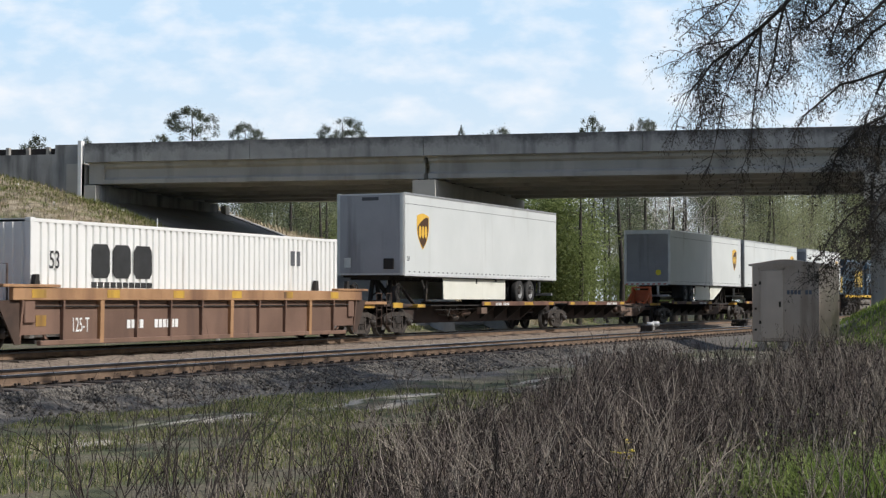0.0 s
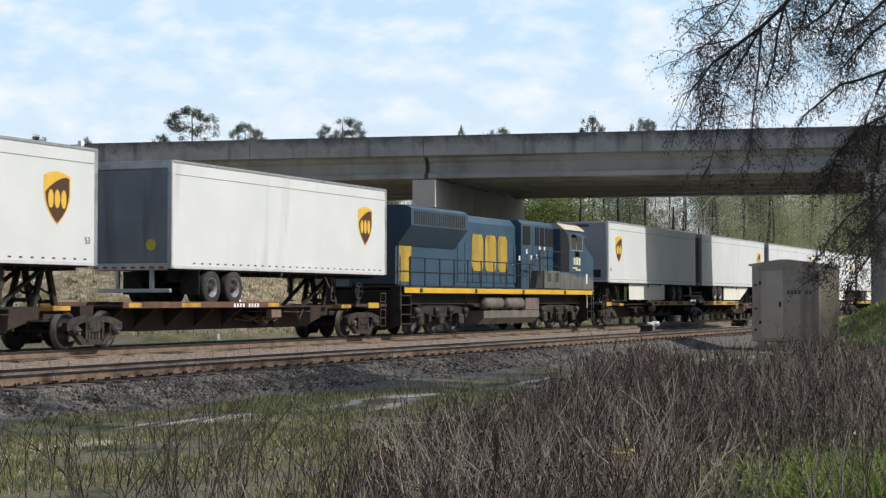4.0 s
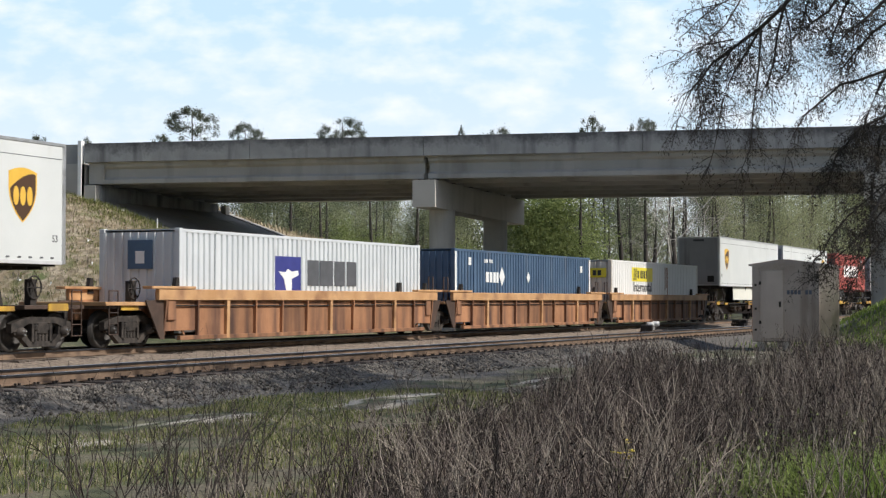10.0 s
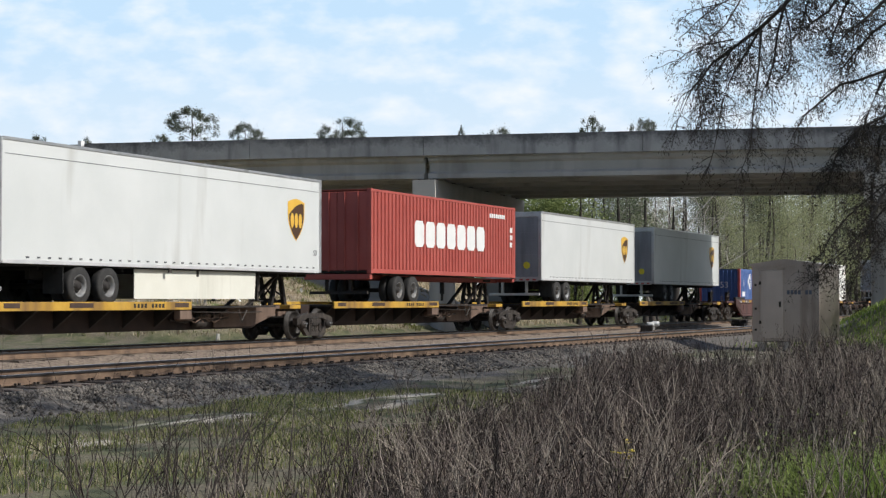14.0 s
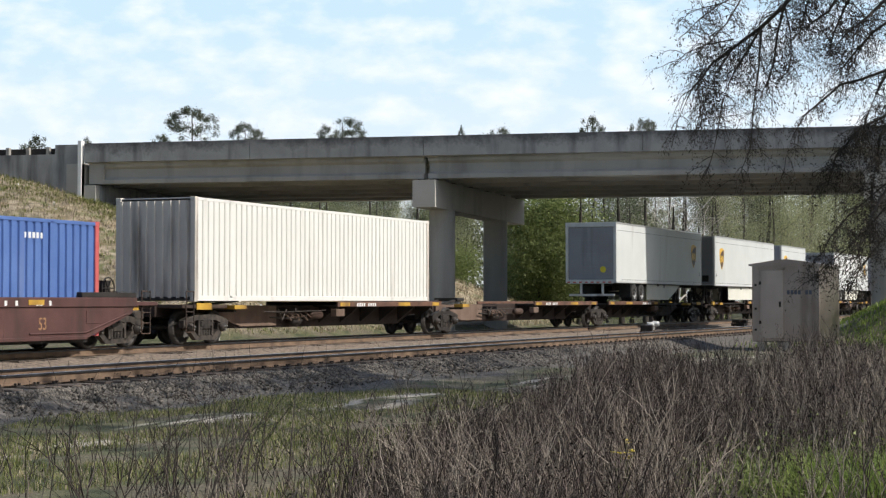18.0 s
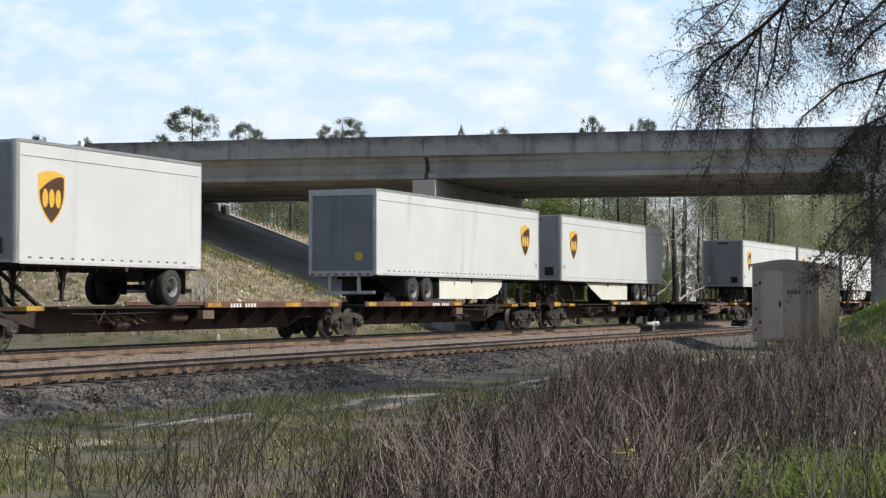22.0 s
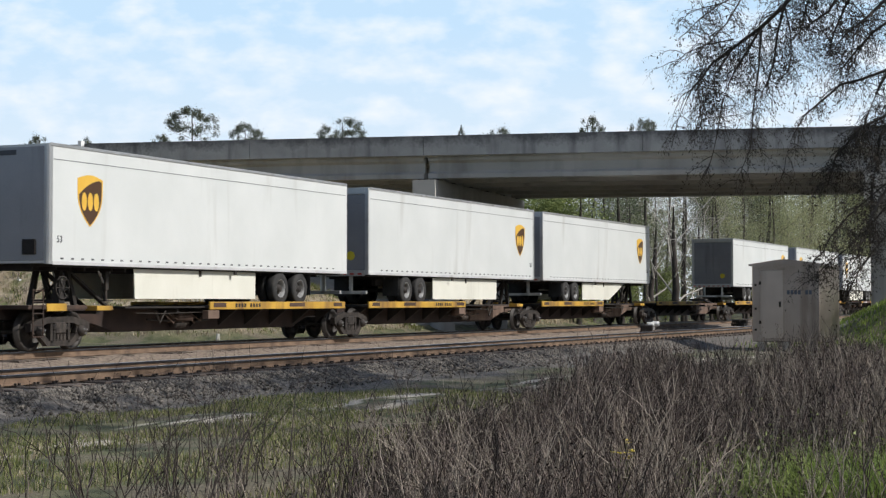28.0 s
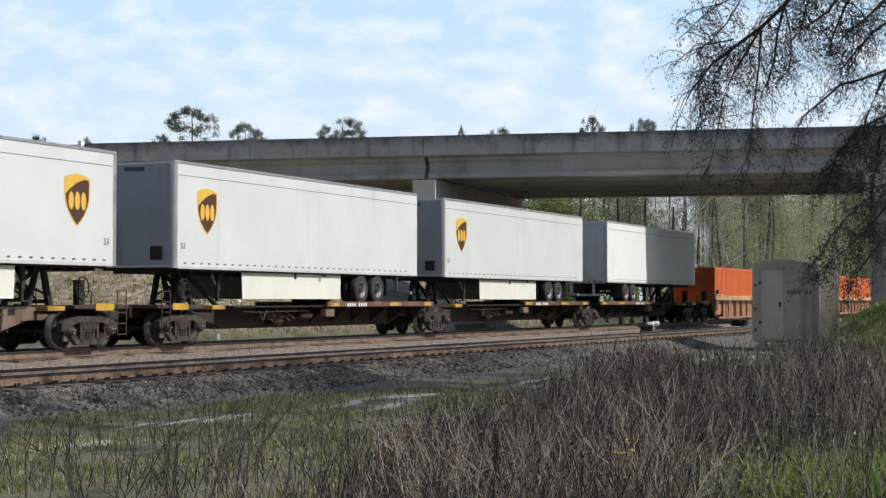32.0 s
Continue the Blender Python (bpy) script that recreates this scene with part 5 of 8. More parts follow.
def locomotive():
    """A six-axle diesel; local x from its rear coupler face to its cab end."""
    ob = thing("diesel_locomotive", "dark blue diesel locomotive with yellow trim and a grimy underframe", "locomotive")
    L = 22.3
    part("underframe", Mesh().prism([(0.6, 1.1), (1.4, 1.1), (8.0, 1.1), (8.3, 1.0), (14.9, 1.0), (15.2, 1.1), (L - 0.6, 1.1), (L - 0.6, 1.56), (0.6, 1.56)], "y", -1.1, 1.1), DARK_STEEL, ob)
    part("walkway", Mesh().box(0.7, L - 0.7, -1.53, 1.53, 1.68, 1.74, 0.01), DARK_STEEL, ob)
    for s in (-1, 1):
        lo, hi = sorted((s * 1.5, s * 1.54))
        part("sill_stripe", Mesh().box(0.7, L - 0.7, lo, hi, 1.5, 1.69, 0.006), LOCO_YELLOW, ob, "yellow sill stripe")
        part("sill_gaps", plates(Mesh(), [(2.0 + 5.2 * k, 2.25 + 5.2 * k, min(s * 1.541, s * 1.547), max(s * 1.541, s * 1.547), 1.52, 1.67) for k in range(4)]), DARK_STEEL, ob, "worn dark patches")
    part("fuel_tank", Mesh().prism([(-1.35, 0.55), (-1.1, 0.3), (1.1, 0.3), (1.35, 0.55), (1.35, 0.84), (-1.35, 0.84)], "x", 8.6, 14.9), DUSTY_TANK, ob, "dusty fuel tank")
    part("tank_step", Mesh().box(13.3, 14.9, -1.36, 1.36, 0.84, 1.36, 0.03), DUSTY_TANK, ob, "raised end of the fuel tank")
    part("tank_gauge", plates(Mesh(), [(14.0, 14.06, *sorted((q * 1.361, q * 1.372)), 0.95, 1.28) for q in (-1, 1)]), RED_PAINT, ob)
    for k in range(2):
        for s in (-1, 1):
            tank = part("air_tank", Mesh().lathe([(-0.98, 0.001), (-0.94, 0.18), (-0.85, 0.26), (0.85, 0.26), (0.94, 0.18), (0.98, 0.001)], (9.75 + 2.35 * k, s * 1.18, 1.13), "x", 18), DUSTY_TANK, ob, "dusty air tank")
            part("tank_strap", plates(Mesh(), [(9.75 + 2.35 * k + q - 0.04, 9.75 + 2.35 * k + q + 0.04, *sorted((s * 1.0, s * 1.46)), 0.84, 0.93) for q in (-0.6, 0.6)]), DARK_STEEL, tank)
    for tx in (4.7, 17.9):
        t = part("bogie", Mesh().box(tx - 2.2, tx + 2.2, -0.9, 0.9, 0.5, 0.9, 0.05), DARK_STEEL, ob, "grimy three-axle bogie")
        for s in (-1, 1):
            y = s * 1.12
            f = Mesh().prism([(tx - 2.6, 0.62), (tx - 2.5, 0.95), (tx - 1.2, 1.05), (tx + 1.2, 1.05), (tx + 2.5, 0.95), (tx + 2.6, 0.62), (tx + 2.2, 0.6), (tx + 1.5, 0.78), (tx + 0.4, 0.62), (tx - 0.4, 0.62), (tx - 1.5, 0.78), (tx - 2.2, 0.6)], "y", y - 0.08, y + 0.08)
            part("side_frame", f, TRUCK_STEEL, t)
            for q in (-1.88, 0, 1.88):
                part("axle_box", Mesh().box(tx + q - 0.2, tx + q + 0.2, min(y, y + s * 0.16), max(y, y + s * 0.16), 0.34, 0.74, 0.05), TRUCK_STEEL, t)
            for q in (-2.35, -0.55, 0.75, 2.2):
                part("brake_cylinder", Mesh().lathe([(-0.16, 0.001), (-0.16, 0.13), (0.12, 0.13), (0.2, 0.05), (0.3, 0.001)], (tx + q, y + s * 0.12, 0.86), "x", 10), TRUCK_STEEL, t)
                part("brake_rod", Mesh().tube([(tx + q, y + s * 0.1, 0.8), (tx + q + 0.28, y + s * 0.06, 0.35), (tx + q + 0.1, y, 0.2)], 0.03, 5), DARK_STEEL, t)
            for q in (-0.95, 0.95):
                part("coil_spring", Mesh().lathe([(0.45 + 0.04 * k, 0.11 if k % 2 else 0.08) for k in range(10)], (tx + q, y, 0), "z", 10), TRUCK_STEEL, t)
            part("sand_pipe", Mesh().tube([(tx - 2.6, s * 1.15, 1.2), (tx - 2.75, s * 1.0, 0.6), (tx - 2.5, s * 0.78, 0.15)], 0.03, 6).tube([(tx + 2.6, s * 1.15, 1.2), (tx + 2.75, s * 1.0, 0.6), (tx + 2.5, s * 0.78, 0.15)], 0.03, 6), DARK_STEEL, t)
        for q in (-1.88, 0, 1.88):
            wheelset(t, tx + q, 0.53)
    part("long_hood", Mesh().prism([(-0.92, 1.74), (-0.92, 4.3), (-0.7, 4.58), (0.7, 4.58), (0.92, 4.3), (0.92, 1.74)], "x", 1.5, 13.2), LOCO_BLUE, ob)
    part("radiator_cab", Mesh().prism([(-0.95, 3.2), (-1.5, 3.9), (-1.5, 4.5), (-1.3, 4.62), (1.3, 4.62), (1.5, 4.5), (1.5, 3.9), (0.95, 3.2)], "x", 1.35, 6.6), LOCO_BLUE, ob, "flared radiator section")
    part("rear_end", Mesh().box(1.36, 1.5, -0.9, 0.9, 1.8, 3.6, 0.03), LOCO_BLUE, ob)
    # Hood yellow darkened in the colour to stand for shade here.
    part("rear_hood_panel", Mesh().box(1.55, 2.6, -0.94, 0.94, 1.9, 3.2, 0.01), DULL_GOLD, ob, "gold hood panel, darkened in colour for shade")
    part("dynamic_brake_housing", Mesh().prism([(-1.18, 1.74), (-1.18, 4.45), (-1.0, 4.62), (1.0, 4.62), (1.18, 4.45), (1.18, 1.74)], "x", 13.2, 17.2), LOCO_BLUE, ob)
    for s in (-1, 1):
        lo, hi = sorted((s * 0.92, s * 0.95))
        for k in range(9):
            x = 6.9 + k * 0.76
            d = part("hood_door", Mesh().box(x, x + 0.7, lo, hi, 1.95, 3.5, 0.008), LOCO_BLUE, ob)
            part("door_latch", Mesh().box(x + 0.58, x + 0.64, lo - 0.02, hi + 0.02, 2.7, 2.82), ALUMINIUM, d)
        lo2, hi2 = sorted((s * 1.17, s * 1.2))
        for x, w in ((13.45, 0.8), (14.9, 0.42), (15.55, 0.42), (16.2, 0.3), (16.65, 0.42)):
            # Black sheet behind the louvres, painted as their shade.
            part("vent_backing", Mesh().box(x - 0.03, x + w + 0.03, lo2 - 0.002, hi2 - 0.008 if s > 0 else hi2 + 0.002, 3.58, 4.36), SEAM_AND_SHADE_BLACK, ob)
            part("vent_grille", plates(Mesh(), [(x, x + w, lo2, hi2, 3.62 + 0.1 * k, 3.69 + 0.1 * k) for k in range(7)]), DARK_GLASS, ob, "black louvred vent")
        lo3, hi3 = sorted((s * 1.501, s * 1.51))
        part("radiator_grille", plates(Mesh(), [(1.6 + 0.2 * k, 1.72 + 0.2 * k, lo3, hi3, 3.95, 4.42) for k in range(24)]), DARK_STEEL, ob)
        lo4, hi4 = sorted((s * 0.951, s * 0.965))
        for k, (xa, xb) in enumerate(((8.3, 9.5), (9.7, 10.9), (11.1, 12.15))):
            part("side_emblem", Mesh().prism([(xa + 0.15, 2.4), (xb - 0.15, 2.4), (xb, 2.6), (xb, 3.65), (xb - 0.15, 3.85), (xa + 0.15, 3.85), (xa, 3.65), (xa, 2.6)], "y", lo4, hi4), DULL_GOLD, ob, "plain dull gold block")
    # cab and nose
    cabm = Mesh().prism([(17.2, 1.74), (21.85, 1.74), (21.85, 3.18), (20.62, 3.7), (20.4, 4.3), (20.25, 4.38), (17.2, 4.38)], "y", -1.5, 1.5)
    cab = part("cab", cabm, LOCO_BLUE, ob)
    part("cab_roof", Mesh().prism([(-1.56, 4.36), (-1.5, 4.42), (-1.2, 4.64), (1.2, 4.64), (1.5, 4.42), (1.56, 4.36)], "x", 17.6, 20.45), LOCO_ROOF, cab, "pale sunlit cab roof")
    part("nose_door", Mesh().box(21.85, 21.89, 0.2, 0.85, 1.8, 2.95, 0.015), LOCO_BLUE, cab)
    for s in (-1, 1):
        lo, hi = sorted((s * 1.49, s * 1.515))
        for x0, x1 in ((18.65, 19.3), (19.45, 20.15)):
            part("side_window", Mesh().box(x0, x1, lo, hi, 3.5, 4.16, 0.01), DARK_GLASS, cab, "dark cab window")
        part("window_frame", plates(Mesh(), [(18.58, 20.22, lo - 0.006, hi + 0.006, 4.16, 4.21), (18.58, 20.22, lo - 0.006, hi + 0.006, 3.45, 3.5), (19.34, 19.41, lo - 0.006, hi + 0.006, 3.5, 4.16), (18.58, 18.64, lo - 0.006, hi + 0.006, 3.5, 4.16), (20.16, 20.22, lo - 0.006, hi + 0.006, 3.5, 4.16)]), ALUMINIUM, cab)
        part("sun_visor", Mesh().prism([(s * 1.5, 4.22), (s * 1.78, 4.08), (s * 1.78, 4.1), (s * 1.5, 4.25)], "x", 18.7, 20.1), LOCO_BLUE, cab)
        part("mirror", Mesh().box(19.2, 19.26, *sorted((s * 1.52, s * 1.7)), 3.2, 3.42), DARK_STEEL, cab)
        blocks("number_bar", cab, CREAM_PAINT, [(19.02, 19.26, 2.84, 3.16), (19.36, 19.6, 2.84, 3.16), (19.7, 19.94, 2.84, 3.16)], s, "plain cream bar", 1.508)
        blocks("flash_mark", cab, CREAM_PAINT, [(18.85, 19.5, 2.66, 2.72), (19.3, 19.95, 2.58, 2.64)], s, "", 1.508)
        # Flat doorway panel whose black stands for the shade of a recess.
        part("cab_door", Mesh().prism([(17.22, 2.5), (18.4, 2.5), (18.4, 3.75), (18.1, 4.2), (17.55, 4.37), (17.22, 4.37)], "y", lo, hi), SEAM_AND_SHADE_BLACK, cab, "cab doorway as a flat panel, its shade painted black")
        part("grimy_panel", Mesh().prism([(17.22, 1.75), (21.84, 1.75), (21.84, 2.2), (20.9, 2.36), (19.6, 2.28), (18.5, 2.46), (17.22, 2.44)], "y", *sorted((s * 1.49, s * 1.505))), LOCO_GRIME, cab, "lower cab side under brown road grime")
        part("battery_box", Mesh().box(15.2, 17.19, *sorted((s * 1.1, s * 1.5)), 1.75, 2.52, 0.02), LOCO_GRIME, ob, "grimy battery box")
        part("step_recess", Mesh().prism([(14.2, 1.76), (15.15, 1.76), (15.15, 2.5), (14.5, 2.5)], "y", *sorted((s * 1.19, s * 1.46))), BLACK_PAINT, ob)
        part("louvre", plates(Mesh(), [(x, x + 0.42, *sorted((s * 1.49, s * 1.512)), 2.06 + 0.075 * k, 2.1 + 0.075 * k) for x in (15.6, 16.6) for k in range(5)]), DARK_STEEL, ob)
        part("panel_seam", plates(Mesh(), [(x, x + 0.025, *sorted((s * 1.17, s * 1.188)), 1.8, 4.3) for x in (13.9, 14.55, 15.25, 15.9, 16.5)] + [(18.5, 18.52, *sorted((s * 1.49, s * 1.508)), 1.8, 2.5), (19.6, 19.62, *sorted((s * 1.49, s * 1.508)), 1.8, 2.5), (18.5, 20.7, *sorted((s * 1.49, s * 1.508)), 2.47, 2.5)]), BLACK_PAINT, ob)
        part("safety_sticker", plates(Mesh(), [(x, x + 0.16, *sorted((s * 1.18, s * 1.202)), z, z + 0.2) for x, z in ((12.9, 2.9), (13.75, 3.2), (14.3, 2.95), (15.0, 3.0), (15.35, 3.35), (15.95, 3.35))] + [(20.75, 20.95, *sorted((s * 1.5, s * 1.51)), 2.0, 2.45)]), WHITE_PAINT, ob, "small white safety stickers")
        part("front_window", Mesh().prism([(20.61, 3.76), (20.63, 3.76), (20.45, 4.26), (20.43, 4.26)], "y", *sorted((s * 0.25, s * 1.3))), DARK_GLASS, cab)
    # handrails and steps
    for s in (-1, 1):
        m = Mesh()
        xs = [1.2 + 1.35 * k for k in range(10)]
        for x in xs:
            m.tube([(x, s * 1.5, 1.7), (x, s * 1.5, 2.75)], 0.024, 6)
        m.tube([(1.2, s * 1.5, 2.75), (13.9, s * 1.5, 2.75), (14.6, s * 1.5, 3.35), (17.4, s * 1.5, 3.35)], 0.024, 6)
        m.tube([(1.2, s * 1.5, 2.25), (13.0, s * 1.5, 2.25), (13.6, s * 1.5, 2.7), (17.0, s * 1.5, 2.72)], 0.02, 6)
        for x in (14.6, 15.6, 16.9):
            m.tube([(x, s * 1.5, 2.3), (x, s * 1.5, 3.35)], 0.024, 6)
        part("handrail", m, DARK_STEEL, ob)
        for x in (0.9, L - 0.9):
            st = plates(Mesh(), [(x - 0.4, x + 0.4, min(s * 1.1, s * 1.5), max(s * 1.1, s * 1.5), 0.4 + 0.33 * k, 0.44 + 0.33 * k) for k in range(4)])
            st.box(x - 0.44, x - 0.4, min(s * 1.1, s * 1.5), max(s * 1.1, s * 1.5), 0.38, 1.68)
            st.box(x + 0.4, x + 0.44, min(s * 1.1, s * 1.5), max(s * 1.1, s * 1.5), 0.38, 1.68)
            part("step_well", st, DARK_STEEL, ob)
            part("end_rail", Mesh().tube([(x - 0.45, s * 1.48, 0.9), (x - 0.45, s * 1.48, 2.8)], 0.02, 6).tube([(x + 0.45, s * 1.48, 0.9), (x + 0.45, s * 1.48, 2.8)], 0.02, 6), WHITE_PAINT if x > 5 else DARK_STEEL, ob)
    for k in range(2):
        part("roof_fan", Mesh().lathe([(4.62, 0.8), (4.7, 0.8), (4.7, 0.6), (4.66, 0.001)], (3.0 + 2.0 * k, 0, 0), "z", 20), DARK_STEEL, ob)
    part("exhaust_stack", Mesh().box(10.2, 11.2, -0.3, 0.3, 4.28, 4.5, 0.03), DARK_STEEL, ob)
    for x, o in ((0.6, -1), (L - 0.6, 1)):
        part("pilot_plate", Mesh().prism([(-1.45, 1.6), (1.45, 1.6), (1.45, 0.4), (0.8, 0.2), (-0.8, 0.2), (-1.45, 0.4)], "x", x - 0.05, x + 0.05), DARK_STEEL, ob)
        coupler(ob, x, o)
    return ob


# ---- the train, in order: everything is placed where it stands at the clip's start ----
def gone(t):
    """Metres that the train has moved on after t seconds."""
    return 21.647 * t - 0.17182 * t * t / 32 - 0.24986 * t ** 3 / 1024


TRAIN = []


def couple(ob, x, turned=False):
    """Puts a wagon or its load at x along the train; turned: its nose points away from the train's head."""
    m = Matrix.Translation((x, TRAIN_TRACK, 0)) @ Matrix.Rotation(math.pi if turned else 0.0, 4, "Z")
    ob.matrix_basis = m
    TRAIN.append((ob, x, turned))
    return ob


kinds = {
    "square": trailer(16.15, "square"), "taper": trailer(16.15, "taper"), "round": trailer(16.15, "round"),
    "45": trailer(13.7, None, axles=(10.3, 11.55)), "28": trailer(8.3, None, axles=(6.9,), legs=2.6),
    "plain": trailer(16.15, None, logo=False, paint=CONT_WHITE)}
used = set()


def load_trailer(kind, x0, nose_first):
    ob = kinds[kind]
    if kind in used:
        ob = copy_thing(ob, Matrix())
    used.add(kind)
    size = {"45": 13.7, "28": 8.3}.get(kind, 16.15)
    couple(ob, x0 if nose_first else x0 + size, not nose_first)


for kind, x0, nose in (("square", 54.86, 1), ("taper", 89.5, 0), ("round", 106.65, 0), ("45", 126.3, 0),
                       ("square", 164.95, 1), ("taper", 182.6, 0), ("square", 200.15, 0), ("square", 217.1, 0), ("taper", 234.5, 0),
                       ("square", 315.95, 1), ("square", 333.8, 0), ("45", 370.5, 0), ("45", 387.7, 0),
                       ("taper", 466.3, 0), ("square", 485.5, 1), ("28", 504.0, 1), ("round", 523.75, 0),
                       ("taper", 542.7, 1), ("square", 577.2, 1), ("square", 594.3, 1), ("round", 612.0, 0),
                       ("square", 630.8, 1), ("square", 648.65, 0), ("taper", 665.9, 0), ("square", 700.2, 0),
                       ("square", 719.1, 1), ("square", 737.7, 1), ("plain", 757.6, 0)):
    load_trailer(kind, x0, nose)

# spine cars: bogie places along each articulated car, hitch at the low end or not, loaded or not
SPINES = (
    ((54.9, 71.7, 88.9, 105.9, 123.0, 138.6), (1, 0, 0, 0, 0), (1, 0, 1, 1, 1), 0),
    ((165.6, 181.9, 199.0, 216.4, 233.5, 250.0), (1, 0, 0, 0, 0), (1, 1, 1, 1, 1), 1),
    ((316.1, 332.7, 349.9, 367.2, 384.1, 401.0), (1, 0, 0, 0, 0), (1, 1, 1, 1, 1), 1),
    ((428.4, 445.6, 464.1, 481.5), (1, 1, 0), (0, 0, 1), 0),
    ((485.6, 503.2, 521.9, 538.7), (1, 1, 0), (1, 1, 1), 0),
    ((542.7, 559.5, 577.0, 594.2, 611.1, 627.4), (1, 0, 1, 1, 0), (1, 0, 1, 1, 1), 0),
    ((631.6, 647.7, 664.8, 682.5, 699.7, 715.5), (1, 0, 0, 0, 0), (1, 1, 1, 0, 1), 1),
    ((719.9, 737.6, 755.6, 773.2), (1, 1, 0), (1, 1, 1), 0))
for n, (stops, low, loaded, yellow) in enumerate(SPINES):
    for k in range(len(stops) - 1):
        ob = spine_car(stops[k + 1] - stops[k], low[k], yellow, k == 0, k == len(stops) - 2, loaded[k], red_hitch=(n == 0 and k == 1))
        couple(ob, stops[k])

OCHRE_WORDS = "ochre and rust-brown steel well car with ribbed sides, carrying a container"
WELLS = ((12.3, 31.9, 0, 0, 0), (31.9, 51.9, 0, 0, 1), (253.8, 273.9, 0, 1, 0), (273.9, 293.4, 0, 0, 0), (293.4, 312.9, 0, 0, 1),
         (404.6, 424.0, 1, 1, 1), (776.8, 796.4, 0, 1, 0), (796.4, 816.0, 0, 0, 0), (816.0, 835.6, 0, 0, 1))
for a, b, maroon, s0, s1 in WELLS:
    TRAIN_WELL_ANY = couple(well_car(b - a, maroon, s0, s1, "dusty maroon steel well car carrying a blue container" if maroon else OCHRE_WORDS, dull=a < 100), a)
    if a == 31.9:
        TRAIN_WELL = TRAIN_WELL_ANY
couple(locomotive(), 140.25)

INNER = (1.98, 14.17)
box = container("white corrugated container with large black lettering blocks, in a well car", 16.15, 0.34, 2.88, CONT_WHITE, inner=INNER)
for s in (-1, 1):
    lo, hi = sorted((s * 1.285, s * 1.303))
    for xa, xb in ((2.5, 3.3), (3.45, 4.25), (4.4, 5.25)):
        part("black_block", Mesh().prism([(xa + 0.12, 1.8), (xb - 0.12, 1.8), (xb, 1.95), (xb, 2.5), (xb - 0.12, 2.66), (xa + 0.12, 2.66), (xa, 2.5), (xa, 1.95)], "y", lo, hi), BLACK_PAINT, box, "large plain black block")
    blocks("black_bar", box, BLACK_PAINT, row_of(10, 2.5, 5.3, 1.56, 1.7), s, "plain black bar", 1.3)
    lettering("length_number", "53", 0.62, BLACK_PAINT, box, pose(0.95, s * 1.303, 2.2, 90, 0, 0 if s < 0 else 180), "black number 53", 0.7)
    blocks("grey_bar", box, GREY_PAINT, [(13.0, 13.25, 2.3, 2.75), (13.4, 13.6, 2.3, 2.75)], s, "faded grey bar", 1.3)
couple(box, 33.55)
for s in (-1, 1):
    lettering("unit_mark", "125-T", 0.5, WHITE_PAINT, TRAIN_WELL, pose(3.56 + (0 if s < 0 else 12.88), s * 1.392, 0.62, 90, 0, 0 if s < 0 else 180), "white letters 125-T", 0.62)
    blocks("orange_square", TRAIN_WELL, YELLOW, [(1.75, 2.15, 0.62, 0.88)], s, "orange-yellow square", 1.39)
couple(container("cream corrugated container in a well car", 16.15, 0.34, 2.88, CONT_CREAM, inner=INNER), 14.0)

box = container("pale grey corrugated container with a blue emblem, in a well car", 16.15, 0.34, 2.88, CONT_GREY, inner=INNER)
for s in (-1, 1):
    q = part("emblem_panel", Mesh().box(5.4, 7.05, *sorted((s * 1.29, s * 1.301)), 1.5, 2.58), EMBLEM_BLUE, box, "deep blue square emblem with a white plain shape")
    lo, hi = sorted((s * 1.3, s * 1.306))
    part("emblem_shape", Mesh().prism([(5.6, 2.12), (5.95, 1.9), (6.1, 1.52), (6.45, 1.52), (6.45, 1.9), (6.9, 2.02), (6.85, 2.16), (6.45, 2.12), (6.2, 2.2), (6.05, 2.1)], "y", lo, hi), WHITE_PAINT, q)
    for xa, xb in ((7.5, 8.25), (8.35, 9.25), (9.35, 10.1), (10.25, 10.95)):
        blocks("grey_block", box, GREY_PAINT, [(xa, xb, 1.7, 2.5)], s, "plain dark grey block", 1.3)
q = part("end_emblem", Mesh().box(-0.035, 0.0, -0.45, 0.35, 2.1, 2.9), CONT_NAVY, box, "dark blue square end emblem")
part("end_shape", Mesh().box(-0.042, -0.02, -0.2, 0.1, 2.25, 2.6, 0.01), WHITE_PAINT, q)
couple(box, 255.85)

box = container("navy blue corrugated container with small white marks, in a well car", 16.15, 0.34, 2.88, CONT_NAVY, inner=INNER)
for s in (-1, 1):
    blocks("white_emblem", box, WHITE_PAINT, [(3.15, 3.45, 1.95, 2.36), (3.55, 3.83, 1.95, 2.36), (3.93, 4.19, 1.95, 2.36), (4.27, 4.5, 1.95, 2.36)], s, "small plain white shape", 1.3)
    blocks("white_post", box, WHITE_PAINT, [(0.0, 0.17, 0.46, 3.1), (15.98, 16.15, 0.46, 3.1)], s, "whitish corner post", 1.3)
    blocks("small_mark", box, WHITE_PAINT, [(3.0 + 0.13 * k, 3.09 + 0.13 * k, 2.72, 2.86) for k in range(7) if k != 3] + [(1.35, 1.6, 2.6, 2.9), (14.75, 15.0, 2.5, 2.8)], s, "small white marks", 1.3)
    for cx, q in ((4.9, 0.38), (7.95, 0.24)):
        lo, hi = sorted((s * 1.29, s * 1.304))
        part("diamond_mark", Mesh().prism([(cx, 2.2 - q), (cx + q * 0.8, 2.2), (cx, 2.2 + q), (cx - q * 0.8, 2.2)], "y", lo, hi), WHITE_PAINT, box, "white diamond mark")
couple(box, 275.25)

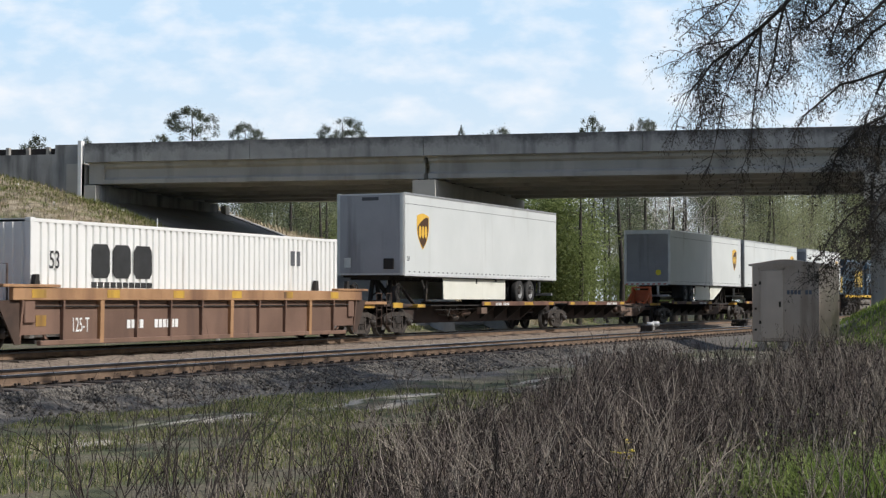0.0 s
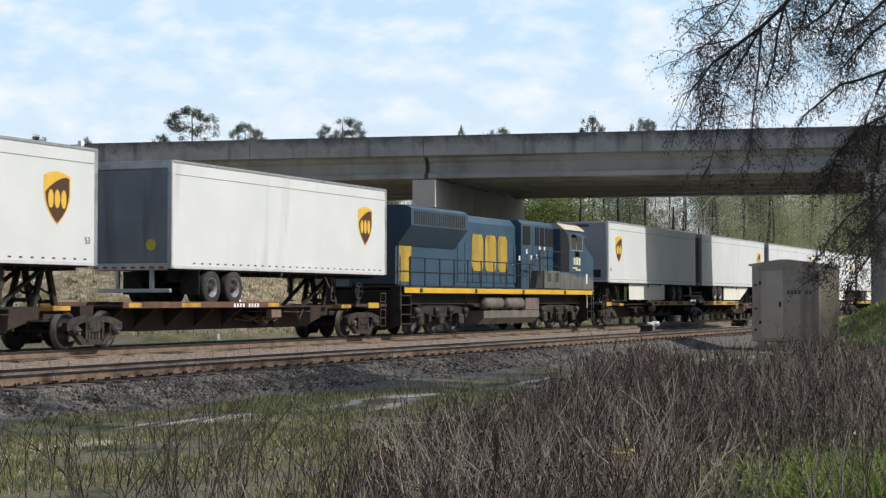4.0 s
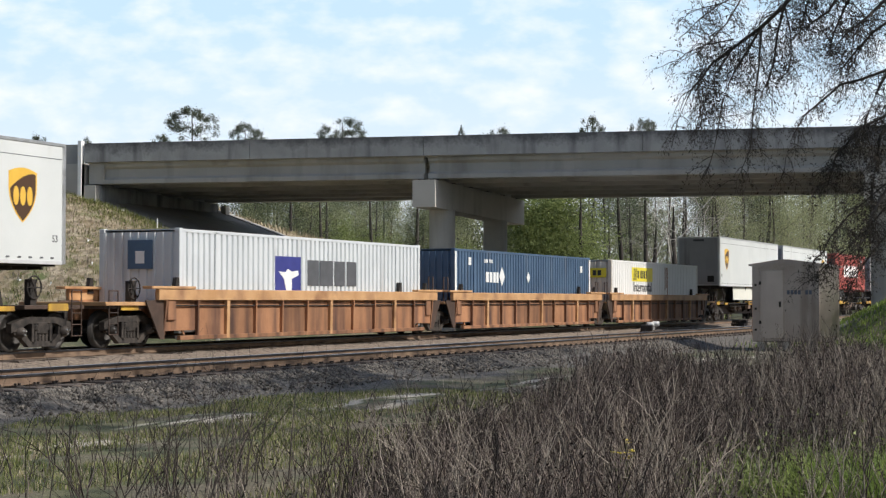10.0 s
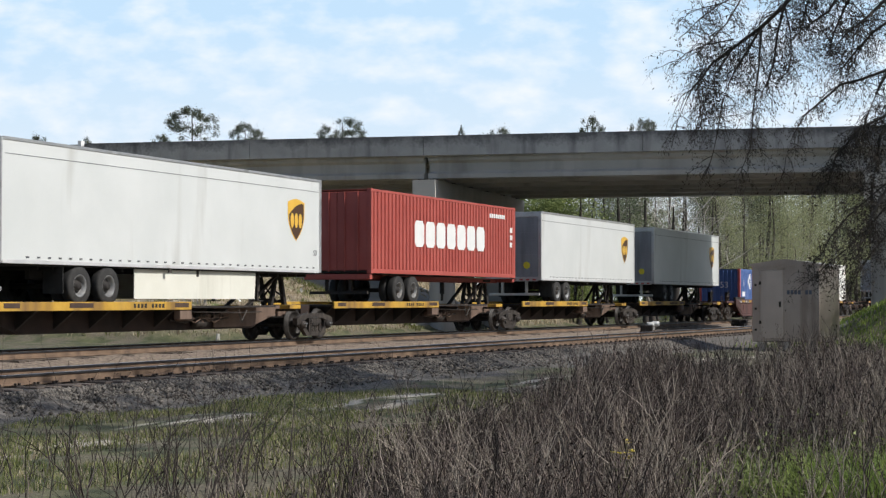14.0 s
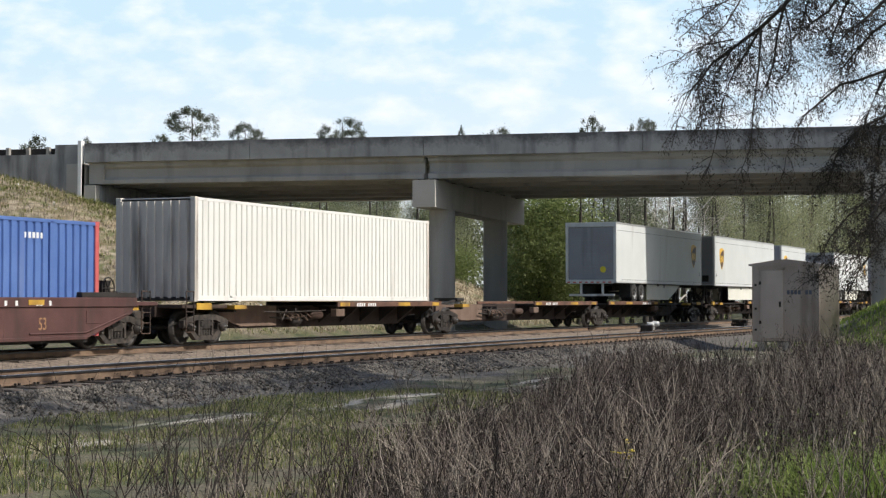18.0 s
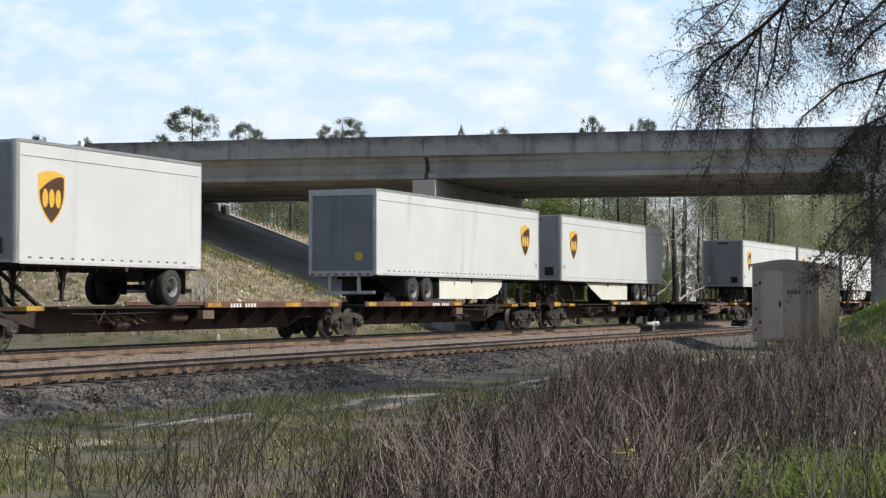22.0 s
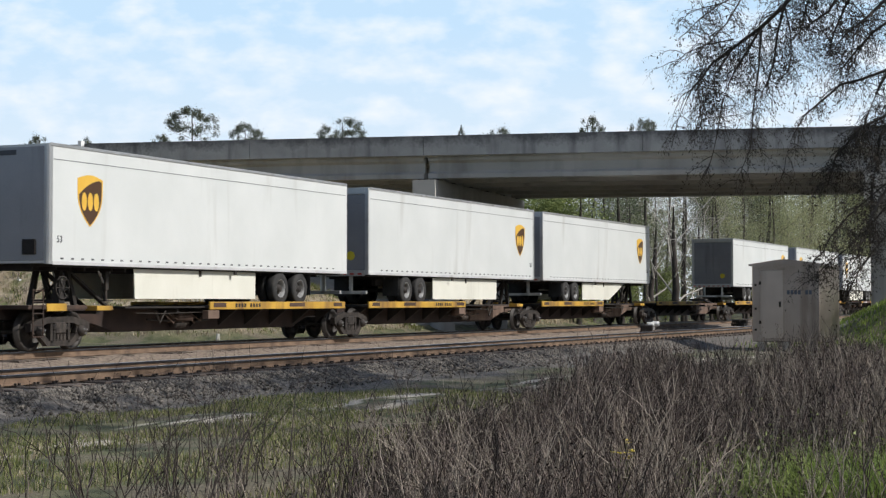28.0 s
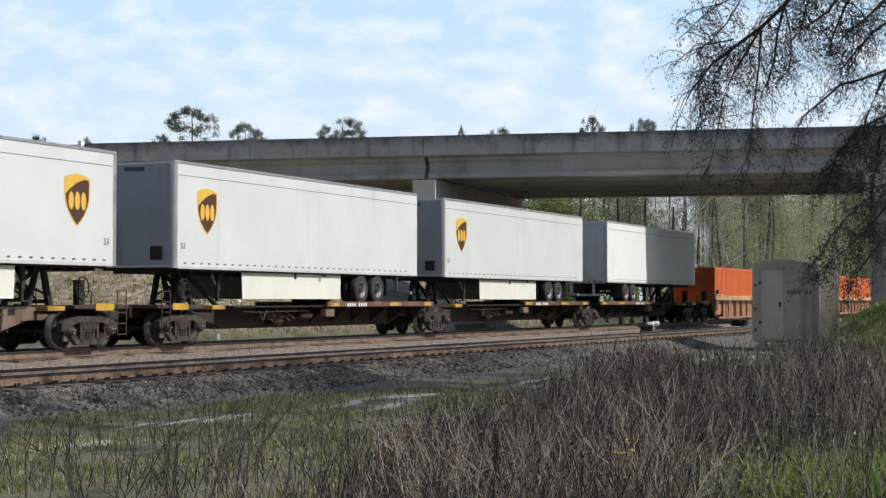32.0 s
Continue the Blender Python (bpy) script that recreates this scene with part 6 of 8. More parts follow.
# Ends take the streaked material, darker than the sides, to stand for shade.
box = container("white smooth-sided container with a yellow panel, in a well car", 16.15, 0.34, 2.88, CONT_WHITE, ends=STREAK_AND_SHADE_END, inner=INNER, pitch=0.32, depth=0.045, flat=0.8)
for s in (-1, 1):
    lo, hi = sorted((s * 1.29, s * 1.302))
    q = part("yellow_panel", Mesh().box(3.4, 7.05, lo, hi, 2.2, 2.9), SIGN_YELLOW, box, "yellow panel with plain black bars")
    lo, hi = sorted((s * 1.3, s * 1.307))
    bars = Mesh()
    for x0, x1 in ((4.35, 4.6), (4.85, 5.1), (5.2, 5.4), (5.5, 5.7), (5.8, 6.0)):
        bars.box(x0, x1, lo, hi, 2.35, 2.75)
    for k in range(4):
        bars.prism([(3.65 + 0.14 * k, 2.25), (3.72 + 0.14 * k, 2.25), (3.82 + 0.14 * k, 2.85), (3.75 + 0.14 * k, 2.85)], "y", lo, hi)
    part("panel_bar_row", bars, BLACK_PAINT, q)
    lettering("service_word", "Intermodal", 0.68, BLACK_PAINT, box, pose(5.25, s * 1.306, 1.9, 90, 0, 0 if s < 0 else 180), "black word Intermodal", 1.08)
    blocks("rust_stripe", box, RUST_STREAK, [(9.4, 9.47, 1.75, 2.98), (9.6, 9.7, 1.9, 2.98), (9.86, 9.92, 1.5, 2.98)], s, "thin run of rust", 1.3)
q = part("end_panel", Mesh().box(-0.02, 0.02, -1.05, 1.05, 2.35, 2.8), SIGN_YELLOW, box, "yellow end panel")
part("bar_row", plates(Mesh(), [(-0.03, 0.0, -0.8 + 0.25 * k, -0.62 + 0.25 * k, 2.45, 2.7) for k in range(7) if k != 2]), BLACK_PAINT, q)
couple(box, 294.65)

def bar_shapes(n, x0, x1, z0, z1):
    """Plain bars of uneven width, the first one taller."""
    p, cells = (x1 - x0) / n, []
    for i in range(n):
        a, top = x0 + i * p, z1 + (0.14 if i == 0 else 0.0)
        cells.append((a, a + p * (0.62, 0.5, 0.7, 0.56)[i % 4], z0, top))
    return cells


box = container("bright blue corrugated container with red end posts, in a well car", 16.15, 0.34, 2.88, CONT_BLUE, inner=INNER, posts=PINK_RED)
for s in (-1, 1):
    blocks("red_emblem", box, ORANGE_RED, bar_shapes(5, 4.9, 7.4, 1.6, 2.1), s, "plain orange-red bar", 1.3)
    blocks("white_emblem", box, WHITE_PAINT, bar_shapes(10, 7.5, 11.8, 1.6, 2.1), s, "plain white bar", 1.3)
    lo, hi = sorted((s * 1.29, s * 1.303))
    mark = Mesh().prism([(2.1, 2.45), (2.6, 1.95), (2.68, 2.05), (2.68, 2.2), (2.42, 2.45), (2.68, 2.7), (2.68, 2.9), (2.6, 2.95)], "y", lo, hi)
    for k in range(9):
        mark.box(2.74, 3.08 - 0.02 * abs(k - 4), lo, hi, 1.98 + 0.11 * k, 2.03 + 0.11 * k)
    part("half_diamond_mark", mark, WHITE_PAINT, box, "white half diamond with fine stripes")
    blocks("small_mark", box, WHITE_PAINT, [(7.9, 8.3, 2.62, 2.95), (13.1, 13.16, 2.72, 2.86), (13.25, 13.34, 2.72, 2.86), (13.4, 13.5, 2.72, 2.86), (13.56, 13.65, 2.72, 2.86), (13.72, 13.8, 2.72, 2.86), (6.4, 6.46, 2.5, 2.95)], s, "small white marks", 1.3)
    lettering("length_number", "53", 0.5, WHITE_PAINT, box, pose(1.0, s * 1.303, 2.3, 90, 0, 0 if s < 0 else 180), "white number 53", 0.7)
lettering("end_number", "53", 0.55, WHITE_PAINT, box, pose(-0.02, -0.3, 2.2, 90, 0, -90), "white number 53", 1.0)
blocks("white_bar", box, WHITE_PAINT, [(0.6, 1.3, 1.5, 1.8)], -1, "", 1.3)
couple(box, 406.7)

couple(container("plain cream corrugated container riding on a flat car", 16.15, 1.2, 2.93, CONT_CREAM, ends=STREAK_AND_SHADE_END, inner=INNER, pitch=0.3, depth=0.07, flat=0.78), 427.45)
for x in (778.3, 797.9, 817.5):
    couple(container("bright orange corrugated container in a well car", 16.15, 0.34, 2.88, CONT_ORANGE, inner=INNER), x)

box = container("red corrugated container with large white lettering blocks, on a road chassis", 13.7, 2.14, 2.9, CONT_RED, rods=CONT_RED)
for s in (-1, 1):
    lo, hi = sorted((s * 1.285, s * 1.303))
    for k in range(7):
        x = 3.4 + 0.98 * k
        part("white_block", Mesh().prism([(x + 0.14, 3.16), (x + 0.68, 3.16), (x + 0.82, 3.3), (x + 0.82, 3.95), (x + 0.68, 4.1), (x + 0.14, 4.1), (x, 3.95), (x, 3.3)], "y", lo, hi), WHITE_PAINT, box, "large plain white block")
    blocks("white_bar", box, WHITE_PAINT, row_of(8, 1.2, 2.9, 4.52, 4.68) + [(0.35, 0.6, 4.0, 4.2), (0.35, 0.6, 3.7, 3.9), (0.4, 0.62, 3.4, 3.6)], s, "small white bar", 1.3)
for k in range(6):
    part("white_bar", Mesh().box(13.69, 13.715, -1.16, -1.0, 2.6 + 0.26 * k, 2.8 + 0.26 * k), WHITE_PAINT, box, "white bar on the end")
couple(box, 367.3, True)
ch = thing("container_chassis", "dark red road chassis with twin axles under a red container", "trailer", group="trailers on the train")
part("chassis_frame", plates(Mesh(), [(0.0, 13.7, -0.5, -0.38, 1.95, 2.13, 0.01), (0.0, 13.7, 0.38, 0.5, 1.95, 2.13, 0.01), (0.0, 0.2, -1.25, 1.25, 1.98, 2.13, 0.01), (13.5, 13.7, -1.25, 1.25, 1.95, 2.13, 0.01), (5.0, 5.15, -0.4, 0.4, 1.98, 2.1)]), CONT_RED, ch)
for x in (10.1, 11.35):
    road_axle(ch, x)
for s in (-1, 1):
    part("landing_leg", plates(Mesh(), [(2.9, 3.04, s * 0.7 - 0.07, s * 0.7 + 0.07, 1.5, 1.96), (2.93, 3.01, s * 0.7 - 0.04, s * 0.7 + 0.04, 1.22, 1.5)]), TRUCK_STEEL, ch)
part("bumper", plates(Mesh(), [(13.5, 13.6, -1.1, 1.1, 1.45, 1.55), (13.5, 13.6, -0.5, -0.4, 1.5, 1.96), (13.5, 13.6, 0.4, 0.5, 1.5, 1.96)]), DARK_STEEL, ch)
couple(ch, 367.3, True)

# ---- things beside the track ----
def signal_shed():
    ob = thing("signal_shed", "dull grey metal signal shed with a door, on white concrete feet", "shed")
    x0, x1, y0, y1, z0, z1 = 61.0, 64.8, 11.62, 14.05, -0.24, 2.5
    part("shed_wall", Mesh().box(x0, x1, y0, y1, z0, z1, 0.03), SHED, ob)
    part("roof", Mesh().prism([(y0 - 0.1, z1 - 0.03), (y1 + 0.1, z1 - 0.03), (y1 + 0.1, z1 + 0.03), (y1 - 1.0, z1 + 0.2), (y0 + 1.1, z1 + 0.2), (y0 - 0.1, z1 + 0.03)], "x", x0 - 0.08, x1 + 0.08), SHED, ob, "shallow grey metal roof")
    d = part("door", Mesh().box(x0 - 0.03, x0, y1 - 1.12, y1 - 0.3, z0 + 0.12, z1 - 0.18, 0.012), SHED_DOOR, ob, "pale grey steel door")
    part("door_handle", Mesh().box(x0 - 0.08, x0 - 0.03, y1 - 1.05, y1 - 0.98, 1.0, 1.2, 0.01), DARK_STEEL, d)
    part("hinge", Mesh().box(x0 - 0.05, x0 - 0.03, y1 - 0.34, y1 - 0.26, 0.4, 0.52), DARK_STEEL, d)
    part("hinge", Mesh().box(x0 - 0.05, x0 - 0.03, y1 - 0.34, y1 - 0.26, 1.8, 1.92), DARK_STEEL, d)
    frame_mesh = plates(Mesh(), [(x0 - 0.018, x0, y1 - 1.2, y1 - 1.13, z0 + 0.1, z1 - 0.1), (x0 - 0.018, x0, y1 - 0.29, y1 - 0.22, z0 + 0.1, z1 - 0.1), (x0 - 0.018, x0, y1 - 1.2, y1 - 0.22, z1 - 0.17, z1 - 0.1)])
    part("door_frame", frame_mesh, SHED, ob)
    part("bar_row", plates(Mesh(), [(x0 - 0.008, x0, y1 - 1.36 - 0.13 * k, y1 - 1.26 - 0.13 * k, 1.45, 1.6) for k in range(7) if k != 4]), material("faded_blue_sign", (0.06, 0.075, 0.11), (0.1, 0.115, 0.15), 4, 0.6, bump=0), ob, "faded blue writing bars")
    part("wall_seam", plates(Mesh(), [(x0 - 0.006, x0, y - 0.012, y + 0.012, z0, z1 - 0.05) for y in (y0 + 0.42, y1 - 1.28)]), SHED, ob)
    part("vent", plates(Mesh(), [(x0 - 0.03, x0, y1 - 0.17, y1 - 0.1, z, z + 0.08) for z in (0.15, 0.9, 1.75)]), DARK_STEEL, ob, "small dark vents")
    for x in (x0 + 0.25, x1 - 0.25):
        for y in (y0 + 0.3, (y0 + y1) / 2, y1 - 0.3):
            part("foot_block", Mesh().box(x - 0.2, x + 0.2, y - 0.14, y + 0.14, -0.6, z0, 0.02), CONCRETE, ob, "white concrete foot")
    return ob


signal_shed()


SWITCH_GREY = material("pale_switch_paint", (0.52, 0.52, 0.52), (0.66, 0.66, 0.65), 4, 0.5, dirt=(0.25, 0.23, 0.2), dirt_amount=0.4)


def switch_stand(x, y):
    ob = thing("switch_machine", "small grey and black track switch machine between the tracks", "switch")
    part("machine_case", Mesh().box(x - 0.3, x + 0.3, y - 0.2, y + 0.2, -0.2, 0.02, 0.04), TRUCK_STEEL, ob)
    for dx, dy, dz in ((0.14, -0.14, 0.1), (-0.2, 0.02, 0.06), (0.42, 0.05, 0.04)):
        part("motor_cover", Mesh().lathe([(-0.2, 0.001), (-0.18, 0.12), (0.12, 0.13), (0.18, 0.09), (0.2, 0.001)], (x + dx, y + dy, dz), "y", 14), SWITCH_GREY, ob, "pale grey motor cover")
    part("cable_box", Mesh().box(x - 0.62, x - 0.4, y - 0.25, y + 0.0, -0.2, 0.1, 0.02), SWITCH_GREY, ob)
    part("drive_case", Mesh().box(x - 0.95, x - 0.66, y - 0.3, y + 0.3, -0.22, 0.05, 0.03), DARK_STEEL, ob)
    part("throw_rod", Mesh().tube([(x, y - 0.2, -0.1), (x, y - 4.6, -0.1)], 0.03, 6), DARK_STEEL, ob)
    part("base_tie", Mesh().box(x - 0.9, x + 0.9, y - 0.3, y + 0.35, -0.36, -0.2, 0.02), TIE, ob)


switch_stand(81.0, 23.6)
pile = thing("tie_pile", "low stack of dark old wooden ties beside the track", "timber")
for k in range(6):
    part("tie", Mesh().box(-1.3, 1.3, -0.11, 0.11, 0, 0.17, 0.012), TIE, pile, at=pose(99.5 + 0.25 * (k % 2), 23.2 + 0.26 * (k % 3), -0.25 + 0.19 * (k // 3), 0, 0, rng.uniform(-3, 3)))
for dx, dy in ((79.0, 50.6),):
    p = thing("marker_stake", "thin white stake on the grassy bank", "marker")
    zz = float(ground_height(np.array(dx), np.array(dy)))
    part("stake", Mesh().box(dx - 0.022, dx + 0.022, dy - 0.022, dy + 0.022, zz - 0.2, zz + 0.62), WHITE_PAINT, p)


# ---- plants ----
def quick_mesh(name, verts, faces, mat):
    """A mesh from arrays; all faces have as many corners."""
    me = bpy.data.meshes.new(name)
    verts, faces = np.asarray(verts, np.float32), np.asarray(faces, np.int32)
    me.vertices.add(len(verts))
    me.vertices.foreach_set("co", verts.ravel())
    me.loops.add(faces.size)
    me.loops.foreach_set("vertex_index", faces.ravel())
    me.polygons.add(len(faces))
    me.polygons.foreach_set("loop_start", np.arange(0, faces.size, faces.shape[1], dtype=np.int32))
    me.materials.append(mat)
    me.update(calc_edges=True)
    return me


def leaf_quads(points, size, gen, droop=0.0, slim=0.5):
    """Small pointed leaves at points, turned at random."""
    n = len(points)
    d = gen.normal(size=(n, 3))
    d[:, 2] -= droop
    d /= np.linalg.norm(d, axis=1)[:, None]
    w = np.cross(d, gen.normal(size=(n, 3)))
    w /= np.linalg.norm(w, axis=1)[:, None] + 1e-9
    s = size * gen.uniform(0.6, 1.35, n)[:, None]
    p = np.asarray(points)
    v = np.stack([p, p + d * s * 0.45 + w * s * slim * 0.5, p + d * s, p + d * s * 0.45 - w * s * slim * 0.5], 1).reshape(-1, 3)
    return v, np.arange(4 * n).reshape(n, 4)


def twig_tubes(segments, sides=3):
    """Thin tubes from rows of (start, end, start radius, end radius)."""
    a = np.array([s[0] for s in segments], float)
    b = np.array([s[1] for s in segments], float)
    r0 = np.array([s[2] for s in segments])[:, None, None]
    r1 = np.array([s[3] for s in segments])[:, None, None]
    d = b - a
    d /= np.linalg.norm(d, axis=1)[:, None] + 1e-9
    ref = np.where(np.abs(d[:, 2:3]) < 0.9, np.array([[0, 0, 1.0]]), np.array([[1.0, 0, 0]]))
    u = np.cross(d, ref)
    u /= np.linalg.norm(u, axis=1)[:, None] + 1e-9
    w = np.cross(d, u)
    ang = np.arange(sides) * 2 * np.pi / sides
    ring = u[:, None, :] * np.cos(ang)[None, :, None] + w[:, None, :] * np.sin(ang)[None, :, None]
    v = np.concatenate([a[:, None, :] + ring * r0, b[:, None, :] + ring * r1], 1)
    n = len(a)
    base = (np.arange(n) * 2 * sides)[:, None, None]
    k = np.arange(sides)
    f = np.stack([(k + 1) % sides, k, sides + k, sides + (k + 1) % sides], 1)[None] + base
    return v.reshape(-1, 3), f.reshape(-1, 4)


def joined(*sets):
    vs, fs, n = [], [], 0
    for v, f in sets:
        vs.append(v)
        fs.append(f + n)
        n += len(v)
    return np.concatenate(vs), np.concatenate(fs)


def leaf_material(name, a, b, glow=0.35, rough=0.6):
    """Leaves of two mixed tones that let some light through."""
    m = bpy.data.materials.new(name)
    m.use_nodes = True
    n, l = m.node_tree.nodes, m.node_tree.links
    geo = n.new("ShaderNodeNewGeometry")
    ramp = n.new("ShaderNodeValToRGB")
    ramp.color_ramp.elements[0].color, ramp.color_ramp.elements[1].color = (*a, 1), (*b, 1)
    l.new(geo.outputs["Random Per Island"], ramp.inputs[0])
    p = n["Principled BSDF"]
    p.inputs["Roughness"].default_value = rough
    l.new(ramp.outputs[0], p.inputs["Base Color"])
    tr = n.new("ShaderNodeBsdfTranslucent")
    l.new(ramp.outputs[0], tr.inputs["Color"])
    mix = n.new("ShaderNodeMixShader")
    mix.inputs[0].default_value = glow
    l.new(p.outputs[0], mix.inputs[1])
    l.new(tr.outputs[0], mix.inputs[2])
    l.new(mix.outputs[0], n["Material Output"].inputs["Surface"])
    return m


FRESH = leaf_material("fresh_spring_leaves", (0.14, 0.18, 0.06), (0.36, 0.41, 0.15), 0.55)
OLIVE = leaf_material("olive_leaves", (0.05, 0.065, 0.025), (0.13, 0.15, 0.06), 0.4)
NEEDLE = leaf_material("pine_needles", (0.1, 0.122, 0.066), (0.21, 0.245, 0.135), 0.45)
BUDS = leaf_material("brown_buds_and_young_leaves", (0.026, 0.021, 0.019), (0.078, 0.066, 0.048), 0.25)
DOME = leaf_material("dark_pine_needles", (0.05, 0.062, 0.04), (0.12, 0.135, 0.085), 0.3)
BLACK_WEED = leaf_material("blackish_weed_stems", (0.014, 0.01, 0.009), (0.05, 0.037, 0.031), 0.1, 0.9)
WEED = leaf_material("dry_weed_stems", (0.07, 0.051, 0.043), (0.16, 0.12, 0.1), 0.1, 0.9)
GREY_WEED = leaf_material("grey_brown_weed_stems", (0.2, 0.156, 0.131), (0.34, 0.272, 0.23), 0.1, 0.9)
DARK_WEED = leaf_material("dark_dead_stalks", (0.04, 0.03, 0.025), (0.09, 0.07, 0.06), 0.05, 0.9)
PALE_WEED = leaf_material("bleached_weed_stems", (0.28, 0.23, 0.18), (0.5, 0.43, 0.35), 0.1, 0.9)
STRAW = leaf_material("dry_straw", (0.26, 0.21, 0.135), (0.58, 0.495, 0.345), 0.3, 0.9)
GRASS = leaf_material("short_green_grass", (0.07, 0.09, 0.026), (0.31, 0.325, 0.11), 0.35, 0.8)
LUSH = leaf_material("lush_green_grass", (0.1, 0.17, 0.03), (0.36, 0.44, 0.1), 0.45, 0.6)
FLOWER = leaf_material("yellow_petals", (0.75, 0.6, 0.02), (0.85, 0.7, 0.05), 0.2)
SPRING = leaf_material("greyish_budding_leaves", (0.32, 0.34, 0.185), (0.46, 0.475, 0.265), 0.6)
HAZE_TINTED = leaf_material("hazy_distant_leaves", (0.22, 0.24, 0.17), (0.33, 0.345, 0.25), 0.5)
PALE_BARK = material("bleached_bare_bark", (0.42, 0.385, 0.335), (0.6, 0.56, 0.49), 6, 0.95, bump=0.3, stretch=(1, 1, 0.25))
GREY_BARK = material("pale_bare_bark", (0.14, 0.125, 0.11), (0.25, 0.23, 0.205), 6, 0.95, bump=0.3, stretch=(1, 1, 0.25))


def limb(gen, start, way, length, r, segs, sag, out, tips, depth, split, spread=0.75):
    """Grows a limb that bends and forks; adds tubes to out and twig ends to tips."""
    p, d = np.array(start, float), np.array(way, float)
    d /= np.linalg.norm(d)
    step = length / segs
    for k in range(segs):
        d = d + gen.normal(size=3) * 0.16 + np.array([0, 0, -sag])
        d /= np.linalg.norm(d)
        q = p + d * step
        ra, rb = r * (1 - 0.75 * k / segs), r * (1 - 0.75 * (k + 1) / segs)
        out.append((p, q, ra, rb))
        if depth > 0 and k >= (0 if depth < 2 else 1):
            for _ in range(split):
                side = np.cross(d, gen.normal(size=3))
                side /= np.linalg.norm(side) + 1e-9
                limb(gen, q, d * (1 - spread) + side * spread, length * gen.uniform(0.38, 0.62), max(rb * 0.6, 0.003), max(2, segs - 1), sag, out, tips, depth - 1, split, spread)
        p = q
        if depth == 0:
            tips.append(p)


def tree(name, words, category, gen, height, trunk_r, crown_from, reach, leaf_mat, leaf, per_tip, bark=BARK, depth=2, split=2, rise=0.5, limbs=12, droop=0.0, fuzz=0.5, group="", dome=None):
    ob = thing(name, words, category, group=group)
    top = np.array([gen.normal() * 0.3, gen.normal() * 0.3, height])
    pts = [np.array([0, 0, -0.4]), np.array([0, 0, height * 0.3]) + gen.normal(size=3) * [0.25, 0.25, 0], np.array([top[0] * 0.6, top[1] * 0.6, height * 0.65]), top]
    part("trunk", Mesh().tube([tuple(p) for p in pts], [trunk_r * 1.15, trunk_r * 0.9, trunk_r * 0.6, trunk_r * 0.15], 9), BARK, ob)
    segs, tips = [], []
    for k in range(limbs):
        f = crown_from + (1 - crown_from) * (k + gen.uniform(0, 0.8)) / limbs
        f = min(f, 0.98)
        a = k * 2.4 + gen.uniform(-0.4, 0.4)
        base = np.array([top[0] * f * 0.8, top[1] * f * 0.8, height * f])
        taper = 0.55 + 0.45 * math.sin(math.pi * min(1, (f - crown_from) / (1 - crown_from + 1e-6) * 0.75 + 0.2))
        limb(gen, base, (math.cos(a), math.sin(a), rise), reach * taper * gen.uniform(0.7, 1.1), trunk_r * 0.32 * (1.15 - f), 4, droop, segs, tips, depth - 1, split)
    part("branch_work", quick_mesh("branch_work", *twig_tubes(segs, 4), bark), None, ob)
    if dome:
        # round open crown of separate clumps
        wide, high, mid = dome
        tips = [p for p in tips if (p[0] ** 2 + p[1] ** 2) / wide ** 2 + ((p[2] - mid) / high) ** 2 < 1.0 and gen.uniform() < 0.03]
        for _ in range(38):
            a, b = gen.uniform(0, 2 * np.pi), gen.uniform(-0.3, 1.0)
            q = math.sqrt(max(0.0, 1 - b * b)) * wide
            tips.append(np.array([q * math.cos(a), q * math.sin(a), mid + b * high]) * [0.95, 0.95, 1] + gen.normal(size=3) * 0.12)
    if per_tip:
        t = np.repeat(np.array(tips), per_tip, axis=0)
        t = t + gen.normal(size=t.shape) * fuzz
        part("crown", quick_mesh("crown", *leaf_quads(t, leaf, gen, 0.2, 0.7), leaf_mat), None, ob)
    return ob


FWD = np.array([math.cos(radians(HEADING)), math.sin(radians(HEADING))])
RIGHT = np.array([FWD[1], -FWD[0]])


def out_there(across, depth):
    """A plan place at a depth before the eye, across by so many metres per 100 m of depth."""
    p = FWD * depth + RIGHT * (across / 100 * depth)
    return float(p[0]), float(p[1])


marker = thing("bank_marker", "small pale leaning posts on the grass beyond the track", "marker")
mx, my = out_there(-13.1, 69.0)
mz = float(ground_height(np.array(mx), np.array(my)))
for dx in (-0.12, 0.12):
    part("marker_post", Mesh().tube([(mx + dx, my, mz - 0.15), (mx + dx * 0.35, my, mz + 0.42)], 0.05, 8), CONCRETE, marker)
part("marker_cap", Mesh().box(mx - 0.09, mx + 0.09, my - 0.04, my + 0.04, mz + 0.36, mz + 0.46, 0.02), CONCRETE, marker)


gen = np.random.default_rng(7)
pines = [tree("pine_tree", "tall pine with a bare trunk and a ragged dark green crown", "tree", gen, 24, 0.26, 0.68, 3.4, NEEDLE, 0.19, 20, depth=2, split=2, rise=0.35, limbs=13, fuzz=0.4, group="trees behind the bridge") for _ in range(3)]
domes = [tree("pine_tree", "tall pine whose open rounded crown shows above the bridge", "tree", np.random.default_rng(90 + k), 24, 0.24, 0.84, 2.7, DOME, 0.15, 120, depth=2, split=2, rise=0.45, limbs=16, fuzz=0.21, dome=(2.75, 2.3, 22.1), group="trees behind the bridge") for k in range(3)]
greens = [tree("broadleaf_tree", "broadleaf tree in fresh light green spring leaf", "tree", gen, 12, 0.15, 0.22, 3.2, SPRING, 0.1, 34, depth=2, split=2, rise=0.7, limbs=13, fuzz=0.5, group="trees behind the bridge") for _ in range(3)]
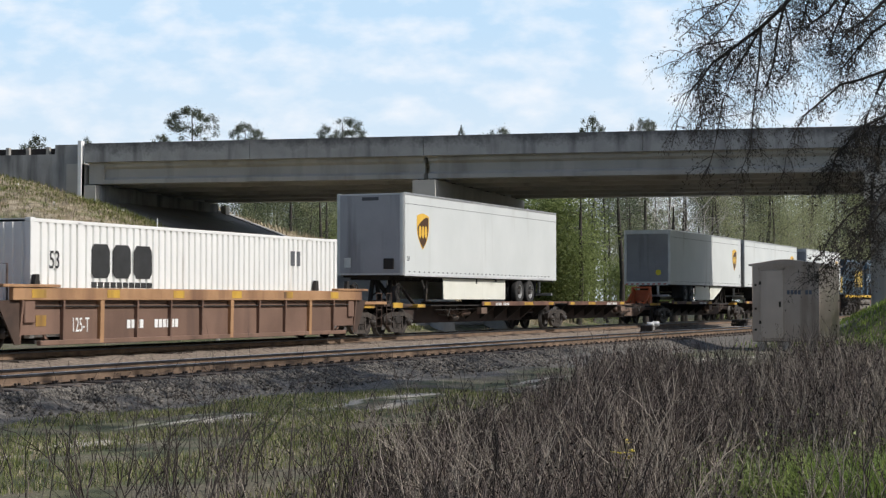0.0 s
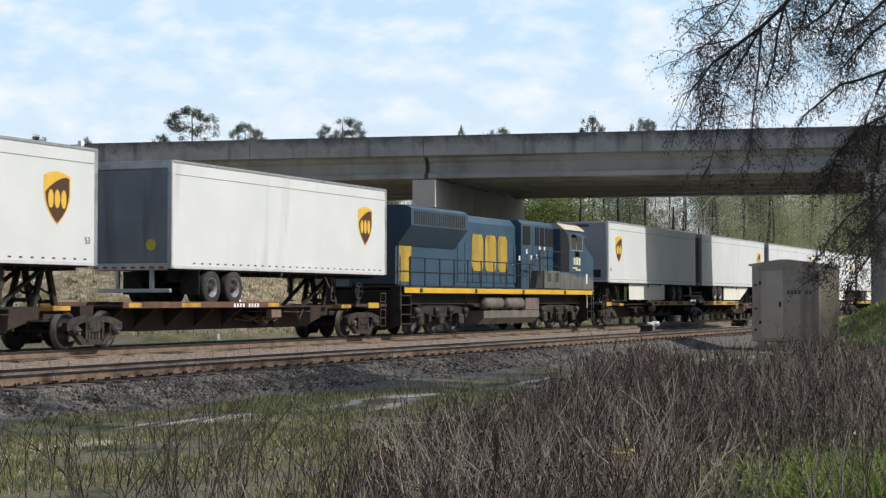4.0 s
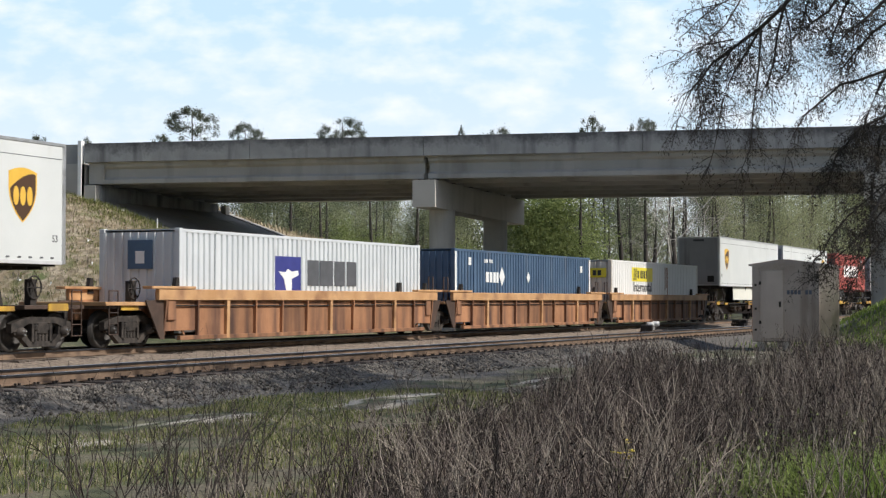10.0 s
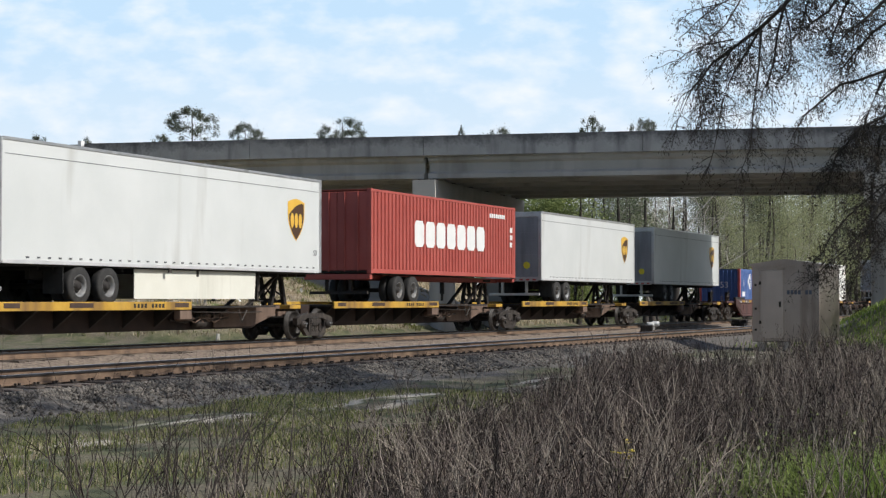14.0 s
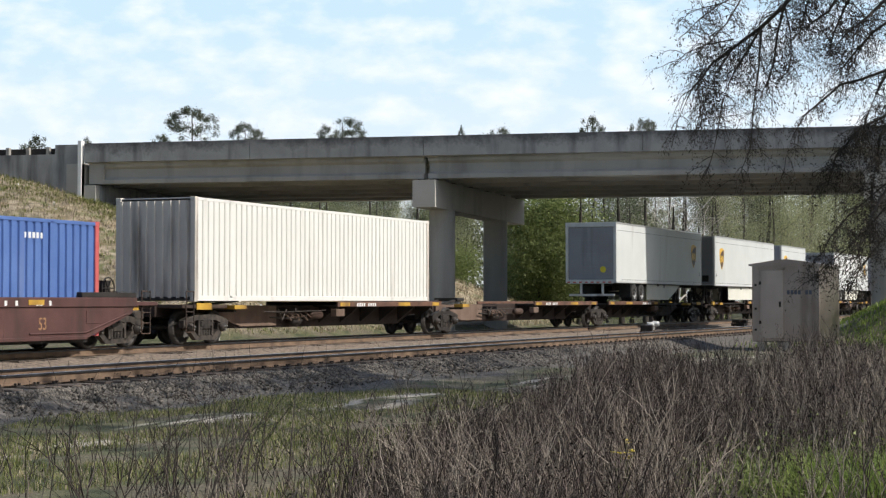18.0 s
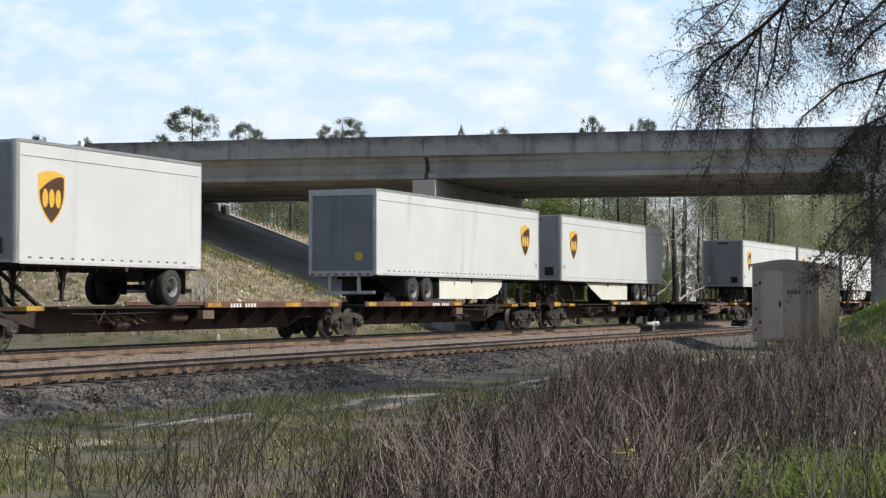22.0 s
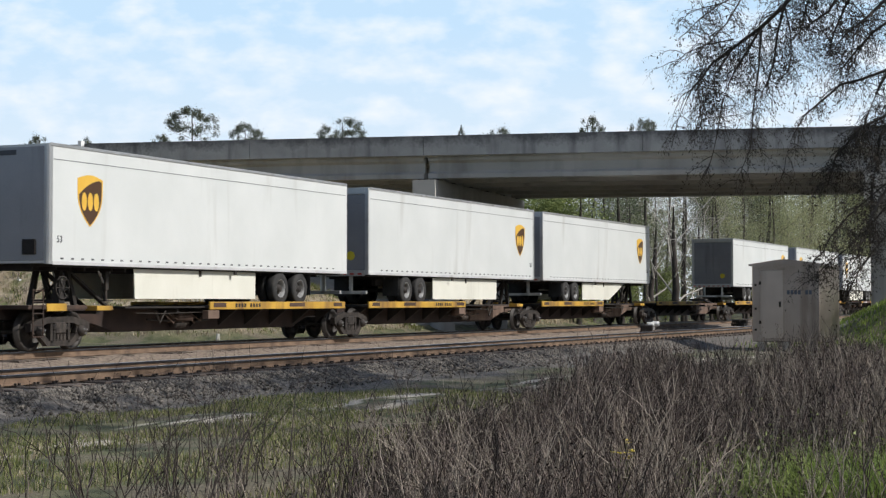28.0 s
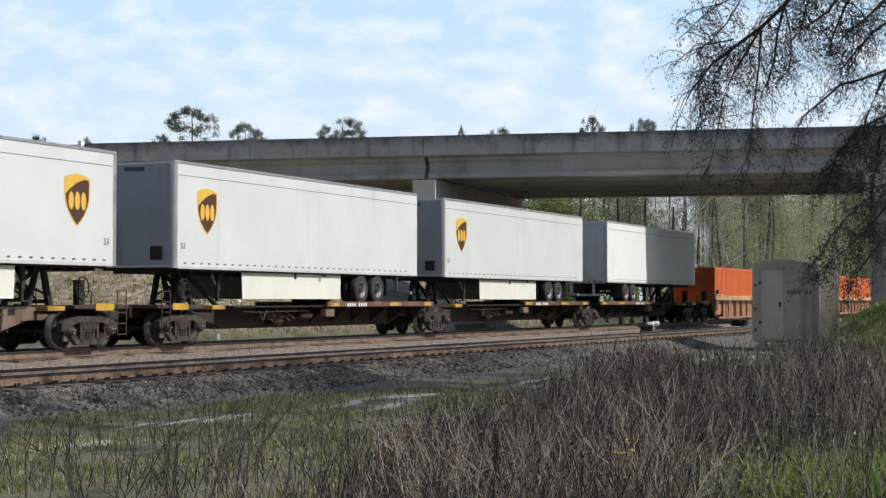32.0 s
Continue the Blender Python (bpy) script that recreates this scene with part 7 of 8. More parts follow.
darks = [tree("broadleaf_tree", "slim dark olive green tree at the wood's edge", "tree", gen, 15, 0.18, 0.3, 3.0, OLIVE, 0.16, 20, depth=2, split=2, rise=0.6, limbs=12, fuzz=0.55, group="trees behind the bridge") for _ in range(2)]
arching = [tree("bare_tree", "leafless pale tree with long arching branches", "tree", np.random.default_rng(120 + k), 8.0, 0.28, 0.08, 6.5, FRESH, 0.2, 0, bark=PALE_BARK, depth=3, split=2, rise=1.5, limbs=9, droop=0.06, group="trees behind the bridge") for k in range(2)]
tall = [tree("pine_tree", "tall pine with a straight dark bare trunk", "tree", np.random.default_rng(140 + k), 24, 0.42, 0.5, 3.0, NEEDLE, 0.16, 10, depth=2, split=2, rise=0.25, limbs=12, fuzz=0.4, group="trees behind the bridge") for k in range(3)]
bares = [tree("bare_tree", "leafless pale grey tree with fine spreading branches", "tree", gen, 12, 0.11, 0.22, 4.2, FRESH, 0.2, 0, bark=GREY_BARK, depth=3, split=2, rise=0.9, limbs=10, group="trees behind the bridge") for _ in range(2)]
bushes = [tree("green_bush", "dense yellow-green bush at the wood's edge", "bush", gen, 4.2, 0.06, 0.08, 1.9, FRESH, 0.1, 50, depth=2, split=2, rise=0.9, limbs=12, fuzz=0.42, group="bushes behind the bridge") for _ in range(2)]
placed = set()


def plant(pool, across, depth, scale=1.0, turn=None, height=None):
    depth = max(depth, 36.0 / (FWD[1] + RIGHT[1] * across / 100) + gen.uniform(0, 14))
    x, y = out_there(across, depth)
    fresh = [o for o in pool if o.name not in placed]
    src = fresh[0] if fresh else pool[int(gen.integers(len(pool)))]
    m = pose(x, y, GROUND, 0, 0, gen.uniform(0, 360) if turn is None else turn)
    ob = src if src.name not in placed else copy_thing(src, m)
    placed.add(src.name)
    ob.matrix_basis = m
    ob.scale = (scale, scale, scale * (height or 1.0))
    return ob


# tall pines that show over the parapet
for across, depth, rise, wide in ((-14.6, 212, 6.395, 1.16), (-11.5, 225, 5.87, 0.92), (-5.9, 215, 6.11, 1.02), (8.65, 235, 6.15, 0.68), (11.7, 230, 6.04, 0.8), (3.35, 250, 5.79, 0.8), (-23.8, 230, 5.42, 0.72), (-20.9, 240, 5.36, 0.36), (-16.5, 250, 5.46, 0.74), (1.1, 240, 5.85, 0.2)):
    ob = plant(domes, across, depth)
    ob.scale = (wide, wide, (EYE + math.hypot(*ob.location[:2]) * math.tan(radians(rise - 0.1)) - GROUND) / 24.4)
# the wood behind the bridge
def under(depth):
    """The tallest scale of a pine that stays hidden behind the parapet."""
    return (0.088 * depth + 1.2) / 24.4


for k in range(17):
    a = gen.uniform(3, 27)
    d = max(gen.uniform(145, 205), 36.0 / (FWD[1] + RIGHT[1] * a / 100) + 14)
    plant(pines, a, d, under(d) * gen.uniform(0.8, 0.98))
for k in range(18):
    d = gen.uniform(150, 200)
    plant(pines, gen.uniform(-14, 2), d, under(d) * gen.uniform(0.8, 0.98))
for across in (7.9, 8.7, 10.4, 11.0, 11.8, 14.0, 16.6, 17.7, 18.9, 19.8, 21.4, 22.8, 24.6):
    d = 36.0 / (FWD[1] + RIGHT[1] * across / 100) + gen.uniform(1, 9)
    plant(tall, across, d - 7, under(d) * gen.uniform(0.86, 0.98))
for across, size in ((12.2, 1.0), (13.4, 1.15), (14.8, 1.0), (16.0, 0.9), (20.6, 0.9)):
    plant(arching, across, 100, size)
for k in range(30):
    plant(greens, gen.uniform(3, 28), gen.uniform(150, 200), gen.uniform(0.6, 1.0))
for k in range(16):
    plant(greens, gen.uniform(16, 28), gen.uniform(150, 200), gen.uniform(1.1, 1.4))
for k in range(9):
    plant(darks, gen.uniform(-14, 28), gen.uniform(145, 200), gen.uniform(0.7, 1.0))
for k in range(26):
    plant(greens, gen.uniform(-13, 2), gen.uniform(140, 175), gen.uniform(0.7, 0.92))
for k in range(12):
    plant(darks, gen.uniform(-13, 2), gen.uniform(140, 180), gen.uniform(0.6, 0.8))
for across in (-8.9, -7.0, -6.75, -4.1, -1.6):
    plant(tall, across, gen.uniform(128, 138), under(132) * gen.uniform(0.85, 0.97))
for k in range(5):
    plant(bushes, gen.uniform(-12, 1), gen.uniform(135, 150), gen.uniform(1.2, 1.6))
for across, depth, s in ((12.5, 122, 0.95), (14.2, 126, 1.05), (15.6, 120, 0.95), (17.5, 128, 1.0), (9.6, 135, 0.95), (20, 130, 1.0), (22.4, 126, 0.9), (25, 128, 1.0), (6.5, 140, 0.95), (13.3, 142, 1.0), (11, 146, 1.0), (16.6, 140, 1.0), (18.6, 146, 1.05), (21.2, 142, 1.0), (23.6, 145, 1.0), (8, 150, 1.0), (-4, 145, 1.0), (-8, 148, 1.0)):
    plant(bares, across, depth, s)
for across, depth, s in ((5.6, 112, 1.25), (6.6, 110, 1.35), (7.6, 114, 1.15), (5.0, 116, 1.7), (6.2, 117, 1.9), (7.2, 119, 1.6), (10.5, 122, 0.9), (13, 130, 0.9), (16, 135, 1.0), (19, 132, 1.0), (22, 130, 1.1), (24.5, 126, 1.2), (26.5, 120, 1.2), (-3, 128, 1.2), (-6, 132, 1.2), (-9, 136, 1.2), (-12, 140, 1.0), (1, 126, 1.1), (3.6, 122, 1.0)):
    plant(bushes, across, depth, s)

# far woods that close the distance; their leaf colour is paled for haze
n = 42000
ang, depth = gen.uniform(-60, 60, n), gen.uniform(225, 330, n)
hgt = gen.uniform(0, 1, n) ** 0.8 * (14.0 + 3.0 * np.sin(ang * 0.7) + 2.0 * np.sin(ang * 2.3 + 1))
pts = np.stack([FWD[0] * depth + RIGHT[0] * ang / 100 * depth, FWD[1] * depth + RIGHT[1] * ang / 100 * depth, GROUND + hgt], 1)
tagged(new("far_woods", quick_mesh("far_woods", *leaf_quads(pts, 0.75, gen, 0.2, 0.8), HAZE_TINTED)), "distant green woods beyond the railway, haze put into their colour", "woods", kind="stuff")


# ---- the tree that hangs into the view, and its neighbours outside it ----
def seen_at(px, py, depth):
    """A place at a depth before the eye, named by its angle across and up."""
    f = 784 / math.tan(radians(28.96 / 2))
    h = math.tan(math.atan((441 - py) / f) + radians(PITCH))
    p = FWD * depth + RIGHT * ((px - 784) / f * depth)
    return np.array([p[0], p[1], EYE + h * depth])


def hanging_tree():
    g = np.random.default_rng(21)
    ob = thing("overhanging_tree", "dark budding tree with drooping twigs hanging over the weeds", "tree")
    D = 33.0
    root = seen_at(1668, 560, 34.0)
    root[2] = GROUND
    trunk = [root - [0, 0, 0.4], root + [0.1, 0.1, 2.4], root + [0.3, 0.2, 5.2], root + [0.2, 0.5, 8.4], root + [0.0, 0.9, 11.0]]
    part("trunk", Mesh().tube([tuple(p) for p in trunk], [0.42, 0.33, 0.28, 0.2, 0.08], 12), BARK, ob, "dark rough trunk")
    lines = (
        ([(1600, 330), (1540, 400), (1500, 440), (1462, 470), (1430, 500)], 0.02, 34, 0.4),
        ([(1600, 300), (1545, 345), (1500, 385), (1470, 420), (1452, 455)], 0.02, 34, 0.42),
        ([(1600, 380), (1550, 440), (1520, 480), (1500, 520)], 0.02, 44, 0.42),
        ([(1600, -260), (1500, -110), (1420, -30), (1391, 10), (1350, 48), (1300, 85), (1262, 112), (1235, 150)], 0.06, 98, 0.85),
        ([(1300, 70), (1250, 80), (1215, 95), (1192, 120)], 0.015, 8, 0.5),
        ([(1262, 112), (1225, 160), (1200, 215), (1190, 260)], 0.015, 8, 0.5),
        ([(1350, 48), (1325, 90), (1300, 130), (1280, 180), (1270, 240)], 0.03, 55, 0.7),
        ([(1350, 48), (1345, 120), (1335, 190), (1330, 260)], 0.025, 35, 0.6),
        ([(1391, 10), (1378, 60), (1372, 110), (1360, 150)], 0.03, 39, 0.7),
        ([(1600, -260), (1540, -120), (1500, -30), (1470, 20), (1440, 40)], 0.05, 61, 0.8),
        ([(1660, 60), (1590, 118), (1530, 140), (1490, 150), (1455, 180), (1425, 205), (1405, 240)], 0.035, 34, 0.5),
        ([(1660, 80), (1600, 180), (1560, 240), (1545, 330), (1540, 430)], 0.05, 98, 0.7),
        ([(1660, -100), (1590, -20), (1540, 30), (1500, 60)], 0.05, 61, 0.85),
        ([(1660, 20), (1600, 90), (1560, 150), (1535, 210), (1525, 260)], 0.04, 54, 0.7),
        ([(1660, 220), (1590, 300), (1545, 380), (1515, 460)], 0.04, 52, 0.6),
        ([(1660, 160), (1580, 200), (1520, 230), (1480, 280), (1465, 330)], 0.035, 92, 0.6),
        ([(1420, -30), (1370, -30), (1320, -12), (1275, 8), (1240, 34), (1212, 62)], 0.022, 28, 0.5),
        ([(1320, -12), (1290, 40), (1262, 70), (1236, 96)], 0.015, 32, 0.55),
        ([(1275, 8), (1245, 14), (1222, 24), (1200, 40)], 0.01, 8, 0.42),
        ([(1300, 85), (1268, 130), (1250, 175), (1240, 225)], 0.018, 39, 0.55),
        ([(1391, 10), (1400, 50), (1404, 90), (1398, 130)], 0.02, 26, 0.55),
        ([(1500, -110), (1450, -30), (1430, 10), (1422, 50)], 0.03, 51, 0.65),
        ([(1540, -60), (1500, 10), (1478, 60), (1468, 100)], 0.03, 51, 0.6),
        ([(1600, 20), (1545, 60), (1510, 100), (1490, 125)], 0.03, 39, 0.6),
        ([(1330, 260), (1318, 290), (1305, 320)], 0.01, 8, 0.45),
        ([(1270, 240), (1262, 275), (1250, 310)], 0.01, 8, 0.45),
        ([(1405, 240), (1392, 280), (1388, 310)], 0.01, 8, 0.5))
    twigs, leaves = [], []
    for pts, r, count, size in lines:
        way = [seen_at(px, py, D + 1.3 * math.sin(px * 0.013 + r * 90)) for px, py in pts]
        start = [tuple(trunk[3])] if pts[0][1] < -100 else [tuple(trunk[2])] if pts[0][0] > 1600 else []
        limb_mesh = Mesh().tube(start + [tuple(p) for p in way], [0.14] * len(start) + [r * (1 - 0.8 * k / len(way)) for k in range(len(way))], 7)
        part("limb", limb_mesh, BARK, ob)
        for k in range(count):
            f = (g.uniform(0.1, 1.0) ** 0.75) * (len(way) - 1)
            i = min(int(f), len(way) - 2)
            p = way[i] + (way[i + 1] - way[i]) * (f - i)
            d = np.array([g.normal() * 0.9, g.normal() * 0.9, g.normal() * 0.6 + 0.05])
            nodes = []
            limb(g, p, d, g.uniform(0.45, 1.35) * size, 0.0095, 6, 0.24, twigs, nodes, 1, 1, 0.6)
            leaves += nodes
    part("twig_work", quick_mesh("twig_work", *twig_tubes(twigs, 3), BARK), None, ob)
    t = np.array(leaves)[g.uniform(size=len(leaves)) < 0.55]
    t = t + g.normal(size=t.shape) * 0.04
    part("young_leaves", quick_mesh("young_leaves", *leaf_quads(t, 0.06, g, 1.1, 0.34), BUDS), None, ob, "small brown and olive young leaves")
    # the high crown
    segs, tips = [], []
    for k in range(16):
        a = k * 2.4
        limb(g, trunk[2 + k % 2] + [0, 0, 0.8 + 0.12 * k], (math.cos(a), math.sin(a) * 0.8 - 0.35, 0.55), g.uniform(2.5, 4.2), 0.09, 4, 0.02, segs, tips, 2, 2, 0.7)
    tips = np.array([p for p in tips if p[1] < 0.153 * p[0] - 0.9])
    part("branch_work", quick_mesh("branch_work", *twig_tubes([s for s in segs if s[1][1] < 0.153 * s[1][0] - 0.7], 3), BARK), None, ob)
    t = np.repeat(tips, 5, axis=0)
    part("upper_crown", quick_mesh("upper_crown", *leaf_quads(t + g.normal(size=t.shape) * 0.25, 0.2, g, 0.3, 0.6), OLIVE), None, ob)
    return ob


hanging_tree()
shade = [tree("oak_tree", "tall tree with a high thin crown beside the clearing", "tree", np.random.default_rng(31 + k), 16.5, 0.3, 0.69, 4.4, OLIVE, 0.3, 2, depth=3, split=2, rise=0.35, limbs=11, fuzz=0.3, group="trees beside the clearing") for k in range(2)]
for k, (x, y, s) in enumerate(((9.0, -6.5, 1.0), (22.5, -2.4, 1.0), (29.0, -3.8, 1.0), (33.5, -3.5, 1.0), (48.0, -0.8, 1.0), (3.0, -8.0, 1.0), (41.0, -2.6, 0.95))):
    ob = shade[k] if k < 2 else copy_thing(shade[k % 2], Matrix())
    ob.matrix_basis = pose(x, y, GROUND, 0, 0, 77 * k)
    ob.scale = (s, s, s)
low = tree("young_oak", "bushy young oak beside the shed", "tree", np.random.default_rng(51), 7.5, 0.14, 0.3, 2.6, OLIVE, 0.2, 5, depth=3, split=2, rise=0.5, limbs=11, fuzz=0.3)
low.matrix_basis = pose(63.5, 2.6, GROUND)
low.scale = (1.0, 1.0, 1.0)

# Unseen oaks, added to cut the low sky light that reaches under the bridge.
grove = tree("oak_tree", "dense dark oak out of view, added to dim the light under the bridge", "tree", np.random.default_rng(61), 13.0, 0.3, 0.2, 4.6, OLIVE, 0.34, 5, depth=3, split=2, rise=0.5, limbs=12, fuzz=0.45, group="trees beside the clearing")
for k, (x, y) in enumerate(((70.0, -6.5), (76.0, -10.0), (64.0, -9.0), (83.0, -13.0), (57.0, -12.0), (70.5, -14.0))):
    ob = grove if k == 0 else copy_thing(grove, Matrix())
    ob.matrix_basis = pose(x, y, GROUND, 0, 0, 61 * k)


# ---- weeds and grass ----
def reach_of(across):
    """How far from the eye the tall weeds grow, by the angle across."""
    return np.interp(across, [-26, -8, -4, 0, 3, 7, 14, 26], [13.5, 14.0, 17.5, 21.5, 23.0, 25.5, 33.0, 37.0])


def weed_field(count, seed, mats):
    g = np.random.default_rng(seed)
    sets = [[], [], [], []]
    heads = []
    for _ in range(count):
        while True:
            across, depth = g.uniform(-28, 28), g.uniform(11.0, 37)
            if depth > reach_of(across) + g.normal() * 0.6:
                continue
            if g.uniform() > np.interp(across, [-28, -14, -7, -1], [0.03, 0.1, 0.32, 1.0]):
                continue
            if g.uniform() < 1.25 * depth / 37 + 0.15:
                break
        x, y = out_there(across, depth)
        z = float(GROUND - 0.05)
        clump = 0.5 + 0.5 * math.sin(x * 0.8 + 1.5 * math.sin(y * 0.7)) * math.sin(y * 1.4 + x * 0.3)
        if g.uniform() > 0.35 + 0.65 * clump:
            continue
        tall = (g.uniform(0.35, 0.75) + 0.42 * clump) * np.interp(across, [-4, 0, 6, 9, 11], [0.75, 0.68, 0.72, 0.95, 1.0]) + (0.25 if g.uniform() < 0.06 else 0)
        if across > 16.5 and depth < 15.6 and g.uniform() < 0.7:
            continue
        front = depth < 14.5
        lean = g.normal(size=2) * (0.15 if front else 0.08)
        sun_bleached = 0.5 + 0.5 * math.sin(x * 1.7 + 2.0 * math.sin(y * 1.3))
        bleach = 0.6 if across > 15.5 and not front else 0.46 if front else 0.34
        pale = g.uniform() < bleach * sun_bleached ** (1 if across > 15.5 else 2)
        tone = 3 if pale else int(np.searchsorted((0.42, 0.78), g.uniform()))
        p = np.array([x, y, z])
        r = g.uniform(0.003, 0.0085) * (1.3 if front and pale else 1.0)
        for k in range(3):
            q = np.array([x, y, z]) + np.array([lean[0] * ((k + 1) / 3) ** 1.5, lean[1] * ((k + 1) / 3) ** 1.5, (k + 1) / 3]) * tall + g.normal(size=3) * 0.034
            sets[tone].append((p, q, r * (1 - 0.25 * k), r * (0.75 - 0.25 * k)))
            for _ in range((1, 1, 2)[k]):
                a, up = g.uniform(0, 6.283), g.uniform(0.8, 2.0)
                l = tall * g.uniform(0.09, 0.24)
                m = p + (q - p) * g.uniform(0.2, 1.0)
                e = m + np.array([math.cos(a), math.sin(a), up * 1.4]) * l / math.hypot(1, up * 1.4)
                sets[tone].append((m, e, r * 0.55, r * 0.3))
                heads.append(e)
                b = a + g.normal() * 0.9
                m2 = m + (e - m) * 0.55
                e2 = m2 + np.array([math.cos(b), math.sin(b), up * 1.4]) * l * 0.32
                sets[tone].append((m2, e2, r * 0.45, r * 0.25))
                heads.append(e2)
            p = q
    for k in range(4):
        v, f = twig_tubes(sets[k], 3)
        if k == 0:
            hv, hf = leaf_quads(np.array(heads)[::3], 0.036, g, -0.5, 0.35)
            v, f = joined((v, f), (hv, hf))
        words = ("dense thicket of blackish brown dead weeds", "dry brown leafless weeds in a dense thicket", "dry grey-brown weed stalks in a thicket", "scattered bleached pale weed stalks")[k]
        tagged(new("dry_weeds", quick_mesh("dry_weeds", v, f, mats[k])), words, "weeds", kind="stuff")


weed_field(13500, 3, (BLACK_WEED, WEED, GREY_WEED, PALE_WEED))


def tall_stalks(count, seed):
    """Dark forked stalks that stand alone before the grass."""
    g = np.random.default_rng(seed)
    segs, tips = [], []
    for _ in range(count):
        a, d = g.uniform(-27, 9), g.uniform(12.2, 18.5)
        for _ in range(int(g.integers(1, 5))):
            x, y = out_there(a + g.normal() * 0.45, d + g.normal() * 0.2)
            limb(g, (x, y, GROUND - 0.05), (g.normal() * 0.14, g.normal() * 0.14, 1), g.uniform(0.45, 1.2), g.uniform(0.006, 0.0105), 5, -0.03, segs, tips, 1, 1, 0.42)
    tagged(new("tall_stalks", quick_mesh("tall_stalks", *twig_tubes(segs, 3), DARK_WEED)), "tall dark forked dead stalks in the grass", "weeds", kind="stuff")


tall_stalks(62, 14)


def bleached_stalks(count, seed):
    """Thick pale forked stalks that lie over the weeds in clusters."""
    g = np.random.default_rng(seed)
    segs, tips = [], []
    for _ in range(count):
        a, d = g.uniform(-2, 15), g.uniform(11.8, 14.5)
        for _ in range(int(g.integers(2, 5))):
            x, y = out_there(a + g.normal() * 0.5, d + g.normal() * 0.2)
            limb(g, (x, y, GROUND), (g.normal() * 0.35, g.normal() * 0.35, 1), g.uniform(0.55, 0.95), 0.0085, 4, 0.0, segs, tips, 1, 1, 0.4)
    tagged(new("bleached_stalks", quick_mesh("bleached_stalks", *twig_tubes(segs, 3), PALE_WEED)), "thick pale forked dead stalks over the weeds", "weeds", kind="stuff")


bleached_stalks(46, 15)


def blades(name, words, places, height, mat, seed, width=0.012, lean=0.35):
    """Grass: one bent blade of two pieces at each place."""
    g = np.random.default_rng(seed)
    p = np.asarray(places, float)
    n = len(p)
    a = g.uniform(0, 2 * np.pi, n)
    side = np.stack([np.cos(a), np.sin(a), np.zeros(n)], 1)
    tip = np.stack([-np.sin(a), np.cos(a), np.zeros(n)], 1)
    h = (height * g.uniform(0.5, 1.3, n))[:, None]
    bend = (lean * g.uniform(0.2, 1.4, n))[:, None]
    up = np.array([[0, 0, 1.0]])
    w = width * g.uniform(0.6, 1.3, n)[:, None]
    mid = p + up * h * 0.55 + tip * h * bend * 0.35
    end = p + up * h * (1 - 0.3 * bend) + tip * h * bend
    v = np.stack([p - side * w, p + side * w, mid + side * w * 0.8, mid - side * w * 0.8, end + side * w * 0.12, end - side * w * 0.12], 1).reshape(-1, 3)
    b = (np.arange(n) * 6)[:, None, None]
    f = (np.array([[0, 1, 2, 3], [3, 2, 4, 5]])[None] + b).reshape(-1, 4)
    return tagged(new(name, quick_mesh(name, v, f, mat)), words, "grass", kind="stuff")


g = np.random.default_rng(11)
def scatter(n, a0, a1, d0, d1, sink=0.0):
    ac, de = g.uniform(a0, a1, n), np.sqrt(g.uniform(d0 ** 2, d1 ** 2, n))
    x = FWD[0] * de + RIGHT[0] * ac / 100 * de
    y = FWD[1] * de + RIGHT[1] * ac / 100 * de
    return np.stack([x, y, ground_height(x, y) - sink], 1)


lawn = scatter(110000, -29, 8, 12, 34, 0.01)
patchy = np.sin(lawn[:, 0] * 0.9 + 2 * np.sin(lawn[:, 1] * 1.3)) + np.sin(lawn[:, 1] * 2.1 + lawn[:, 0] * 0.35)
lawn = lawn[(lawn[:, 1] < 15.4 + 0.5 * np.sin(lawn[:, 0] * 0.6)) & (patchy > -0.55)]
blades("short_grass", "short green and straw-coloured grass on worn ground", lawn[::2], 0.08, GRASS, 1, 0.006)
blades("short_straw", "short straw-coloured grass on worn ground", lawn[1::4], 0.07, STRAW, 21, 0.005)
straw = scatter(42000, -16, 28, 11, 36, 0.01)
ahead = straw[:, :2] @ FWD
aside = 100 * (straw[:, :2] @ RIGHT) / ahead
straw = straw[(ahead < reach_of(aside) + g.normal(size=len(straw)) * 1.2 - 0.6) & (g.uniform(size=len(straw)) < np.clip((aside + 15) / 16, 0, 1) ** 2)]
blades("dead_grass", "matted dark dead grass among the weeds", straw[straw[:, 1] < 14.4], 0.36, DARK_WEED, 2, 0.006, 0.6)
tuft = np.repeat(np.concatenate([scatter(26, 16, 27, 13.0, 16.5), scatter(40, 21.5, 27, 13.2, 14.8)]), 45, axis=0)
tuft = tuft + g.normal(size=tuft.shape) * [0.07, 0.07, 0]
blades("lush_grass", "lush bright green grass in front of the weeds", tuft, 0.5, LUSH, 3, 0.006, 0.8)
mound = np.stack([72 + g.normal(size=7000) * 4.5, 10.6 + g.normal(size=7000) * 2.0], 1)
mound = np.concatenate([mound, ground_height(mound[:, 0], mound[:, 1])[:, None]], 1)
blades("mound_grass", "bright green grass on a low mound beside the shed", mound, 0.2, LUSH, 4, 0.02, 0.6)
leafy = scatter(300, 14.5, 27, 13.0, 16.4)
leafy = np.repeat(leafy, 34, axis=0) + np.abs(g.normal(size=(10200, 3))) * [0, 0, 0.23] + g.normal(size=(10200, 3)) * [0.09, 0.09, 0.02]
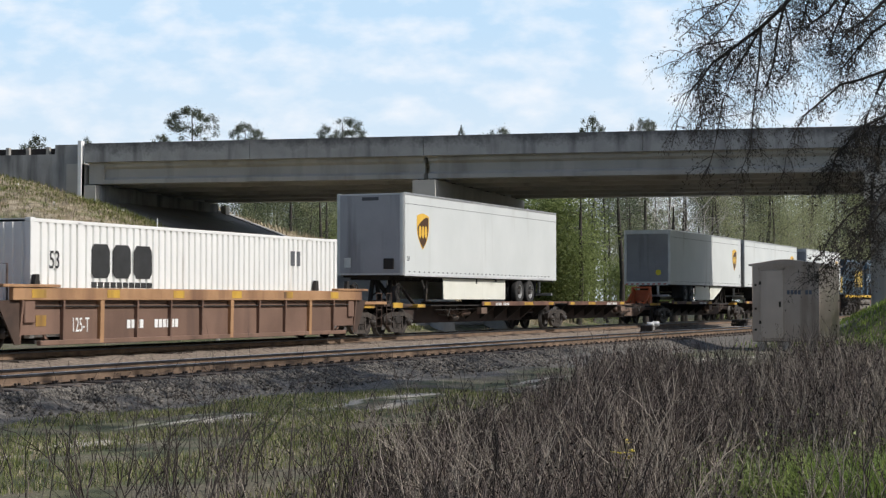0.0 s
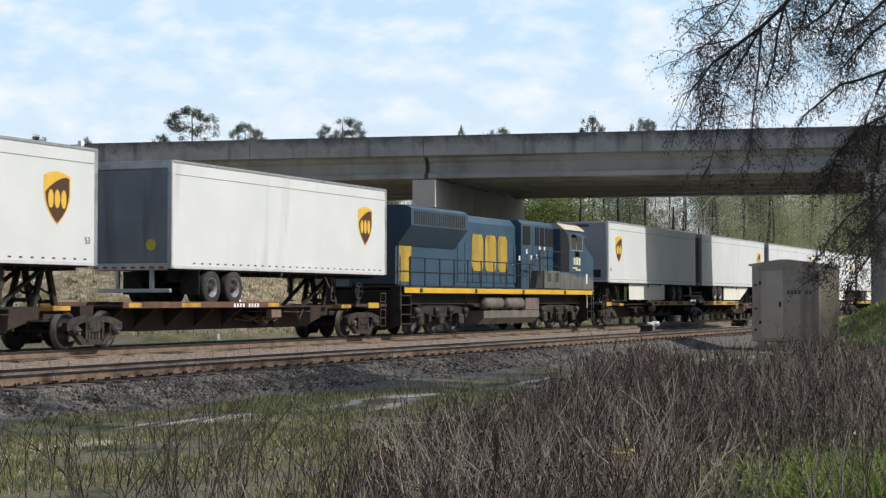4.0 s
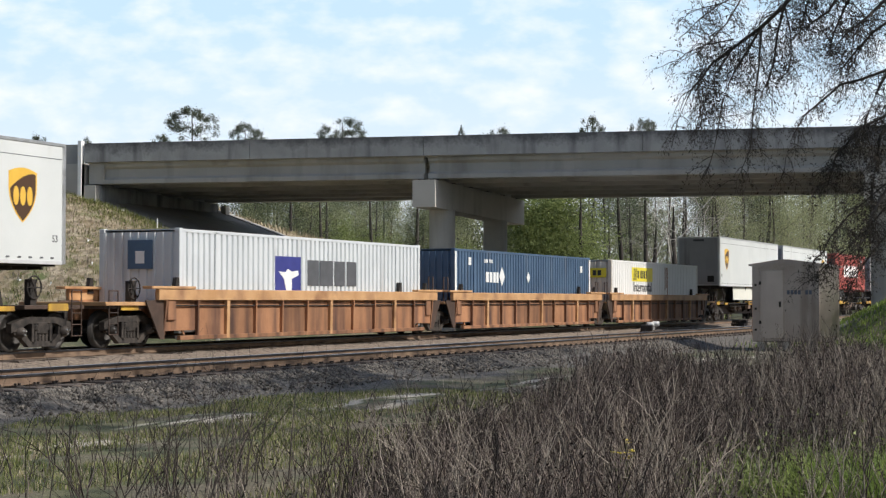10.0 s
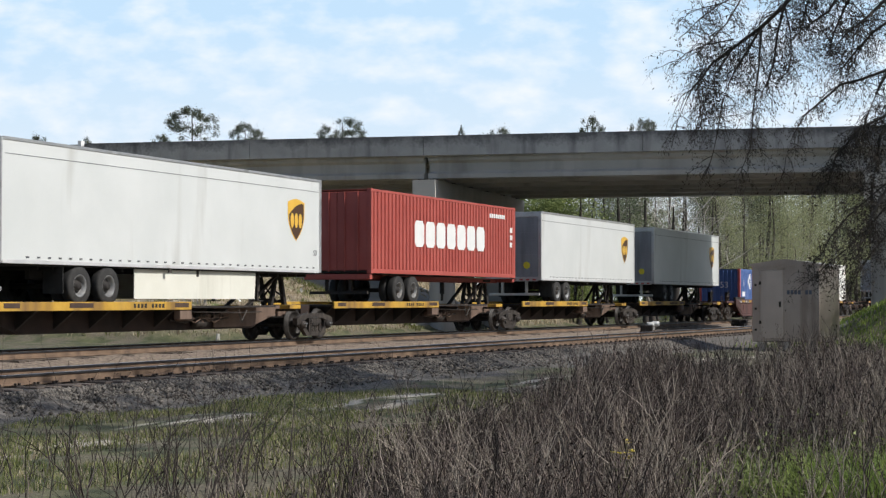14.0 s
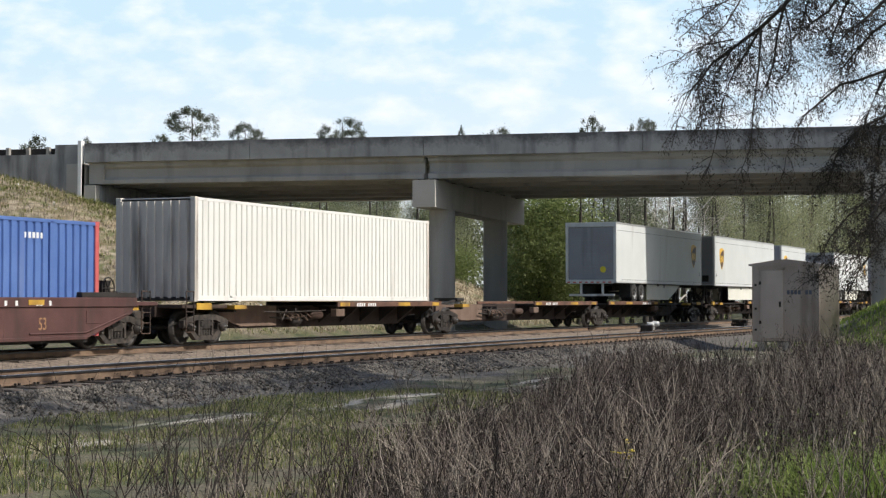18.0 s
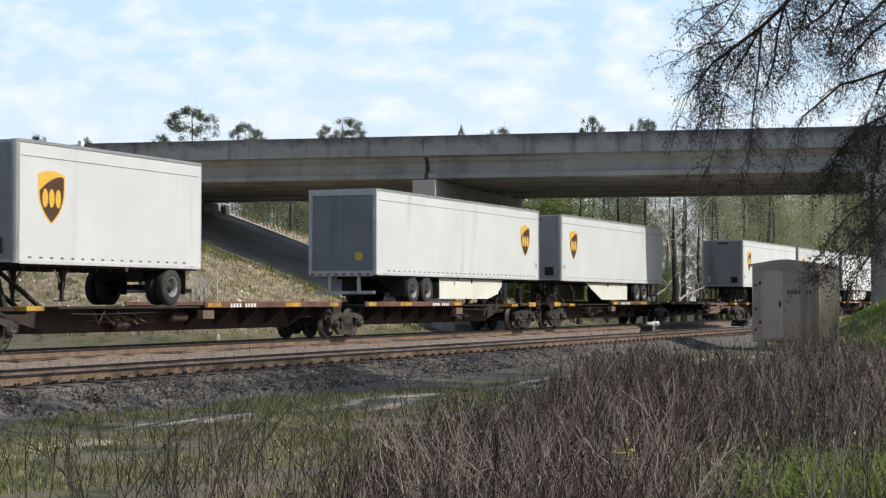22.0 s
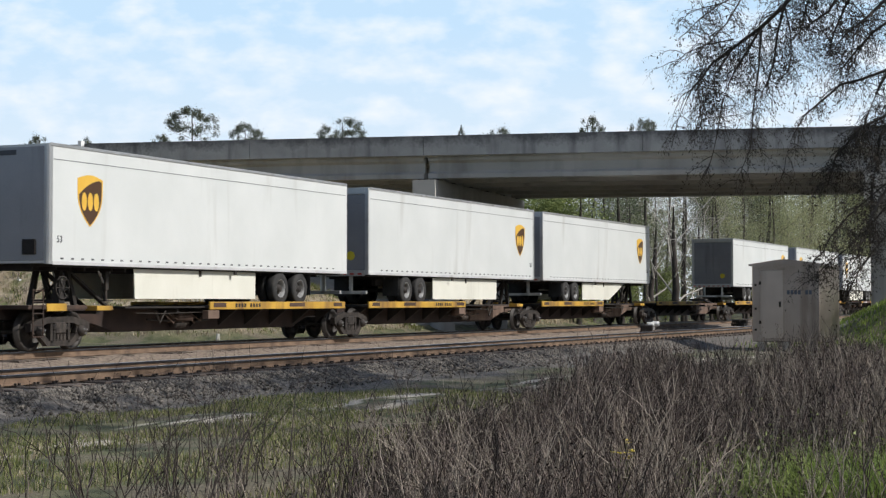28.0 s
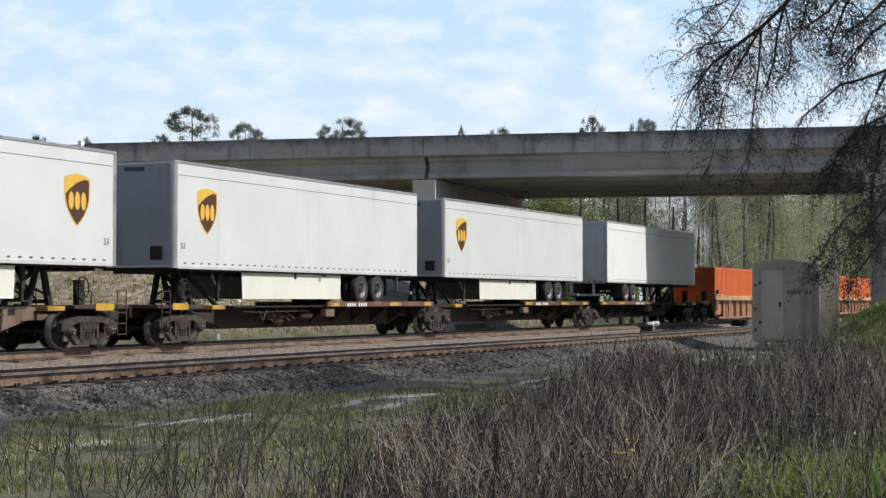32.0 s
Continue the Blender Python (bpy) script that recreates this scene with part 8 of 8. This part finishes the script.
tagged(new("leafy_weeds", quick_mesh("leafy_weeds", *leaf_quads(leafy, 0.05, g, -0.3, 0.4), FRESH)), "low leafy yellow-green weeds among dry stems", "weeds", kind="stuff")
bank = np.stack([g.uniform(52, 84, 52000), g.uniform(34, 75, 52000)], 1)
bz = ground_height(bank[:, 0], bank[:, 1])
keep = (bz > -0.3) & ((bank[:, 0] - BRIDGE_FOOT.x) * ACROSS.x + (bank[:, 1] - BRIDGE_FOOT.y) * ACROSS.y < -0.1)
bank = np.concatenate([bank, bz[:, None]], 1)[keep]
blades("bank_grass", "dry straw-coloured grass on the road embankment", bank, 0.2, STRAW, 5, 0.014, 0.9)
sprout = bank[g.uniform(size=len(bank)) < 0.22]
blades("bank_sprouts", "sparse green sprouts on the road embankment", sprout + [0.1, 0.1, 0], 0.22, GRASS, 6, 0.02, 0.7)
tufts = bank[g.integers(0, len(bank), 1500)]
tufts = np.repeat(tufts, 14, axis=0) + g.normal(size=(21000, 3)) * [0.11, 0.11, 0]
tufts[:, 2] = ground_height(tufts[:, 0], tufts[:, 1]) - 0.02
blades("bank_tufts", "olive and grey-green tufts scattered over the embankment", tufts[:11000], 0.22, GRASS, 31, 0.016, 0.8)
blades("bank_straw_tufts", "bleached straw tufts scattered over the embankment", tufts[11000:], 0.3, PALE_WEED, 32, 0.012, 0.8)
crest = bank[(bank[:, 1] > 46) & ((bank[:, 0] - BRIDGE_FOOT.x) * ACROSS.x + (bank[:, 1] - BRIDGE_FOOT.y) * ACROSS.y > -3.2)]
blades("bank_crest_grass", "green grass along the top of the bank", np.repeat(crest, 2, axis=0) + g.normal(size=(2 * len(crest), 3)) * [0.2, 0.2, 0], 0.2, GRASS, 33, 0.016, 0.8)
specks = bank[g.integers(0, len(bank), 70)]
tagged(new("pale_stones", quick_mesh("pale_stones", *leaf_quads(np.repeat(specks, 3, axis=0) + [0, 0, 0.14], 0.13, g, 0, 0.8), WHITE_PAINT)), "small pale scraps scattered on the bank", "stones", kind="stuff")
ey = g.uniform(36.5, 55, 2600)
ev = g.normal(size=2600) * 0.32 - 0.15
ex = BRIDGE_FOOT.x + ACROSS.x * ev + ALONG.x * (ey - BRIDGE_FOOT.y) / ALONG.y
edge = np.stack([ex, ey, ground_height(ex, ey)], 1)
blades("edge_weeds", "green weeds along the edge of the paved slope", edge, 0.3, GRASS, 12, 0.016, 0.7)
rear = np.stack([g.uniform(94, 112, 9000), g.uniform(34, 70, 9000)], 1)
rz = ground_height(rear[:, 0], rear[:, 1])
blades("far_bank_grass", "dry grass on the bank beyond the bridge", np.concatenate([rear, rz[:, None]], 1)[rz > -0.3], 0.35, STRAW, 7, 0.03, 0.7)
verge = np.stack([g.uniform(20, 110, 12000), g.uniform(28.6, 34, 12000)], 1)
blades("verge_grass", "dry grass beyond the train's track", np.concatenate([verge, ground_height(verge[:, 0], verge[:, 1])[:, None]], 1), 0.3, STRAW, 8, 0.02, 0.6)

# a few weeds standing between the tracks, and yellow flowers
between = np.stack([g.uniform(18, 60, 700), g.uniform(20.2, 23.6, 700), np.full(700, -0.5)], 1)
blades("track_weeds", "thin dark weeds between the two tracks", between, 0.35, WEED, 9, 0.008, 0.3)
flower = thing("wild_flowers", "small clump of bright yellow wild flowers among dry weeds", "flowers")
fp = seen_at(1103, 797, 13.6)
for k in range(9):
    c = fp + g.normal(size=3) * [0.05, 0.05, 0.04]
    pet = Mesh()
    for j in range(6):
        a = j * math.pi / 3
        u, w = np.array([math.cos(a), math.sin(a), 0.35]), np.array([-math.sin(a), math.cos(a), 0])
        pet.add([c, c + u * 0.02 + w * 0.014, c + u * 0.04, c + u * 0.02 - w * 0.014], [(0, 1, 2, 3)])
    part("flower_head", pet, FLOWER, flower)
    part("stem", Mesh().tube([(c[0], c[1], c[2]), (fp[0], fp[1], GROUND)], 0.003, 4), GRASS, flower)

# bare shrubs at the foot of the bank
for sx, sy, h, stems in ((67.9, 41.3, 2.1, 5), (68.8, 41.0, 1.9, 4), (67.0, 40.6, 1.5, 6), (66.2, 41.2, 1.4, 5)):
    ob = thing("bare_shrub", "leafless pale shrub with upright twigs on the bank", "shrub", group="bare shrubs")
    z = float(ground_height(np.array(sx), np.array(sy)))
    segs, tips = [], []
    for k in range(stems):
        a = k * 1.3 + sx
        limb(g, (sx + 0.2 * math.cos(a), sy + 0.25 * math.sin(a), z - 0.1), (0.3 * math.cos(a) - 0.1, 0.3 * math.sin(a), 1.0), h * g.uniform(0.65, 1.0), 0.045, 4, -0.03, segs, tips, 1, 1, 0.35)
    part("stem_work", quick_mesh("stem_work", *twig_tubes(segs, 4), PALE_BARK), None, ob)

# loose ballast stones on the shoulder of the near track
n = 17000
sx, sy = g.uniform(14, 62, n), NEAR_TRACK - 1.35 - np.abs(g.normal(size=n)) * 0.5
off = NEAR_TRACK - sy
sz = np.interp(off, [1.5, 2.1, 2.9, 5], [-0.255, -0.43, -0.6, -0.6])
cs = np.stack([sx, sy, sz + 0.012], 1)
r = g.uniform(0.02, 0.055, n)[:, None, None]
octa = np.array([[1, 0, 0], [-1, 0, 0], [0, 1, 0], [0, -1, 0], [0, 0, 0.8], [0, 0, -0.8]])[None] * g.uniform(0.55, 1.3, (n, 6, 1))
sv = (cs[:, None, :] + octa * r).reshape(-1, 3)
sf = (np.array([[0, 2, 4], [2, 1, 4], [1, 3, 4], [3, 0, 4], [2, 0, 5], [1, 2, 5], [3, 1, 5], [0, 3, 5]])[None] + (np.arange(n) * 6)[:, None, None]).reshape(-1, 3)
STONE = leaf_material("loose_ballast_stone", (0.034, 0.03, 0.026), (0.23, 0.205, 0.175), 0.0, 0.95)
tagged(new("loose_ballast", quick_mesh("loose_ballast", sv, sf, STONE)), "loose grey ballast stones beside the track", "stones", kind="stuff")


# ---- thin drifting cloud, far behind everything ----
def cloud_material():
    m = bpy.data.materials.new("thin_bright_cloud")
    m.use_nodes = True
    n, l = m.node_tree.nodes, m.node_tree.links
    n.remove(n["Principled BSDF"])
    tc = n.new("ShaderNodeTexCoord")
    mp = n.new("ShaderNodeMapping")
    mp.inputs["Scale"].default_value = (0.0026, 1, 0.0052)
    mp.inputs["Location"].default_value = (3.1, 0, 0.4)
    l.new(tc.outputs["Object"], mp.inputs[0])
    puff = n.new("ShaderNodeTexNoise")
    puff.inputs["Scale"].default_value, puff.inputs["Detail"].default_value, puff.inputs["Roughness"].default_value = 4.2, 6, 0.5
    l.new(mp.outputs[0], puff.inputs["Vector"])
    ramp = n.new("ShaderNodeValToRGB")
    e = ramp.color_ramp.elements
    e[0].position, e[1].position = 0.4, 0.68
    e[0].color, e[1].color = (0.9, 0.9, 0.9, 1), (0.98, 0.98, 0.98, 1)
    l.new(puff.outputs[0], ramp.inputs[0])
    hue = n.new("ShaderNodeValToRGB")
    e = hue.color_ramp.elements
    e[0].position, e[1].position = 0.43, 0.76
    e[0].color, e[1].color = (0.62, 0.82, 1.0, 1), (0.97, 0.98, 1.0, 1)
    l.new(puff.outputs[0], hue.inputs[0])
    xyz = n.new("ShaderNodeSeparateXYZ")
    l.new(tc.outputs["Object"], xyz.inputs[0])
    low = n.new("ShaderNodeMapRange")
    low.inputs["From Min"].default_value, low.inputs["From Max"].default_value = 120, 420
    low.inputs["To Min"].default_value, low.inputs["To Max"].default_value = 0.75, 0.0
    l.new(xyz.outputs[2], low.inputs["Value"])
    haze = n.new("ShaderNodeMix")
    haze.data_type = "RGBA"
    l.new(low.outputs[0], haze.inputs["Factor"])
    l.new(hue.outputs[0], haze.inputs["A"])
    haze.inputs["B"].default_value = (0.93, 0.95, 0.96, 1)
    em = n.new("ShaderNodeEmission")
    em.inputs["Strength"].default_value = 1.04
    l.new(haze.outputs["Result"], em.inputs["Color"])
    tr = n.new("ShaderNodeBsdfTransparent")
    mix = n.new("ShaderNodeMixShader")
    l.new(ramp.outputs[0], mix.inputs[0])
    l.new(tr.outputs[0], mix.inputs[1])
    l.new(em.outputs[0], mix.inputs[2])
    l.new(mix.outputs[0], n["Material Output"].inputs["Surface"])
    return m


clouds = new("cloud_backdrop", Mesh().add([(-1600, 0, -60), (1600, 0, -60), (1600, 0, 1300), (-1600, 0, 1300)], [(0, 1, 2, 3)]).data("cloud_backdrop", cloud_material()))
tagged(clouds, "thin white clouds in a pale blue sky", "sky", kind="structure")
CLOUD_TURN = Matrix.Rotation(radians(HEADING - 90), 4, "Z")
clouds.matrix_basis = Matrix.Translation((*(FWD * 2600), 0)) @ CLOUD_TURN


def motions():
    """The train rolls past towards -x, slowing very slightly; its wheels turn while it is near; the clouds drift slowly."""
    times = [4.0 * k for k in range(9)]
    start = {}
    for ob, x, turned in TRAIN:
        start[ob] = x
        spin = Matrix.Rotation(math.pi if turned else 0.0, 4, "Z")
        walk(ob, [(t, Matrix.Translation((x - gone(t), TRAIN_TRACK, 0)) @ spin) for t in times])
    for ob, x, r in WHEELS:
        home = start[ob.parent.parent] + x
        near = [k for k in range(32 * FPS + 1) if 26 < home - gone(k / FPS) < 120]
        if not near:
            continue
        rows = [(k / FPS, Matrix.Translation((x, 0, r)) @ Matrix.Rotation(-gone(k / FPS) / r, 4, "Y")) for k in near]
        if near[0] > 0:
            rows.insert(0, (0.0, rows[0][1]))
        if near[-1] < 32 * FPS:
            rows.append((32.0, rows[-1][1]))
        walk(ob, rows)
    far = FWD * 2600
    walk(clouds, [(t, Matrix.Translation((far[0] - RIGHT[0] * 1.3 * t, far[1] - RIGHT[1] * 1.3 * t, 0)) @ CLOUD_TURN) for t in (0.0, 16.0, 32.0)])


motions()
